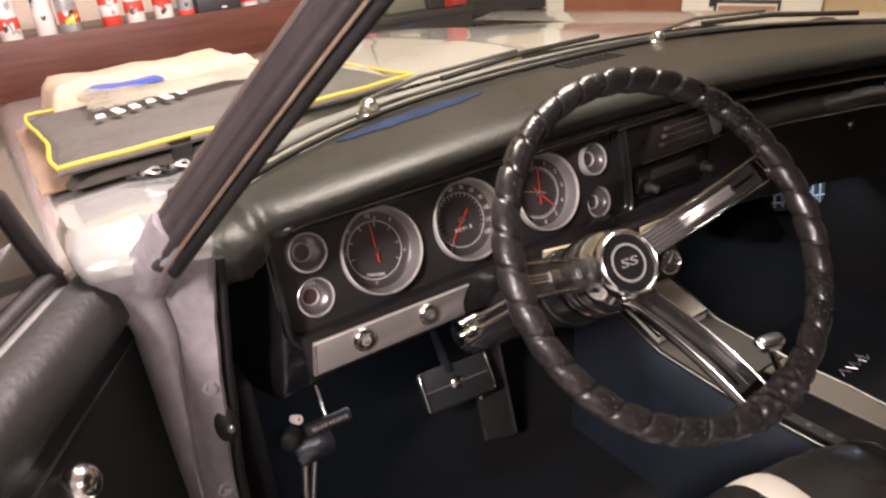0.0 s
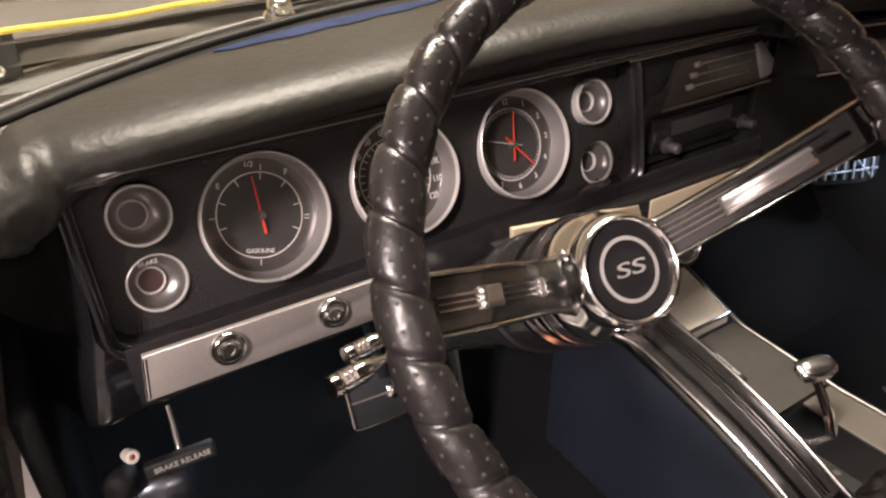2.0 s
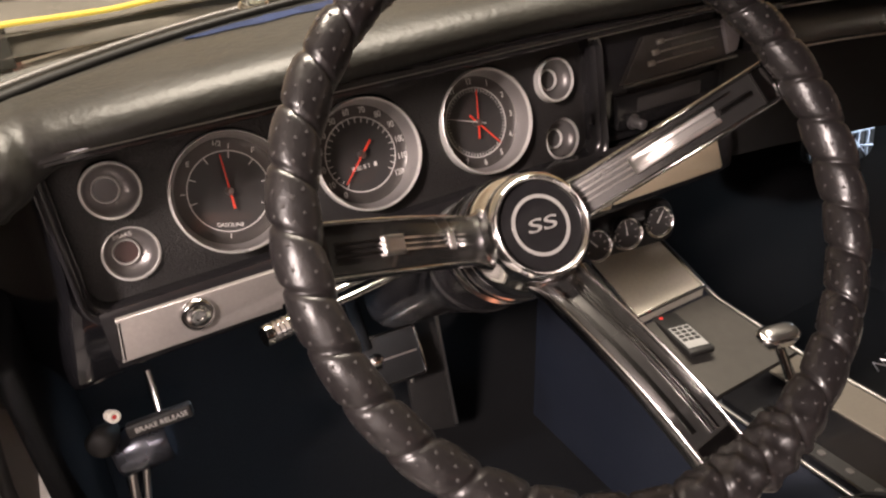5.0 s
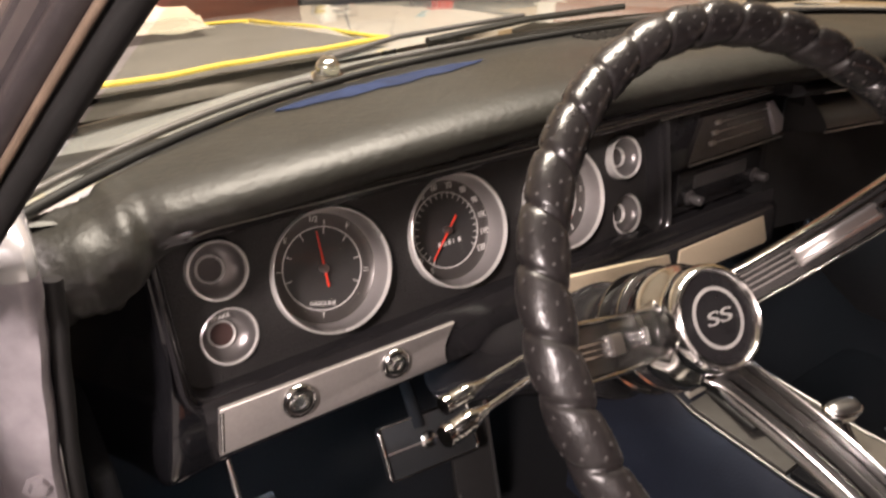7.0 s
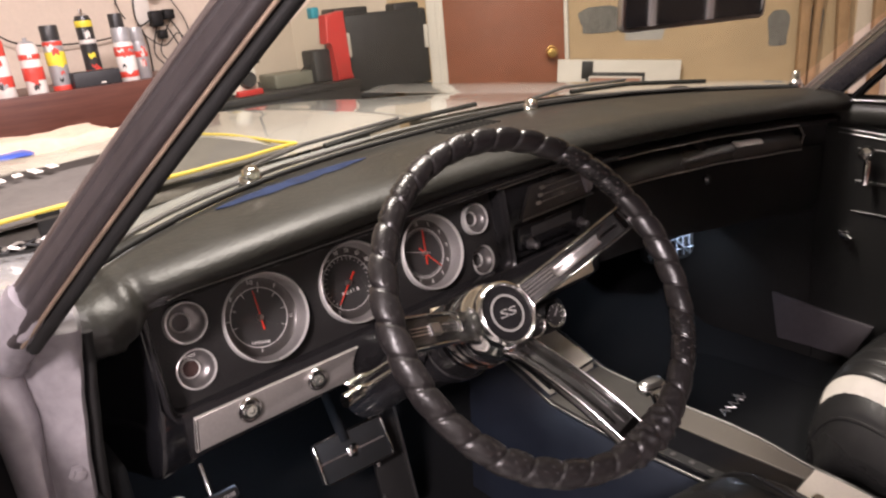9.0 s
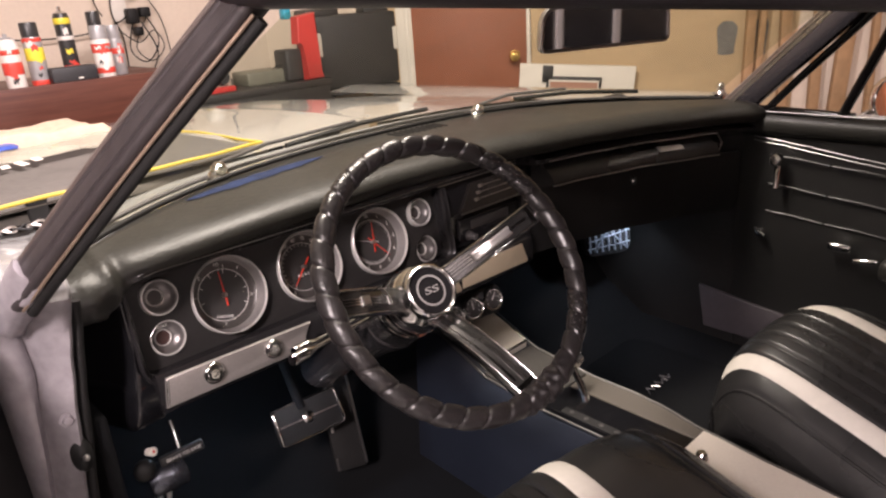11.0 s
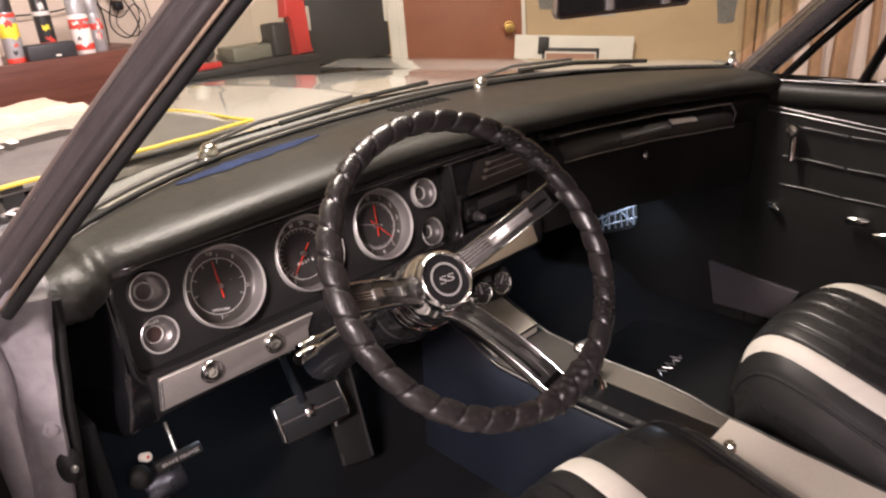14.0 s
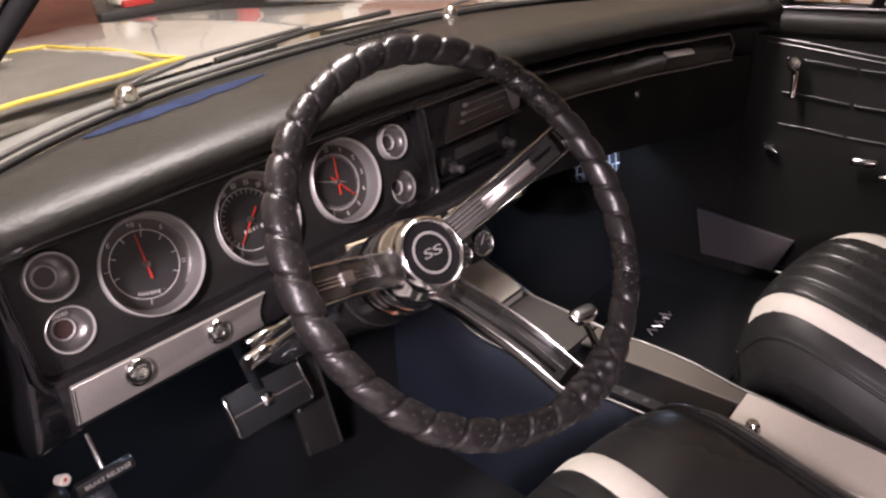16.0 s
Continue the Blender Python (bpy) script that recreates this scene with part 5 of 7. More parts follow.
def bucket_seat(cx, W, y_front, z0, back_fall, cross, roll, turn, side_fall, skew, wide, stripe, tag):
    s = thing("bucket_seat", tag, "car seat", group="front bucket seats", at=(cx, y_front - 0.3, 0.22))
    L = SEAT_L
    STRIPE_U, STRIPE_W = 0.101 / (W / 2), stripe / (W / 2)

    def surf(u, v):
        """u across -1..1, v from the front edge back 0..1."""
        x = cx + u * W / 2 * (1 - 0.05 * math.exp(-v * 7)) - skew * (v - 0.15) * L + wide * max(0, u - 0.45) / 0.55
        y = y_front - v * L - 0.055 * abs(u) ** 2.6 * (1 - v) - turn * u * W / 2
        fall = 0.105 * math.exp(-v * 13) ** 1.2 * (1 + 0.4 * u * u)
        z = z0 + cross * u * W / 2 - back_fall * v * L - fall - side_fall * abs(u) ** roll + wide * 0.30 * max(0, u - 0.45) / 0.55
        return Vector((x, y, z))

    def pleat(u):
        inner = STRIPE_U - STRIPE_W
        if abs(u) > inner:
            return 0.0
        f = (u + inner) / (2 * inner) * 5
        d = abs(f - round(f))
        return 0.0035 - 0.0055 * math.exp(-(d / 0.10) ** 2)

    def seam(u):
        d = abs(abs(u) - 0.80)
        return -0.004 * math.exp(-(d / 0.018) ** 2)

    steps = [(j / 22) ** 1.6 for j in range(23)]
    bm = bmesh.new()
    rows = []
    nu = 150
    for k in range(nu + 1):
        u = -1 + 2 * k / nu
        edge = surf(u, 0)
        row = [(edge.x * 0.97 + cx * 0.03, edge.y - 0.05, 0.24), (edge.x, edge.y - 0.012, 0.30), (edge.x, edge.y - 0.002, 0.36), (edge.x, edge.y + 0.001, lerp(0.36, edge.z, 0.6))]
        for v in steps:
            p = surf(u, v)
            p.z += (pleat(u) + seam(u)) * min(1, v * 20 + 0.2) + 0.0016 * noise.noise((p.x * 14, p.y * 14, 2.0))
            p.z += min(1, max(0, (abs(u) - 0.5) * 6)) * (0.0022 * noise.noise((p.x * 22 + p.y * 9, p.y * 30, 7.0)) + 0.0008 * noise.noise((p.x * 60, p.y * 45, 3.0)))
            row.append(p)
        rows.append(row)
    loft(bm, rows)
    for edge, sgn in ((rows[0], -1), (rows[-1], 1)):
        top = [Vector(p) for p in edge]
        loft(bm, [top, [Vector((p.x + sgn * 0.005, p.y, p.z - 0.02)) for p in top], [Vector((p.x - sgn * 0.008, p.y, p.z - 0.05)) for p in top], [Vector((p.x - sgn * 0.045, p.y, p.z - 0.085)) for p in top], [Vector((p.x - sgn * 0.09, p.y, min(0.26, p.z - 0.12))) for p in top]])
    part("cushion", bm, SEAT_VINYL, s, "black pleated vinyl cushion", smooth=60)
    for u0 in (-STRIPE_U, STRIPE_U):
        bm = bmesh.new()
        rows = []
        for k in range(9):
            u = u0 - STRIPE_W + 2 * STRIPE_W * k / 8
            puff = 0.0012 + 0.0030 * math.sin(math.pi * k / 8) ** 0.6
            rows.append([surf(u, v) + Vector((0, 0.001 if v < 0.06 else 0, puff + 0.0012 * noise.noise((u * 3, v * 9, 4.0)))) for v in steps if v > 0.018])
        loft(bm, rows)
        part("stripe", bm, WHITE_VINYL, s, "off-white vinyl stripe")
    for sgn in (-1, 1):
        bm = bmesh.new()
        tube(bm, [surf(sgn * 0.83, v) + Vector((0, 0, 0.002)) for v in steps], 0.0032, 6)
        part("piping", bm, SEAT_VINYL, s)
    # backrest
    bm = bmesh.new()
    rows = []
    for k in range(61):
        u = -1 + 2 * k / 60
        x = cx + u * W / 2 * 0.96 - skew * 0.85 * L
        p = pleat(u)
        yb = y_front - L - 0.02
        c = u ** 4
        rows.append([(x, y + (p if z > 0.5 and i < 4 else 0), z) for i, (y, z) in enumerate(((yb + 0.03, 0.40), (yb + 0.015 - 0.02 * (1 - c), 0.55), (yb - 0.05, 0.70 - 0.02 * c), (yb - 0.10, 0.84 - 0.08 * c), (yb - 0.15, 0.87 - 0.10 * c), (yb - 0.20, 0.82 - 0.08 * c), (yb - 0.16, 0.5), (yb - 0.12, 0.3)))])
    loft(bm, rows, closed=True, caps=True)
    part("backrest", bm, SEAT_VINYL, s, "black vinyl backrest")
    bm = bmesh.new()
    box(bm, (0.42, 0.46, 0.06), at(cx, y_front - 0.30, 0.22), 0.01)
    part("seat_base", bm, MATT_BLACK, s)


bucket_seat(-0.402, 0.56, -0.418, 0.568, 0.0, 0.06, 6.5, 0.06, 0.085, 0.32, 0.060, 0.0205, "black vinyl driver bucket seat with white stripes and pleats")
bucket_seat(0.420, 0.365, -0.482, 0.560, 0.25, 0.34, 4.0, 0.28, 0.075, 0.17, 0.0, 0.0170, "black vinyl passenger bucket seat with white stripes and pleats")

# rear bench and unseen panels that close the cabin, added for the mirror's reflection
rear = thing("back_bench", "dark vinyl rear bench seat with pleats", "car seat", at=(0.03, -1.7, 0.25))
bm = bmesh.new()
rows = []
for k in range(81):
    u = -1 + 2 * k / 80
    x = 0.03 + 0.66 * u
    p = 0.006 * abs(math.sin(u * 18)) ** 0.4
    rows.append([(x, -1.32, 0.24), (x, -1.33 + p, 0.44), (x, -1.40, 0.49 + p), (x, -1.70, 0.45 + p), (x, -1.78 + p, 0.62), (x, -1.90 + p, 0.88), (x, -1.96, 0.90), (x, -2.02, 0.86), (x, -2.02, 0.24)])
loft(bm, rows, closed=True, caps=True)
part("bench", bm, mat("grey_black_vinyl", (0.12, 0.115, 0.11), 0.35, bump=0.2), rear)
bm = bmesh.new()
box(bm, (1.62, 0.03, 0.98), at(0.03, -2.24, 0.68), 0.01)
box(bm, (1.62, 0.26, 0.02), at(0.03, -2.12, 0.86), 0.005)
part("rear_bulkhead", bm, HEADLINER, car, "dark rear shelf and bulkhead")
for x in (-0.86, 0.92):
    bm = bmesh.new()
    box(bm, (0.04, 0.85, 0.68), at(x, -1.86, 0.56), 0.01)
    part("quarter_panel", bm, BLACK_VINYL, car, "black rear side panel")

# ---------------------------------------------------------------- passenger door
pdoor = thing("passenger_door", "black vinyl car door panel with chrome crank and handle, closed", "car door", at=(0.92, -0.8, 0.25))


def door_strip(name, prof, ya, yb, material, label="", n=14, bend=0.0):
    bm = bmesh.new()
    rows = []
    for k in range(n + 1):
        y = lerp(ya, yb, k / n)
        rows.append([(x, y, z) for x, z in prof])
    loft(bm, rows, caps=True)
    return part(name, bm, material, pdoor, label)


door_strip("door_shell", [(0.90, 0.24), (0.895, 0.60), (0.90, 0.865), (1.02, 0.885), (1.06, 0.70), (1.03, 0.24)], -0.235, -1.5, BODY_PAINT, "silver painted door shell")
door_strip("upper_pad", [(0.915, 0.895), (0.880, 0.893), (0.866, 0.880), (0.866, 0.855), (0.880, 0.838), (0.905, 0.835)], -0.245, -1.45, BLACK_VINYL, "black padded door top")
door_strip("trim_panel", [(0.90, 0.838), (0.884, 0.836), (0.880, 0.70), (0.872, 0.58), (0.880, 0.42), (0.886, 0.25), (0.90, 0.245)], -0.24, -1.45, mat("dull_black_panel_vinyl", (0.012, 0.0117, 0.0115), 0.42, bump=0.15, bscale=400, spec=0.5), "black vinyl trim panel")
for z, x in ((0.836, 0.879), (0.825, 0.879)):
    bm = bmesh.new()
    tube(bm, [(x, -0.27, z), (x, -0.35, z - 0.009), (x - 0.001, -0.50, z - 0.029), (x - 0.001, -0.65, z - 0.047), (x - 0.001, -0.90, z - 0.066), (x - 0.002, -1.4, z - 0.080)], 0.0010, 6)
    part("bright_strip", bm, DULL_CHROME, pdoor, "thin chrome strip")
for z0, fall, count in ((0.792, 0.085, 7), (0.713, 0.090, 7), (0.636, 0.075, 2)):
    for k in range(count):
        bm = bmesh.new()
        a = -0.32 - 0.155 * k
        z = z0 - fall * 0.155 * min(k, 4)
        z1 = z0 - fall * 0.155 * min(k + 0.95, 4)
        tube(bm, [(0.875, a, z - 0.003), (0.873, a - 0.07, (z + z1) / 2), (0.875, a - 0.145, z1 - 0.003)], 0.0034, 8)
        part("stitched_bead", bm, SEAT_VINYL, pdoor)
bm = bmesh.new()
tube(bm, [(0.872, -0.348, 0.775), (0.855, -0.348, 0.765), (0.845, -0.352, 0.735), (0.838, -0.354, 0.710)], 0.008, 10)
crank = part("window_crank", bm, CHROME, pdoor, "chrome window crank")
bm = bmesh.new()
lathe(bm, [(0, 0.020), (0.013, 0.018), (0.019, 0.008), (0.015, -0.006), (0, -0.012)], frame_of((0.850, -0.348, 0.785), (-1, 0, 0.2)), 16)
part("crank_knob", bm, CHROME, crank)
bm = bmesh.new()
tube(bm, [(0.868, -0.300, 0.580), (0.852, -0.312, 0.576), (0.846, -0.335, 0.570)], 0.006, 10)
lathe(bm, [(0, 0.008), (0.010, 0.006), (0.012, 0.0), (0.012, -0.01)], frame_of((0.856, -0.318, 0.575), (-1, 0, 0)), 14)
part("vent_crank", bm, CHROME, pdoor, "chrome vent window crank")
bm = bmesh.new()
box(bm, (0.014, 0.055, 0.022), at(0.850, -0.522, 0.576) @ pose(0, 0, 0, 0, 0, 4), 0.006)
handle = part("door_handle", bm, CHROME, pdoor, "chrome door handle")
bm = bmesh.new()
box(bm, (0.012, 0.060, 0.012), at(0.848, -0.585, 0.553) @ pose(0, 0, 0, -8, 0, 4), 0.005)
part("handle_lever", bm, CHROME, handle)
bm = bmesh.new()
box(bm, (0.06, 0.36, 0.055), at(0.845, -0.80, 0.545), 0.02, 4)
arm = part("armrest", bm, BLACK_VINYL, pdoor, "black armrest")
bm = bmesh.new()
tube(bm, [(0.872, -0.625, 0.524), (0.840, -0.620, 0.522), (0.815, -0.640, 0.524), (0.812, -0.98, 0.524)], 0.0035, 8)
part("armrest_rim", bm, CHROME, arm, "chrome rim under the armrest")
# vent window frame
bm = bmesh.new()
tube(bm, [(0.897, -0.290, 0.905), (0.85, -0.385, 1.00), (0.775, -0.515, 1.12), (0.70, -0.635, 1.235)], 0.010, 8)
tube(bm, [(0.905, -0.255, 0.905), (0.905, -0.50, 0.900)], 0.009, 8)
part("vent_frame", bm, GLOSS_BLACK, pdoor, "black vent window frame")
bm = bmesh.new()
tube(bm, [(0.900, -0.470, 0.895), (0.85, -0.530, 1.02), (0.74, -0.640, 1.24)], 0.012, 8)
part("vent_post", bm, GLOSS_BLACK, pdoor, "black vent window post")
bm = bmesh.new()
tube(bm, [(0.885, -0.255, 0.900), (0.885, -0.8, 0.902), (0.885, -1.45, 0.905)], 0.0035, 8)
part("belt_moulding", bm, DULL_CHROME, pdoor, "bright belt moulding")

# round outside mirror on the passenger door
OM = frame_of((1.100, -0.537, 0.917), (-0.62, -0.78, 0.02))
bm = bmesh.new()
lathe(bm, [(0.061, 0.002), (0.064, 0.004), (0.067, 0.002), (0.067, -0.006), (0.058, -0.030), (0.035, -0.046), (0, -0.052)], OM, 40)
tube(bm, [OM @ Vector((-0.01, -0.03, -0.036)), (1.075, -0.490, 0.885), (1.045, -0.470, 0.872)], 0.009, 10)
outside = part("outside_mirror", bm, CHROME, pdoor, "round chrome outside mirror")
bm = bmesh.new()
lathe(bm, [(0, 0.0), (0.0605, 0.0)], OM @ at(0, 0, 0.002), 40)
part("outside_mirror_glass", bm, MIRROR, outside)

# ---------------------------------------------------------------- driver door, standing open
ddoor = thing("driver_door", "silver car door with black padded inner panel, standing wide open", "car door", at=(-1.2, -0.6, 0.25))
DA = Vector((-0.5, -0.866, 0))
DN = Vector((0.866, -0.5, 0))
DO = Vector((-0.922, -0.072, 0))


def door_pt(a, t, z):
    """a along the door from its hinges, t out of the inner face, z height."""
    p = DO + DA * a + DN * t
    return Vector((p.x, p.y, z))


def ddoor_strip(name, prof, a0, a1, material, label="", n=10):
    bm = bmesh.new()
    loft(bm, [[door_pt(lerp(a0, a1, k / n), t, z) for t, z in prof] for k in range(n + 1)], closed=True, caps=True)
    return part(name, bm, material, ddoor, label)


ddoor_strip("door_shell", [(-0.02, 0.26), (-0.02, 0.90), (-0.06, 0.915), (-0.12, 0.90), (-0.17, 0.72), (-0.15, 0.26)], -0.01, 1.22, BODY_PAINT, "silver painted door shell")
ddoor_strip("upper_pad", [(-0.02, 0.922), (0.012, 0.918), (0.024, 0.900), (0.024, 0.865), (0.008, 0.845), (-0.02, 0.845)], -0.034, 1.20, BLACK_VINYL, "black padded door top")
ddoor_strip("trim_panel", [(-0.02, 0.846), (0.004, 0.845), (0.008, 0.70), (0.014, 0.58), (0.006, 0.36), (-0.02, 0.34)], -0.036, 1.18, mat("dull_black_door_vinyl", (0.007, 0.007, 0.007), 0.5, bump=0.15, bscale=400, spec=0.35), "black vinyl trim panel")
bm = bmesh.new()
tube(bm, [door_pt(-0.03, 0.010, 0.826), door_pt(1.15, 0.010, 0.820)], 0.002, 6)
part("bead_strip", bm, GLOSS_BLACK, ddoor, "thin black bead")
bm = bmesh.new()
tube(bm, [door_pt(0.20, 0.0, 0.800), door_pt(0.20, 0.02, 0.800), door_pt(0.202, 0.026, 0.765)], 0.006, 10)
dcrank = part("vent_crank", bm, CHROME, ddoor, "chrome vent window crank")
bm = bmesh.new()
lathe(bm, [(0, 0.020), (0.008, 0.0185), (0.015, 0.013), (0.020, 0.004), (0.0195, -0.006), (0.012, -0.015), (0.010, -0.028)], frame_of(door_pt(0.20, 0.030, 0.806), DN), 24)
part("crank_knob", bm, CHROME, dcrank)
bm = bmesh.new()
tube(bm, [door_pt(0.34, 0.01, 0.72), door_pt(0.34, 0.04, 0.715), door_pt(0.36, 0.05, 0.64)], 0.006, 10)
part("window_crank", bm, CHROME, ddoor, "chrome window crank")
bm = bmesh.new()
tube(bm, [door_pt(-0.026, -0.05, 0.88), door_pt(0.007, -0.052, 0.969), door_pt(0.025, -0.055, 1.026), door_pt(0.16, -0.10, 1.15), door_pt(0.30, -0.15, 1.22)], 0.012, 8)
tube(bm, [door_pt(-0.02, -0.05, 0.922), door_pt(0.40, -0.05, 0.920)], 0.010, 8)
part("vent_frame", bm, PILLAR, ddoor, "dark vent window frame")
bm = bmesh.new()
tube(bm, [door_pt(0.36, -0.05, 0.91), door_pt(0.40, -0.09, 1.08), door_pt(0.44, -0.15, 1.23)], 0.012, 8)
part("vent_post", bm, PILLAR, ddoor, "dark vent window post")
bm = bmesh.new()
loft(bm, [[door_pt(-0.026, -0.05, 0.88), door_pt(0.007, -0.052, 0.969), door_pt(0.025, -0.055, 1.026), door_pt(0.16, -0.10, 1.15), door_pt(0.30, -0.15, 1.22)], [door_pt(0.04, -0.05, 0.90), door_pt(0.36, -0.05, 0.92), door_pt(0.38, -0.07, 1.0), door_pt(0.41, -0.11, 1.12), door_pt(0.43, -0.14, 1.2)]])
part("vent_glass", bm, glass_mat("smoked_glass", (0.16, 0.155, 0.15)), ddoor, "smoky vent glass")
# round door mirror on the outer skin
bm = bmesh.new()
lathe(bm, [(0, 0.02), (0.05, 0.016), (0.062, 0.004), (0.062, -0.004), (0.045, -0.03), (0, -0.045)], frame_of(door_pt(0.30, -0.20, 0.98), (0.1, -1, 0.0)), 28)
tube(bm, [door_pt(0.30, -0.16, 0.90), door_pt(0.30, -0.19, 0.93)], 0.012, 10)
part("door_mirror", bm, CHROME, ddoor, "round chrome door mirror")

# ---------------------------------------------------------------- rear-view mirror
mirror = thing("rear_view_mirror", "bright-rimmed interior rear-view mirror under the roof header", "mirror", at=(0.125, -0.309, 1.18))
MM = frame_of((0.119, -0.307, 1.1795), (-0.251, -0.968, -0.02)) @ pose(0, 0, 0, 0, 0, -0.8)


def mirror_outline(grow):
    """Long rounded shape with tight lower and wide upper corners."""
    pts = []
    for cx, cy, r, a0 in ((0.118, 0.006, 0.030, 0), (-0.118, 0.006, 0.030, 90), (-0.139, -0.025, 0.011, 180), (0.139, -0.025, 0.011, 270)):
        for k in range(7):
            a = radians(a0 + 15 * k)
            pts.append((cx + (r + grow) * math.cos(a), cy + (r + grow) * math.sin(a)))
    return pts


bm = bmesh.new()
loft(bm, [[MM @ Vector((x * sc, y * sc, h)) for x, y in mirror_outline(g)] for g, h, sc in ((-0.006, -0.022, 0.8), (0.0, -0.016, 0.96), (0.003, -0.008, 1.0), (0.003, 0.002, 1.0), (0.001, 0.0035, 1.0), (-0.0025, 0.003, 1.0), (-0.003, -0.001, 1.0))], closed=True, caps=True)
part("housing", bm, SATIN_SILVER, mirror, "bright rounded mirror housing")
bm = bmesh.new()
slab(bm, mirror_outline(-0.0032), 0.0015, MM @ at(0, 0, -0.0006))
part("mirror_glass", bm, MIRROR, mirror)
bm = bmesh.new()
tube(bm, [MM @ Vector((0, 0.005, -0.018)), MM @ Vector((0, 0.04, -0.03)), Vector((0.115, -0.270, 1.295))], 0.008, 10)
part("mirror_stem", bm, CHROME, mirror)

# ---------------------------------------------------------------- wipers
def wiper(px, pts_arm, pts_blade, label):
    w = thing("windshield_wiper", label, "wiper", group="pair of windshield wipers", at=(px, 0.19, 0.95))
    bm = bmesh.new()
    lathe(bm, [(0, 0.030), (0.010, 0.029), (0.015, 0.022), (0.015, 0.012), (0.020, 0.008), (0.022, -0.006)], frame_of((px, 0.196, 0.950), (0, -0.3, 1)), 20)
    part("pivot_cap", bm, CHROME, w, "chrome pivot cap")
    bm = bmesh.new()
    tube(bm, pts_arm, 0.004, 8)
    part("arm", bm, DARK_SILVER, w, "dark grey wiper arm")
    bm = bmesh.new()
    tube(bm, pts_blade, 0.006, 6)
    part("blade", bm, RUBBER, w, "black rubber blade")


wiper(-0.430, [(-0.43, 0.20, 0.975), (-0.30, 0.235, 0.985), (-0.05, 0.262, 0.988)], [(-0.26, 0.222, 0.976), (-0.05, 0.245, 0.984), (0.16, 0.245, 0.984)], "wiper arm and black blade lying by the driver side glass")
wiper(0.288, [(0.288, 0.20, 0.975), (0.40, 0.185, 0.988), (0.56, 0.12, 0.985)], [(0.40, 0.165, 0.978), (0.56, 0.105, 0.976), (0.72, -0.005, 0.962)], "wiper arm and black blade lying by the passenger side glass")

# ---------------------------------------------------------------- pedals and parking brake
pedal = thing("brake_pedal", "black brake pedal with a bright edge and round emblem", "pedal", at=(-0.39, 0.06, 0.45))
PM = frame_of((-0.393, 0.060, 0.452), (-0.12, -0.86, 0.50), up=(0.02, 0.3, 1))
bm = bmesh.new()
slab(bm, round_rect(0.142, 0.078, 0.008, 3), 0.012, PM @ at(0, 0, -0.012), 0.002)
part("pad", bm, RUBBER, pedal)
bm = bmesh.new()
tube(bm, [PM @ Vector((x, y, 0.0005)) for x, y in round_rect(0.140, 0.076, 0.008, 3)], 0.0026, 6, closed=True)
part("pad_rim", bm, CHROME, pedal, "bright pad rim")
bm = bmesh.new()
box(bm, (0.006, 0.070, 0.006), PM @ at(-0.069, 0, 0.001), 0.002)
part("pad_edge", bm, CHROME, pedal)
bm = bmesh.new()
lathe(bm, [(0, 0.003), (0.010, 0.0025), (0.013, 0.0)], PM, 20)
part("emblem", bm, CHROME, pedal, "round chrome emblem")
bm = bmesh.new()
box(bm, (0.128, 0.0025, 0.0015), PM @ at(0, 0, 0.0007))
part("pad_line", bm, SATIN_SILVER, pedal)
bm = bmesh.new()
tube(bm, [(-0.40, 0.075, 0.47), (-0.40, 0.12, 0.56), (-0.39, 0.16, 0.68)], 0.010, 8)
part("arm", bm, CARPET, pedal)

gas = thing("accelerator_pedal", "tall black accelerator pedal with chrome edge strips", "pedal", at=(-0.30, 0.12, 0.30))
bm = bmesh.new()
slab(bm, [(-0.034, -0.125), (0.034, -0.132), (0.026, 0.125), (-0.018, 0.130), (-0.022, 0.02), (-0.034, -0.03)], 0.012, frame_of((-0.300, 0.095, 0.400), (-0.25, -0.92, 0.28)), 0.003)
part("pad", bm, MATT_BLACK, gas)
GM = frame_of((-0.300, 0.095, 0.400), (-0.25, -0.92, 0.28))
for a, b in (((-0.020, 0.115), (-0.021, 0.075)), ((-0.024, 0.015), (-0.026, -0.035)), ((-0.030, -0.095), (-0.030, -0.122)), ((0.028, 0.12), (0.035, -0.125))):
    bm = bmesh.new()
    tube(bm, [GM @ Vector((*a, 0.0125)), GM @ Vector((*b, 0.0125))], 0.0031, 6)
    part("edge_strip", bm, SATIN_SILVER, gas, "chrome edge strip")

brake = thing("parking_brake_release", "black parking brake release handle with white lettering under the dash", "brake handle", at=(-0.70, -0.04, 0.58))
BM = frame_of((-0.692, -0.056, 0.589), (-0.15, -0.97, 0.20)) @ pose(0, 0, 0, 0, 0, 4)
bm = bmesh.new()
box(bm, (0.070, 0.016, 0.014), BM, 0.003)
part("handle", bm, MATT_BLACK, brake)
writing("handle_letters", "BRAKE RELEASE", 0.0080, BM @ at(0.002, 0, 0.0074), CAP_GREY, brake)
bm = bmesh.new()
tube(bm, [(-0.690, -0.045, 0.590), (-0.688, -0.030, 0.612), (-0.688, -0.020, 0.632)], 0.0042, 8)
part("release_rod", bm, CHROME, brake, "chrome release rod")
bm = bmesh.new()
lathe(bm, [(0, 0.030), (0.024, 0.029), (0.027, 0.024), (0.027, -0.024), (0.024, -0.029), (0, -0.030)], frame_of((-0.716, -0.040, 0.552), (1, -0.15, 0.1)), 24)
part("drum", bm, mat("dark_zinc", (0.075, 0.08, 0.095), 0.25, 0.8), brake, "dark zinc ratchet drum")
bm = bmesh.new()
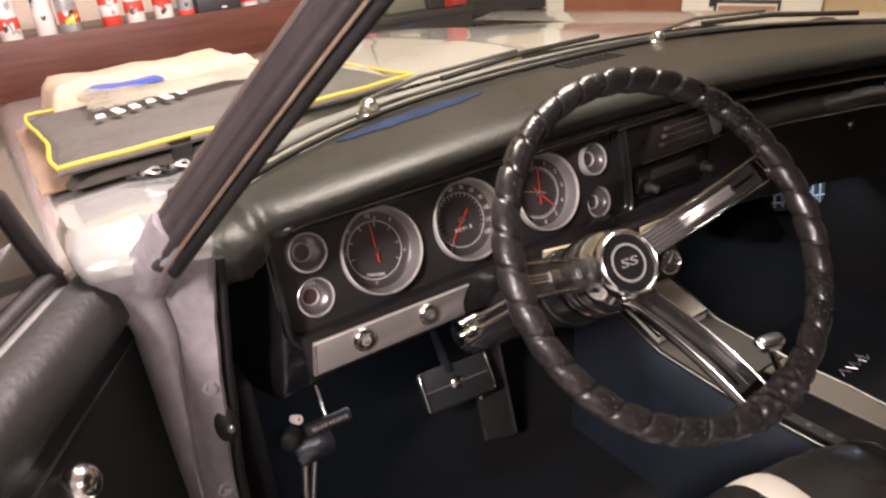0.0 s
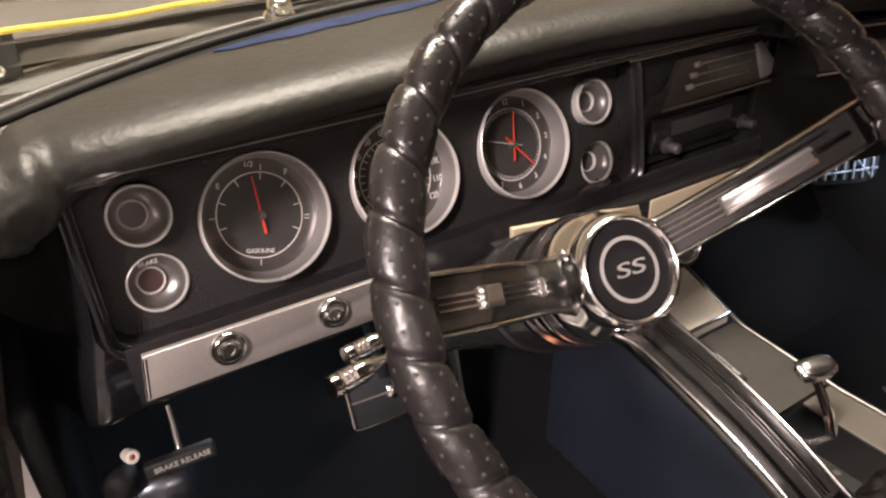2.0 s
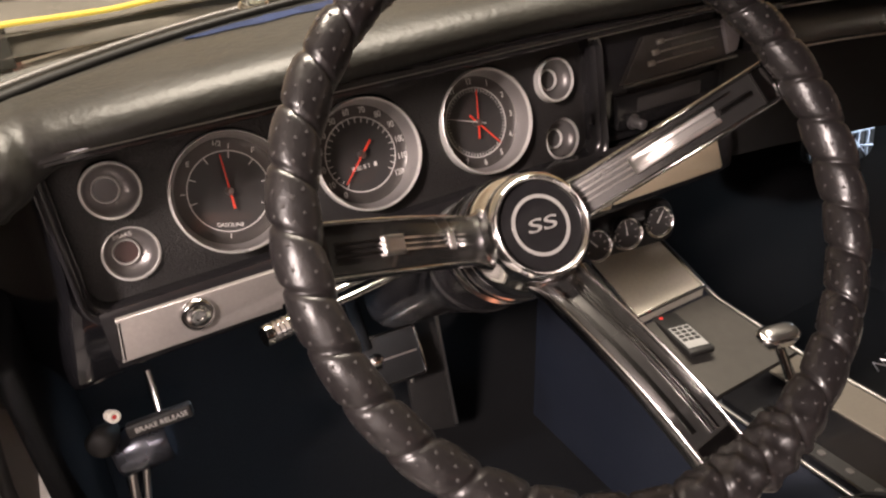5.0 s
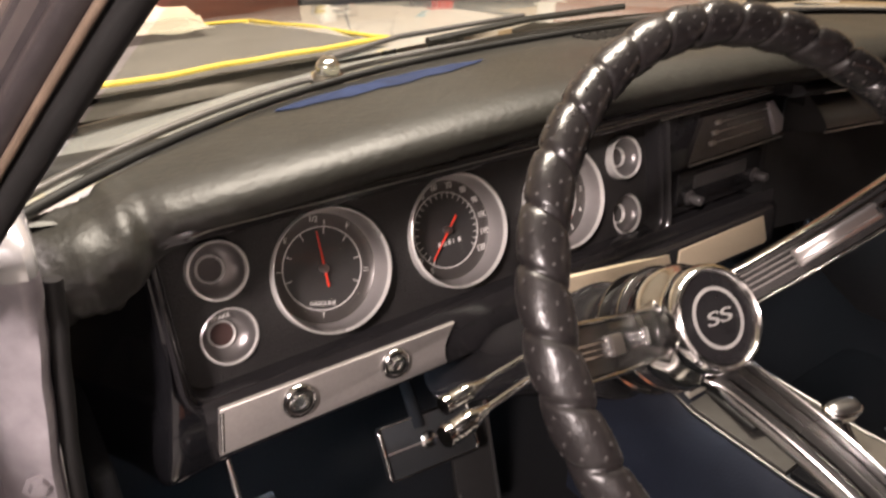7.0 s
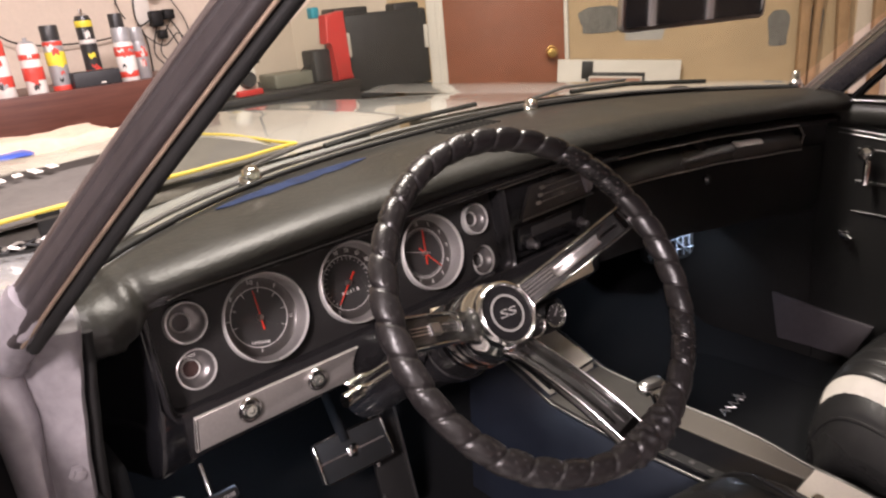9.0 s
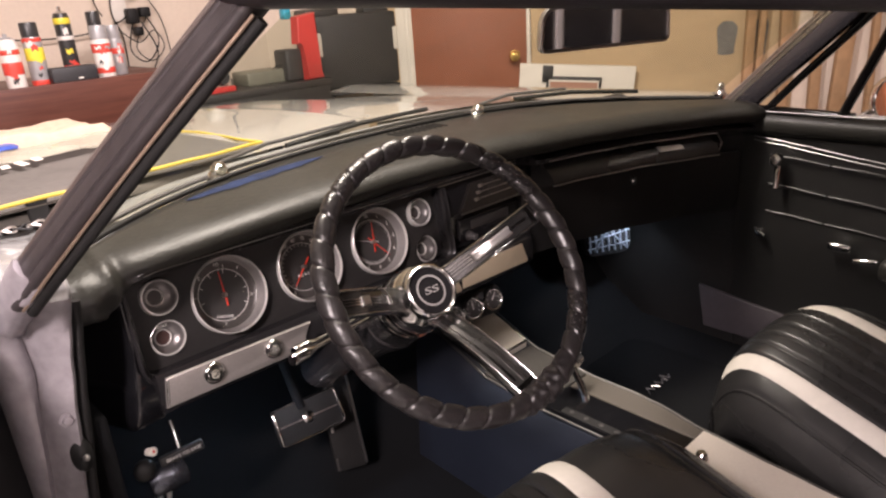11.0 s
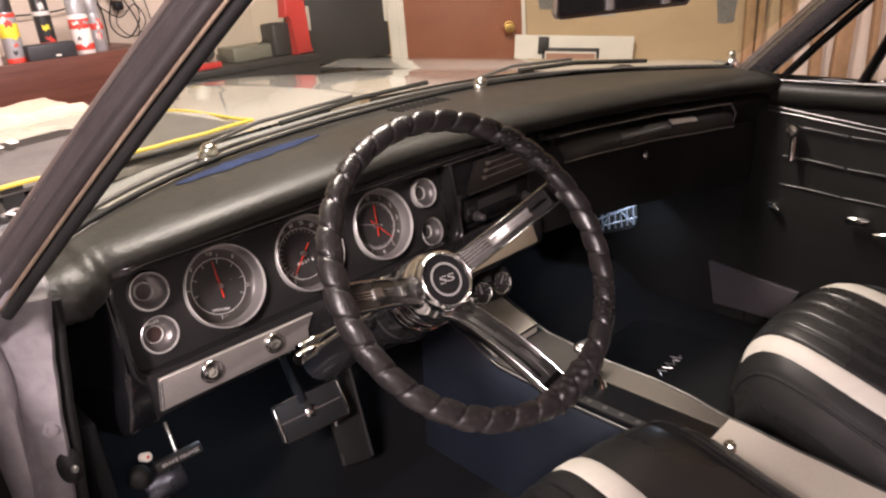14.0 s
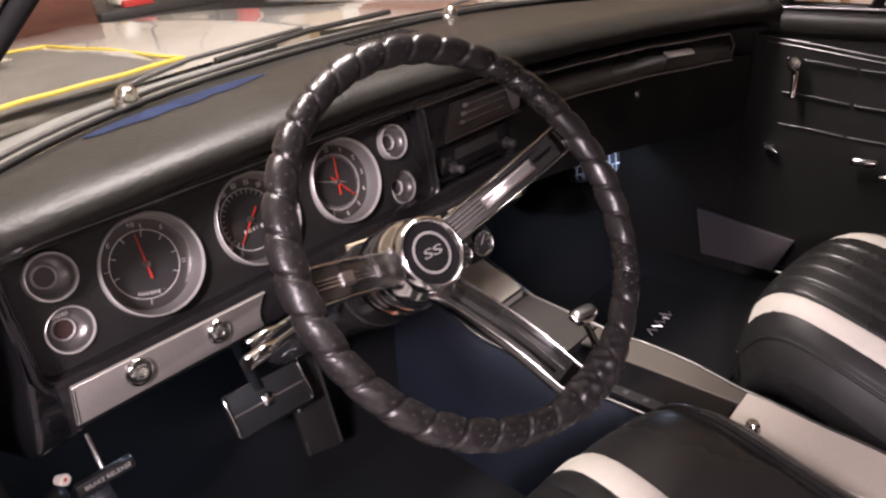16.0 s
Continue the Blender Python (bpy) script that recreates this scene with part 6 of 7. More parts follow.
lathe(bm, [(0, 0.012), (0.010, 0.011), (0.016, 0.005), (0.016, -0.01), (0.008, -0.03)], frame_of((-0.752, -0.055, 0.588), (-0.4, -0.9, 0.2)), 18)
part("cable_end", bm, RUBBER, brake)
bm = bmesh.new()
PB = frame_of((-0.733, -0.052, 0.612), (0.35, -0.9, 0.3))
lathe(bm, [(0.0025, 0.0030), (0.0045, 0.0040), (0.0068, 0.0030), (0.0072, 0.0), (0.0060, -0.012)], PB, 20)
button = part("button", bm, WHITE_PAINT, brake, "cream push button")
bm = bmesh.new()
lathe(bm, [(0, 0.0036), (0.0018, 0.0034), (0.0027, 0.0022)], PB, 12)
part("button_centre", bm, CASE_RED, button, "red centre")
bm = bmesh.new()
tube(bm, [(-0.735, -0.05, 0.545), (-0.745, -0.05, 0.48), (-0.75, -0.05, 0.40)], 0.005, 8)
part("cable", bm, BRUSHED, brake, "bare cable")
bm = bmesh.new()
tube(bm, [(-0.722, -0.05, 0.53), (-0.735, -0.05, 0.47), (-0.742, -0.05, 0.40)], 0.004, 8)
part("cable", bm, BRUSHED, brake, "bare cable")

mat_floor = thing("floor_mat", "black floor mat with a bright script badge", "floor mat", at=(0.47, -0.15, 0.19))
bm = bmesh.new()
slab(bm, round_rect(0.52, 0.42, 0.04), 0.010, at(0.47, -0.22, 0.192), 0.004)
part("mat_sheet", bm, CARPET, mat_floor)
for pts in ([(-0.055, 0.0), (-0.04, 0.02), (-0.03, 0.0), (-0.02, 0.018), (-0.008, -0.004)], [(-0.008, -0.004), (0.004, 0.022), (0.012, 0.0), (0.028, 0.014), (0.034, -0.002)], [(0.034, -0.002), (0.042, 0.028), (0.05, 0.0), (0.062, 0.012)]):
    bm = bmesh.new()
    tube(bm, [(0.528 + x, -0.222 + y, 0.205) for x, y in pts], 0.0018, 6)
    part("badge_stroke", bm, SATIN_SILVER, mat_floor, "bright script stroke")
# heater duct face under the passenger dash, lit by the courtesy lamp
duct = thing("heater_duct", "pale louvred heater duct under the passenger dash", "heater duct", at=(0.72, 0.12, 0.45))
DM = frame_of((0.765, 0.115, 0.524), (-0.45, -0.86, 0.15))
bm = bmesh.new()
slab(bm, round_rect(0.16, 0.165, 0.03), 0.02, DM @ at(0, 0, -0.02), 0.003)
part("backing", bm, MATT_BLACK, duct)
DUCT_GREY = mat("pale_blue_grey_plastic", (0.20, 0.22, 0.25), 0.45)
for k in range(7):
    bm = bmesh.new()
    box(bm, (0.0045, 0.14, 0.008), DM @ at(-0.063 + 0.021 * k, 0, 0.004), 0.001, 1)
    part("slat", bm, DUCT_GREY, duct)
for y, turn in ((0.045, 8), (0.012, 14), (-0.022, 10), (-0.052, 4), (0.0, 52), (0.0, -48)):
    bm = bmesh.new()
    box(bm, (0.146 if abs(turn) < 20 else 0.165, 0.0040, 0.007), DM @ at(0, y, 0.009) @ pose(0, 0, 0, 0, 0, turn), 0.001, 1)
    part("cross_bar", bm, DUCT_GREY, duct)

glow = mat("lit_lamp_lens", (0.9, 0.95, 1.0), 0.4)
glow.node_tree.nodes["Principled BSDF"].inputs["Emission Color"].default_value = (0.75, 0.88, 1.0, 1)
glow.node_tree.nodes["Principled BSDF"].inputs["Emission Strength"].default_value = 6.0
courtesy = thing("courtesy_lamp", "small lit courtesy lamp hanging under the passenger dash", "lamp", at=(0.80, 0.0, 0.585))
bm = bmesh.new()
lathe(bm, [(0, 0.0), (0.012, -0.003), (0.017, -0.010), (0.016, -0.018)], frame_of((0.796, -0.002, 0.580), (-0.4, 0.1, -1), up=(0, 1, 0)) @ at(0, 0, 0.010), 16)
part("lens", bm, glow, courtesy, "glowing white lens")
bm = bmesh.new()
lathe(bm, [(0.0170, -0.010), (0.0185, -0.012), (0.0185, -0.032), (0.008, -0.040), (0, -0.040)], frame_of((0.796, -0.002, 0.580), (-0.4, 0.1, -1), up=(0, 1, 0)) @ at(0, 0, 0.010), 16)
tube(bm, [(0.806, 0.0, 0.602), (0.812, 0.02, 0.64), (0.815, 0.04, 0.68)], 0.004, 8)
part("socket", bm, MATT_BLACK, courtesy)
# added copy: an unseen fixture for the inferred driver-side light
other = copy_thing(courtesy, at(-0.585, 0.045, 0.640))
tagged(other, "small lit courtesy lamp added out of sight under the driver dash", "lamp", group="courtesy lamps")
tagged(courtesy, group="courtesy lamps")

# ---------------------------------------------------------------- on the fender and hood
def cloth_sheet(bm, x0, x1, y0, y1, z, thick, amp, seed, slope=-0.035, skew=0.0, n=26):
    """Crumpled folded cloth with thickness and rolled edges."""
    rows = []
    for i in range(n + 1):
        u = i / n
        row = []
        for j in range(n + 1):
            v = j / n
            x = lerp(x0, x1, u) + 0.010 * noise.noise((v * 4, seed, 1))
            y = lerp(y0, y1, v) + skew * (u - 0.5) + 0.014 * noise.noise((u * 4, seed, 5))
            e = min(u, 1 - u, v, 1 - v) * 14
            edge = min(1, e) ** 0.5
            zz = z + slope * (y - 0.3) + thick * edge + amp * (noise.noise((x * 6, y * 6, seed)) + 0.5 * noise.noise((x * 15, y * 15, seed + 3)))
            row.append((x, y, zz))
        rows.append(row)
    loft(bm, rows)
    under = [[(x, y, z + slope * (y - 0.3) - 0.001) for x, y, _ in row] for row in (rows[0], rows[-1])]
    for a, b in ((rows[0], under[0]), (rows[-1], under[1])):
        loft(bm, [a, b])
    for k in (0, -1):
        loft(bm, [[r[k] for r in rows], [(r[k][0], r[k][1], z + slope * (r[k][1] - 0.3) - 0.001) for r in rows]])
    bmesh.ops.remove_doubles(bm, verts=bm.verts[:], dist=0.0002)
    return rows


tarp = thing("brown_cloth", "folded brown canvas work cloth lying on the fender", "cloth", at=(-0.6, 0.6, 0.93))
bm = bmesh.new()
cloth_sheet(bm, -0.935, -0.30, 0.330, 1.02, 0.926, 0.018, 0.004, 3.1, skew=0.10)
part("cloth_fold", bm, CLOTH_BROWN, tarp)
bm = bmesh.new()
cloth_sheet(bm, -0.86, -0.36, 0.86, 1.22, 0.935, 0.075, 0.016, 8.4)
part("cloth_fold", bm, CLOTH_TAN, tarp, "pale tan fold behind")

cover = thing("fender_cover", "charcoal fender cover with yellow piping draped over the fender", "fender cover", at=(-0.55, 0.6, 0.96))
bm = bmesh.new()
rows = cloth_sheet(bm, -0.905, -0.235, 0.300, 0.93, 0.955, 0.014, 0.004, 5.7, skew=0.12)
part("cover_sheet", bm, CLOTH_GREY, cover)
n = len(rows) - 1
loop = [rows[i][0] for i in range(n + 1)] + [rows[n][j] for j in range(1, n + 1)] + [rows[i][n] for i in range(n - 1, -1, -1)] + [rows[0][j] for j in range(n - 1, 0, -1)]
bm = bmesh.new()
tube(bm, [Vector(p) + Vector((0, 0, 0.012)) for p in loop], 0.0036, 8, closed=True)
part("piping", bm, YELLOW, cover, "bright yellow piping")
bm = bmesh.new()
cloth_sheet(bm, -0.90, -0.22, 0.300, 0.40, 0.930, 0.014, 0.004, 2.2, skew=0.10)
part("under_fold", bm, CLOTH_GREY, cover)
bm = bmesh.new()
box(bm, (0.034, 0.012, 0.056), at(-0.728, 0.280, 0.944) @ pose(0, 0, 0, 12, 0, 8), 0.003)
part("clip", bm, RUBBER, cover, "black strap clip")
rng = random.Random(7)
bm = bmesh.new()
for k in range(6):
    # slanted bars in place of a worn print
    c = Vector((-0.80 + 0.034 * k, 0.565 + 0.016 * k, 0.9705 + 0.001 * (k % 2)))
    tall = 0.030 + 0.010 * ((k * 2) % 3)
    slab(bm, [(-0.012, -tall / 2), (0.006, -tall / 2), (0.016, tall / 2), (0.0, tall / 2)], 0.0015, Matrix.Translation(c) @ pose(0, 0, 0, 0, 0, 18))
part("lettering", bm, WHITE_PAINT, cover, "white worn print as plain bars")
keys = thing("key_ring", "small bunch of dark keys and rings on the fender", "keys", at=(-0.78, 0.22, 0.93))
for k in range(4):
    bm = bmesh.new()
    c = Vector((-0.81 + 0.022 * k, 0.235 + 0.006 * (k % 2), 0.934))
    tube(bm, [c + Vector((0.014 * math.cos(a), 0.010 * math.sin(a), 0.003 * math.sin(2 * a))) for a in [2 * math.pi * i / 12 for i in range(12)]], 0.0022, 6, closed=True)
    part("ring", bm, BRUSHED if k % 2 else RUBBER, keys)
bag = thing("plastic_bag", "clear crinkled plastic bag with a blue print lying on the cover", "plastic bag", at=(-0.6, 0.75, 0.98))
bm = bmesh.new()
cloth_sheet(bm, -0.80, -0.40, 0.66, 0.90, 0.985, 0.010, 0.012, 11.3, skew=0.08)
part("bag_film", bm, glass_mat("clear_plastic_film", (0.72, 0.70, 0.70), 0.10, 0.30, 0.30), bag)
bm = bmesh.new()
cloth_sheet(bm, -0.78, -0.62, 0.80, 0.88, 0.996, 0.006, 0.006, 4.4, n=10)
part("bag_print", bm, BLUE, bag, "blue printed patch")

# ---------------------------------------------------------------- bench and its clutter
bench = thing("workbench", "long dark red-brown wooden workbench along the wall", "workbench", at=(-0.5, 2.2, 0))
bm = bmesh.new()
box(bm, (2.225, 0.030, 0.19), at(-0.8125, 1.955, 0.925), 0.003)
part("front_board", bm, WOOD_DARK, bench, "dark red-brown front board")
bm = bmesh.new()
box(bm, (2.225, 0.57, 0.035), at(-0.8125, 2.255, 0.995), 0.003)
part("bench_top", bm, WOOD_DARK, bench)
for x in (-1.85, -0.80, 0.22):
    bm = bmesh.new()
    box(bm, (0.09, 0.09, 0.97), at(x, 2.03, 0.49), 0.004)
    part("leg", bm, WOOD_DARK, bench)

low = thing("low_table", "dull black low table beside the workbench", "table", at=(0.68, 2.2, 0))
bm = bmesh.new()
box(bm, (0.74, 0.62, 0.030), at(0.68, 2.24, 0.870), 0.003)
part("tabletop", bm, CASE_BLACK, low)
bm = bmesh.new()
box(bm, (0.72, 0.025, 0.12), at(0.68, 1.95, 0.795), 0.003)
part("apron", bm, CASE_BLACK, low)
for x in (0.36, 1.00):
    for y in (1.99, 2.50):
        bm = bmesh.new()
        box(bm, (0.06, 0.06, 0.855), at(x, y, 0.4275), 0.003)
        part("leg", bm, CASE_BLACK, low)


def spray_can(x, y, h, r, body, cap, label, band=None, tall_cap=0.045, z0=1.0125):
    c = thing("spray_can", label, "spray can", group="spray cans on the bench", at=(x, y, z0))
    m = at(x, y, z0)
    bm = bmesh.new()
    hb = h - tall_cap
    prints = (BLACK_P, WHITE_P, RED_P, YEL_P) if body in (GREY_P, BLACK_P) else (RED_P, BLACK_P, GREY_P, WHITE_P)
    lathe(bm, [(0, 0), (r * 0.95, 0), (r, 0.004), (r, hb - 0.018), (r * 0.86, hb - 0.006), (r * 0.80, hb)], m, 24)
    part("can", bm, body, c)
    bm = bmesh.new()
    if tall_cap > 0.03:
        lathe(bm, [(r * 0.93, hb - 0.008), (r * 0.93, h - 0.006), (r * 0.85, h), (0, h)], m, 24)
    else:
        lathe(bm, [(r * 0.80, hb), (r * 0.45, hb + 0.008), (0.007, hb + 0.010), (0.007, h), (0, h)], m, 18)
    part("cap", bm, cap, c)
    if band:
        for k, (a, b, mt) in enumerate(band):
            bm = bmesh.new()
            lathe(bm, [(r + 0.0004, hb * a), (r + 0.0008, hb * a + 0.001), (r + 0.0008, hb * b - 0.001), (r + 0.0004, hb * b)], m, 24)
            part("label_band", bm, mt, c)
    # printed patches wrapped on the front of the can
    rng = random.Random(int(abs(x) * 1000) + 3)
    for k in range(5):
        bm = bmesh.new()
        a0 = radians(-150 + rng.uniform(0, 70))
        wide = rng.uniform(0.35, 0.9)
        z1 = rng.uniform(0.12, 0.78) * hb
        tall = rng.uniform(0.008, 0.026)
        rows = []
        for i in range(7):
            a = a0 + wide * i / 6
            sway = 0.004 * math.sin(i * 1.3 + k)
            rows.append([((r + 0.0012) * math.cos(a), (r + 0.0012) * math.sin(a), z1 + sway), ((r + 0.0014) * math.cos(a), (r + 0.0014) * math.sin(a), z1 + tall + sway)])
        loft(bm, rows, m)
        part("print_patch", bm, prints[rng.randrange(len(prints))], c)
    return c


RED_P = mat("red_print", (0.62, 0.06, 0.04), 0.4)
WHITE_P = mat("white_print", (0.70, 0.665, 0.61), 0.4)
GREY_P = mat("grey_print", (0.36, 0.36, 0.36), 0.35, 0.3)
BLACK_P = mat("black_print", (0.03, 0.03, 0.03), 0.35)
YEL_P = mat("yellow_print", (0.75, 0.62, 0.05), 0.4)
spray_can(-0.322, 2.0, 0.20, 0.034, WHITE_P, GREY_P, "white spray can with red label bands", [(0.3, 0.55, RED_P), (0.7, 0.8, RED_P)], 0.02)
spray_can(-0.230, 2.03, 0.235, 0.033, GREY_P, BLACK_P, "grey and black spray can with yellow print", [(0.86, 0.94, RED_P), (0.5, 0.75, YEL_P), (0.02, 0.12, RED_P)])
spray_can(-0.070, 2.16, 0.285, 0.031, BLACK_P, CHROME, "black spray can with yellow and red print", [(0.84, 0.93, YEL_P), (0.60, 0.66, WHITE_P), (0.12, 0.22, RED_P)], 0.025, 1.0125)
spray_can(0.020, 2.04, 0.205, 0.036, WHITE_P, GREY_P, "white spray can with grey cap and red bands", [(0.62, 0.84, RED_P), (0.12, 0.26, RED_P)])
spray_can(0.102, 2.12, 0.200, 0.033, GREY_P, GREY_P, "plain grey spray can with grey cap", [(0.55, 0.7, RED_P)])
spray_can(0.080, 2.24, 0.260, 0.030, BLACK_P, BLACK_P, "tall dark spray can", None)
for k in range(10):
    spray_can(-0.415 - 0.105 * k + 0.02 * math.sin(k * 2.3), 2.02 + 0.03 * math.cos(k * 1.7), 0.20 + 0.02 * math.sin(k * 3.1), 0.034, (WHITE_P, RED_P, GREY_P, WHITE_P)[k % 4], (RED_P, WHITE_P, BLACK_P)[k % 3], "white and red spray can standing in a row", [(0.25, 0.5, (RED_P, WHITE_P)[k % 2])])
spk = thing("speaker_box", "small black speaker box lying on the bench", "speaker", at=(-0.09, 2.0, 1.0125))
bm = bmesh.new()
box(bm, (0.170, 0.07, 0.062), at(-0.122, 1.995, 1.0435), 0.006)
part("case", bm, CASE_BLACK, spk)
bm = bmesh.new()
box(bm, (0.018, 0.002, 0.006), at(-0.105, 1.9595, 1.03))
part("badge", bm, WHITE_PAINT, spk)

strip = thing("wall_outlet", "white wall outlet crowded with black plugs and adapters", "outlet", at=(0.30, 2.52, 1.3))
bm = bmesh.new()
box(bm, (0.075, 0.012, 0.20), at(0.30, 2.532, 1.32), 0.004)
part("plate", bm, WHITE_PAINT, strip)
for x, z, sx, sz in ((0.30, 1.385, 0.05, 0.05), (0.285, 1.27, 0.055, 0.07), (0.345, 1.285, 0.05, 0.045), (0.30, 1.20, 0.04, 0.04)):
    bm = bmesh.new()
    box(bm, (sx, 0.05, sz), at(x + 0.06, 2.50, z - 0.03), 0.008)
    part("plug", bm, RUBBER, strip, "black power adapter")


def cord(label, pts, mt=RUBBER, r=0.0035):
    bm = bmesh.new()
    fine = []
    P = [Vector(p) + Vector((0.06, 0, -0.03)) for p in pts]
    for k in range(len(P) - 1):
        p0, p1, p2, p3 = P[max(k - 1, 0)], P[k], P[k + 1], P[min(k + 2, len(P) - 1)]
        for j in range(6):
            t = j / 6
            fine.append(0.5 * ((2 * p1) + (p2 - p0) * t + (2 * p0 - 5 * p1 + 4 * p2 - p3) * t * t + (3 * p1 - p0 - 3 * p2 + p3) * t ** 3))
    fine.append(P[-1])
    tube(bm, fine, r, 6)
    return tagged(part("power_cord", bm, mt), label, "cable", group="cords on the wall")


cord("black cord hanging from the wall outlet", [(0.29, 2.50, 1.26), (0.24, 2.48, 1.12), (0.30, 2.45, 1.06), (0.38, 2.47, 1.16), (0.33, 2.5, 1.30)])
cord("black cord looping over the bench", [(-0.45, 2.5, 1.35), (-0.30, 2.5, 1.22), (0.0, 2.5, 1.20), (0.20, 2.5, 1.24), (0.27, 2.5, 1.28)])
cord("black cord rising up the wall", [(0.30, 2.5, 1.40), (0.24, 2.52, 1.46), (0.20, 2.52, 1.30), (0.23, 2.52, 1.18), (0.22, 2.5, 1.02)])
cord("black cord hanging down the wall", [(0.05, 2.52, 1.9), (0.12, 2.52, 1.55), (0.13, 2.52, 1.35), (0.08, 2.3, 1.28)])
cord("thin black cord hanging from above", [(-0.10, 2.52, 1.9), (0.02, 2.52, 1.6), (0.10, 2.5, 1.38)], RUBBER, 0.0025)
cord("dark cable loop hung on the wall", [(0.72, 2.5, 1.55), (0.78, 2.5, 1.38), (0.90, 2.5, 1.30), (0.98, 2.5, 1.36), (0.93, 2.5, 1.55)])
cord("black cord sagging below the outlet", [(0.32, 2.49, 1.24), (0.36, 2.46, 1.10), (0.30, 2.45, 0.98), (0.34, 2.46, 0.91)])
cord("thin black cord tangled round the adapters", [(0.20, 2.5, 1.22), (0.28, 2.46, 1.15), (0.36, 2.46, 1.20), (0.40, 2.47, 1.12), (0.33, 2.47, 1.06), (0.27, 2.48, 1.13), (0.35, 2.5, 1.26)], RUBBER, 0.0028)
cord("thin black cord hanging beside the adapters", [(0.38, 2.52, 1.60), (0.36, 2.51, 1.40), (0.42, 2.5, 1.25), (0.43, 2.48, 1.08), (0.39, 2.47, 1.00)], RUBBER, 0.0028)
cord("red tipped yellow cord by the outlet", [(0.56, 2.5, 1.7), (0.54, 2.5, 1.5), (0.55, 2.5, 1.42)], YELLOW)

grinder = thing("bench_machine", "white bench machine with yellow and red details on the bench", "bench tool", at=(0.50, 2.1, 0.8850))
bm = bmesh.new()
box(bm, (0.13, 0.12, 0.11), at(0.49, 2.08, 0.9475), 0.012)
part("housing", bm, WHITE_PAINT, grinder)
bm = bmesh.new()
lathe(bm, [(0, 0.03), (0.034, 0.03), (0.040, 0.0), (0.036, -0.02)], frame_of((0.50, 2.02, 0.9525), (0, -1, 0.1)), 20)
part("motor_face", bm, CASE_BLACK, grinder)
bm = bmesh.new()
lathe(bm, [(0, 0.05), (0.038, 0.05), (0.042, 0.0)], at(0.47, 2.09, 1.0025), 18)
part("cup", bm, WHITE_P, grinder)
bm = bmesh.new()
box(bm, (0.035, 0.03, 0.03), at(0.42, 2.03, 0.9625), 0.005)
part("switch_box", bm, YELLOW, grinder)
bm = bmesh.new()
box(bm, (0.12, 0.05, 0.025), at(0.50, 2.02, 0.8965), 0.004)
part("foot", bm, CASE_RED, grinder)
bm = bmesh.new()
tube(bm, [(0.55, 2.08, 0.9725), (0.555, 2.08, 1.0725), (0.555, 2.08, 1.3725)], 0.006, 8)
box(bm, (0.09, 0.02, 0.012), at(0.555, 2.07, 1.0175), 0.003)
part("feed_rod", bm, CASE_BLACK, grinder)
tool = thing("tool_case", "flat grey-green metal tool case on the bench", "tool case", at=(0.76, 2.1, 0.8850))
bm = bmesh.new()
box(bm, (0.22, 0.16, 0.065), at(0.76, 2.12, 0.9175), 0.008)
part("case", bm, mat("grey_green_metal", (0.20, 0.20, 0.16), 0.45, 0.3), tool)
bm = bmesh.new()
tube(bm, [(0.80, 2.06, 0.9495), (0.82, 2.05, 0.9675), (0.86, 2.05, 0.9675), (0.875, 2.06, 0.9495)], 0.004, 8)
part("handle", bm, RUBBER, tool)

stand = thing("case_stand", "dull black stand under the storage case", "stand", at=(1.32, 2.16, 0))
bm = bmesh.new()
box(bm, (0.50, 0.30, 0.03), at(1.31, 2.16, 0.785) @ pose(0, 0, 0, 0, 0, -14), 0.003)
part("top", bm, CASE_BLACK, stand)
for x, y in ((1.13, 2.09), (1.49, 2.00), (1.15, 2.31), (1.51, 2.22)):
    bm = bmesh.new()
    box(bm, (0.05, 0.05, 0.77), at(x, y, 0.385), 0.003)
    part("leg", bm, CASE_BLACK, stand)
case = thing("storage_case", "black plastic storage case with white latches on a stand", "storage case", at=(1.30, 2.15, 0.80))
CM = Matrix.Translation((1.30, 2.02, 0)) @ pose(0, 0, 0, 0, 0, -14)
bm = bmesh.new()
box(bm, (0.50, 0.24, 0.375), CM @ at(0, 0.14, 0.989), 0.012)
for hx in (-0.16, 0.16):
    box(bm, (0.18, 0.20, 0.05), CM @ at(hx, 0.14, 1.185), 0.012)
part("body", bm, CASE_BLACK, case)
for x in (-0.205, 0.228):
    bm = bmesh.new()
    box(bm, (0.022, 0.015, 0.115), CM @ at(x, 0.014, 1.035), 0.003)
    part("latch", bm, WHITE_PAINT, case, "white latch")
redcase = thing("red_tool_box", "red and black plastic tool box", "tool box", at=(0.98, 2.05, 0.85))
bm = bmesh.new()
slab(bm, [(-0.020, -0.203), (0.078, -0.203), (0.074, -0.180), (0.056, -0.165), (0.062, 0.110), (-0.042, 0.095), (-0.055, -0.03), (-0.020, -0.03)], 0.06, frame_of((0.955, 2.02, 1.09), (0, -1, 0)), 0.008)
part("shell", bm, CASE_RED, redcase)
bm = bmesh.new()
box(bm, (0.095, 0.12, 0.150), at(0.895, 2.06, 0.961), 0.012)
part("side_bin", bm, CASE_BLACK, redcase, "black bin")
bm = bmesh.new()
box(bm, (0.04, 0.05, 0.05), at(0.905, 2.05, 1.20), 0.008)
part("blue_lid", bm, mat("teal_plastic", (0.03, 0.30, 0.40), 0.4), redcase, "teal lid")

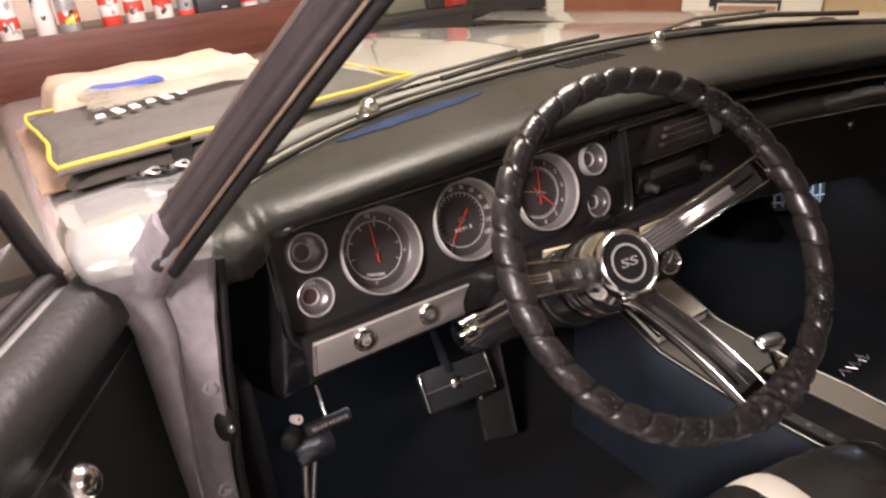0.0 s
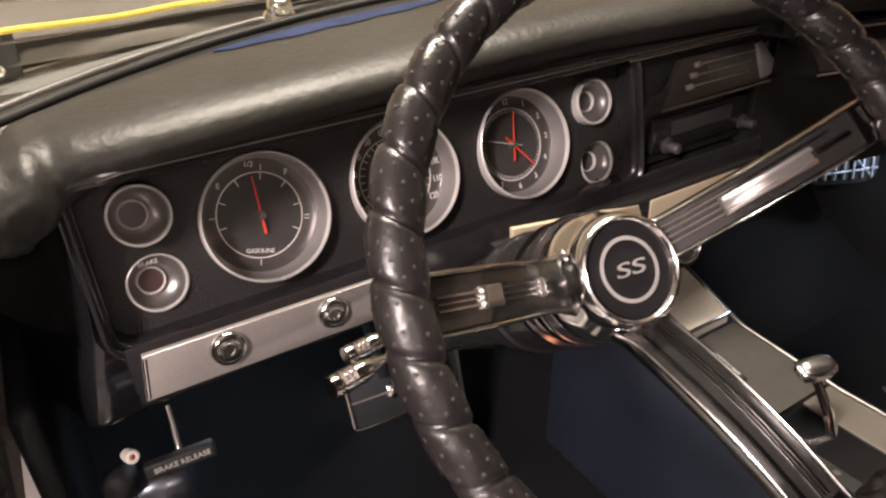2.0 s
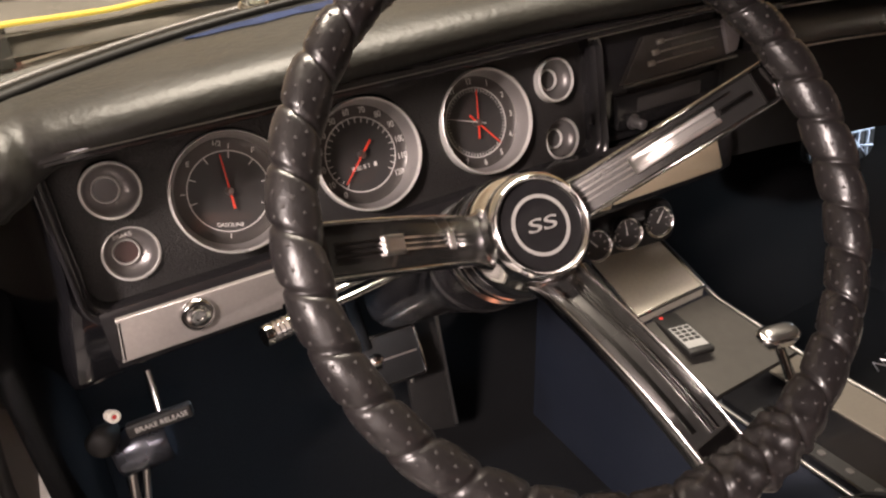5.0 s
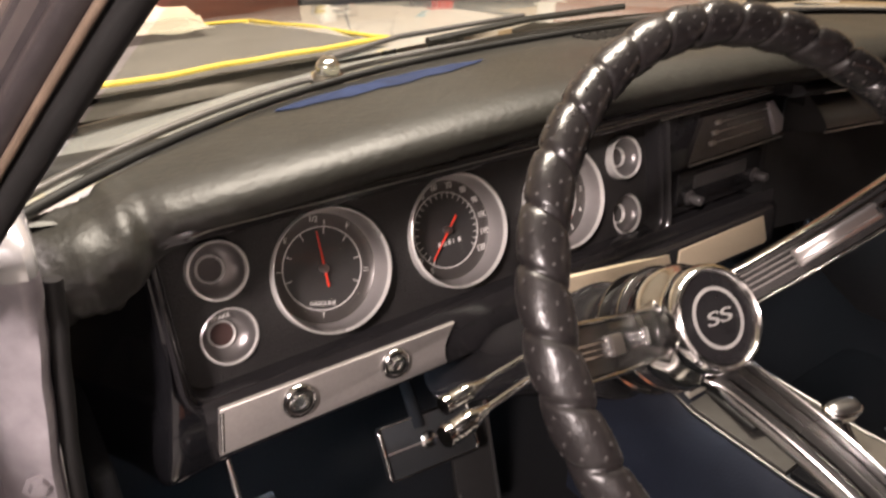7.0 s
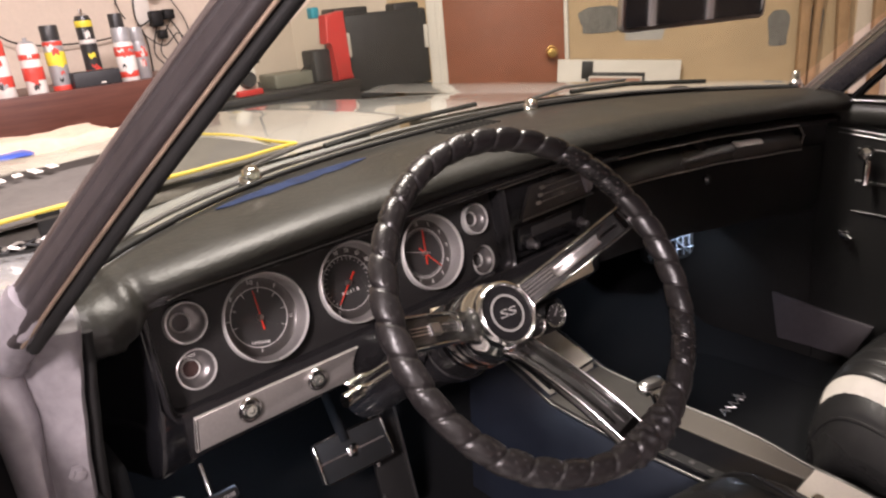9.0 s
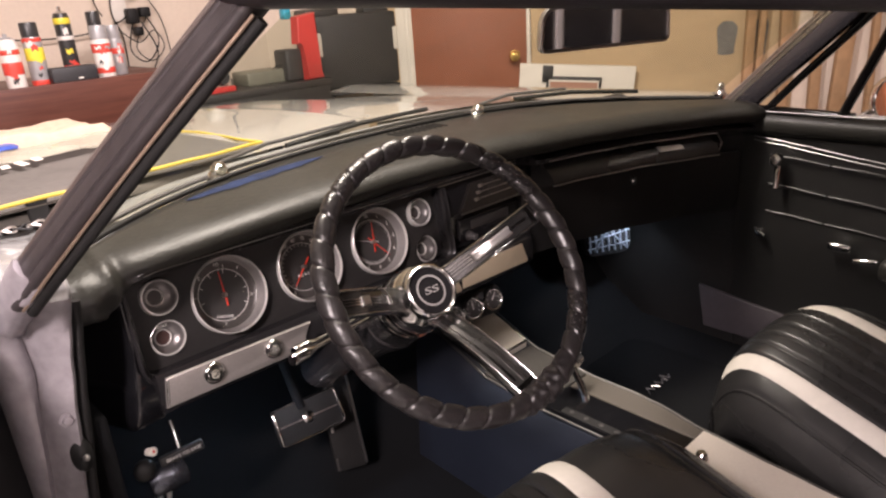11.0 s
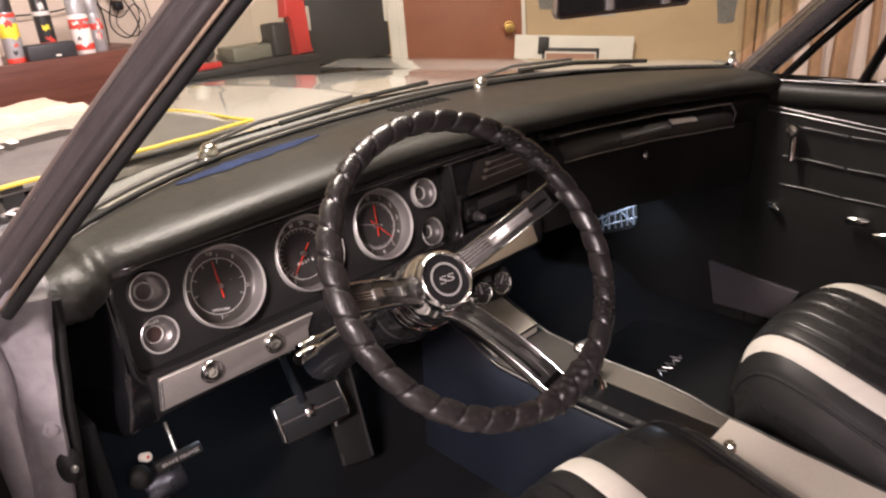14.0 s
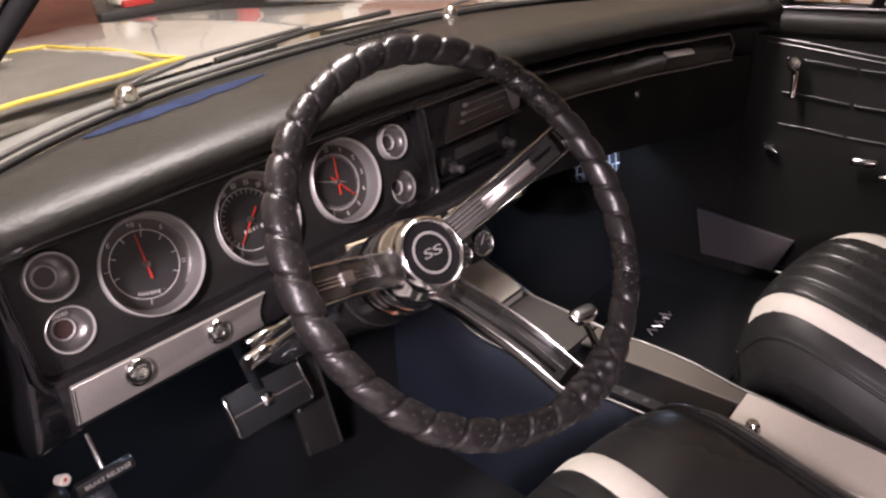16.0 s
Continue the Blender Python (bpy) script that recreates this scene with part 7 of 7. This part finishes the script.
# ---------------------------------------------------------------- door wall
door1 = thing("door_1", "brown painted interior door with brass knob, shut", "door", kind="structure", at=WALL_O)
bm = bmesh.new()
box(bm, (0.61, 2.0, 0.035), on_wall(0.095, 1.01, 0.008), 0.002)
part("door_leaf", bm, DOOR_BROWN, door1)
bm = bmesh.new()
lathe(bm, [(0, 0.062), (0.022, 0.060), (0.030, 0.048), (0.028, 0.036), (0.012, 0.028), (0.010, 0.006), (0.030, 0.004), (0.030, 0.0)], on_wall(0.335, 0.905, 0.026), 24)
part("door_knob", bm, BRASS, door1, "brass door knob")
for s0, w, off in ((-0.250, 0.085, 0.0), (0.412, 0.022, 0.0)):
    bm = bmesh.new()
    box(bm, (w, 2.12, 0.03), on_wall(s0, 1.06, 0.014), 0.003)
    box(bm, (w * 0.3, 2.12, 0.012), on_wall(s0 + w * 0.2, 1.06, 0.034), 0.002)
    part("door_frame", bm, WHITE_PAINT, door1, "cream door casing")
bm = bmesh.new()
box(bm, (0.78, 0.08, 0.03), on_wall(0.09, 2.06, 0.014), 0.003)
part("door_frame", bm, WHITE_PAINT, door1)

board = thing("white_board", "white board with a framed picture leaning on the wall", "board", at=WALL_O + WALL_D * 0.642)
BT = on_wall(0.642, 0.535, 0.045) @ pose(0, 0, 0, 3, 0, -4.5)
bm = bmesh.new()
box(bm, (0.605, 0.62, 0.022), BT, 0.002)
part("panel", bm, WHITE_PAINT, board)
bm = bmesh.new()
box(bm, (0.29, 0.36, 0.010), BT @ at(-0.015, 0.07, 0.016), 0.001)
part("picture_frame", bm, CASE_BLACK, board, "black picture frame")
bm = bmesh.new()
box(bm, (0.262, 0.33, 0.004), BT @ at(-0.015, 0.068, 0.022))
part("picture_mount", bm, WHITE_PAINT, board)
bm = bmesh.new()
box(bm, (0.25, 0.315, 0.003), BT @ at(-0.015, 0.066, 0.0245))
part("picture", bm, mat("dusty_pink_print", (0.40, 0.21, 0.15), 0.6), board, "dusty pink print")
bm = bmesh.new()
slab(bm, [(-0.07, 0.10), (-0.04, 0.13), (0.0, 0.15), (0.02, 0.135), (0.05, 0.13), (0.07, 0.10), (0.03, 0.085), (-0.03, 0.08)], 0.002, BT @ at(0.0, 0.0, 0.0262))
part("picture_shape", bm, CASE_BLACK, board, "dark plain shape")
bm = bmesh.new()
box(bm, (0.055, 0.085, 0.010), BT @ at(-0.155, 0.262, 0.016), 0.001)
part("corner_tab", bm, CASE_BLACK, board)

PATCH = mat("grey_plaster_patch", (0.17, 0.165, 0.15), 0.85, vary=0.35, blotch=14)
for s0, z, w, h in ((0.58, 1.04, 0.20, 0.13), (1.43, 0.93, 0.095, 0.17), (1.60, 0.93, 0.06, 0.20)):
    bm = bmesh.new()
    pts = [(w / 2 * (1 + 0.12 * math.sin(5 * a)) * math.copysign(abs(math.cos(a)) ** 0.5, math.cos(a)), h / 2 * math.copysign(abs(math.sin(a)) ** 0.5, math.sin(a))) for a in [2 * math.pi * i / 28 for i in range(28)]]
    slab(bm, pts, 0.003, on_wall(s0, z, 0.0))
    tagged(part("wall_patch", bm, PATCH), "dark grey rough patch on the tan wall", "wall patch", kind="structure")
bm = bmesh.new()
slab(bm, [(-0.10, -0.06), (0.08, -0.07), (0.11, 0.03), (0.02, 0.07), (-0.09, 0.05)], 0.003, on_wall(0.80, 0.99, 0.0))
tagged(part("wall_patch", bm, mat("pale_grey_filler", (0.42, 0.41, 0.38), 0.85, vary=0.2)), "pale grey filler patch on the tan wall", "wall patch", kind="structure")
STUD = mat("raw_timber", (0.36, 0.22, 0.11), 0.75, vary=0.25, grain=25)
for s0, w, tilt in ((1.53, 0.045, 0.5), (1.585, 0.03, -1), (1.70, 0.05, 3), (1.86, 0.05, 2), (2.00, 0.075, -1.5), (2.13, 0.03, 2)):
    bm = bmesh.new()
    box(bm, (w, 1.9, 0.04), on_wall(s0, 0.955, 0.05) @ pose(0, 0, 0, 1.2, 0, tilt), 0.003)
    tagged(part("timber_plank", bm, STUD), "raw timber plank leaning on the wall", "plank", group="planks leaning on the wall")
# fittings of the ceiling lights
for x, y, turned in ((-0.12, 0.15, 0), (-2.95, -1.9, 90), (-0.6, -3.2, 0)):
    lamp = thing("ceiling_light", "long white fluorescent ceiling light", "ceiling light", group="ceiling lights", at=(x, y, 2.55))
    bm = bmesh.new()
    box(bm, (1.26, 0.30, 0.06), at(x, y, 2.565) @ pose(0, 0, 0, 0, 0, turned), 0.008)
    part("housing", bm, WHITE_PAINT, lamp)
# blue strip on the pad by the glass, modelled in place of a reflection
bm = bmesh.new()
rows = []
for k in range(15):
    x = lerp(-0.540, -0.235, k / 14)
    w = 0.02 + 0.98 * math.sin(math.pi * min(1, max(0, k / 14))) ** 0.5
    c = 0.100 + 0.030 * k / 14
    rows.append([(x, c - (0.019 + 0.004 * math.sin(k * 1.9)) * w, top_z(x) + 0.0048), (x, c, top_z(x) + 0.0058), (x, c + (0.022 + 0.003 * math.sin(k * 2.7 + 1)) * w, top_z(x) + 0.0048)])
loft(bm, rows)
loft(bm, [[(x, y, z - 0.0015) for x, y, z in r] for r in rows])
tagged(part("blue_reflection", bm, mat("blue_reflection_tint", (0.016, 0.024, 0.058), 0.85, vary=0.45, blotch=14, spec=0.15)), "blue strip that stands in for a reflection on the dash pad", "cloth strip")
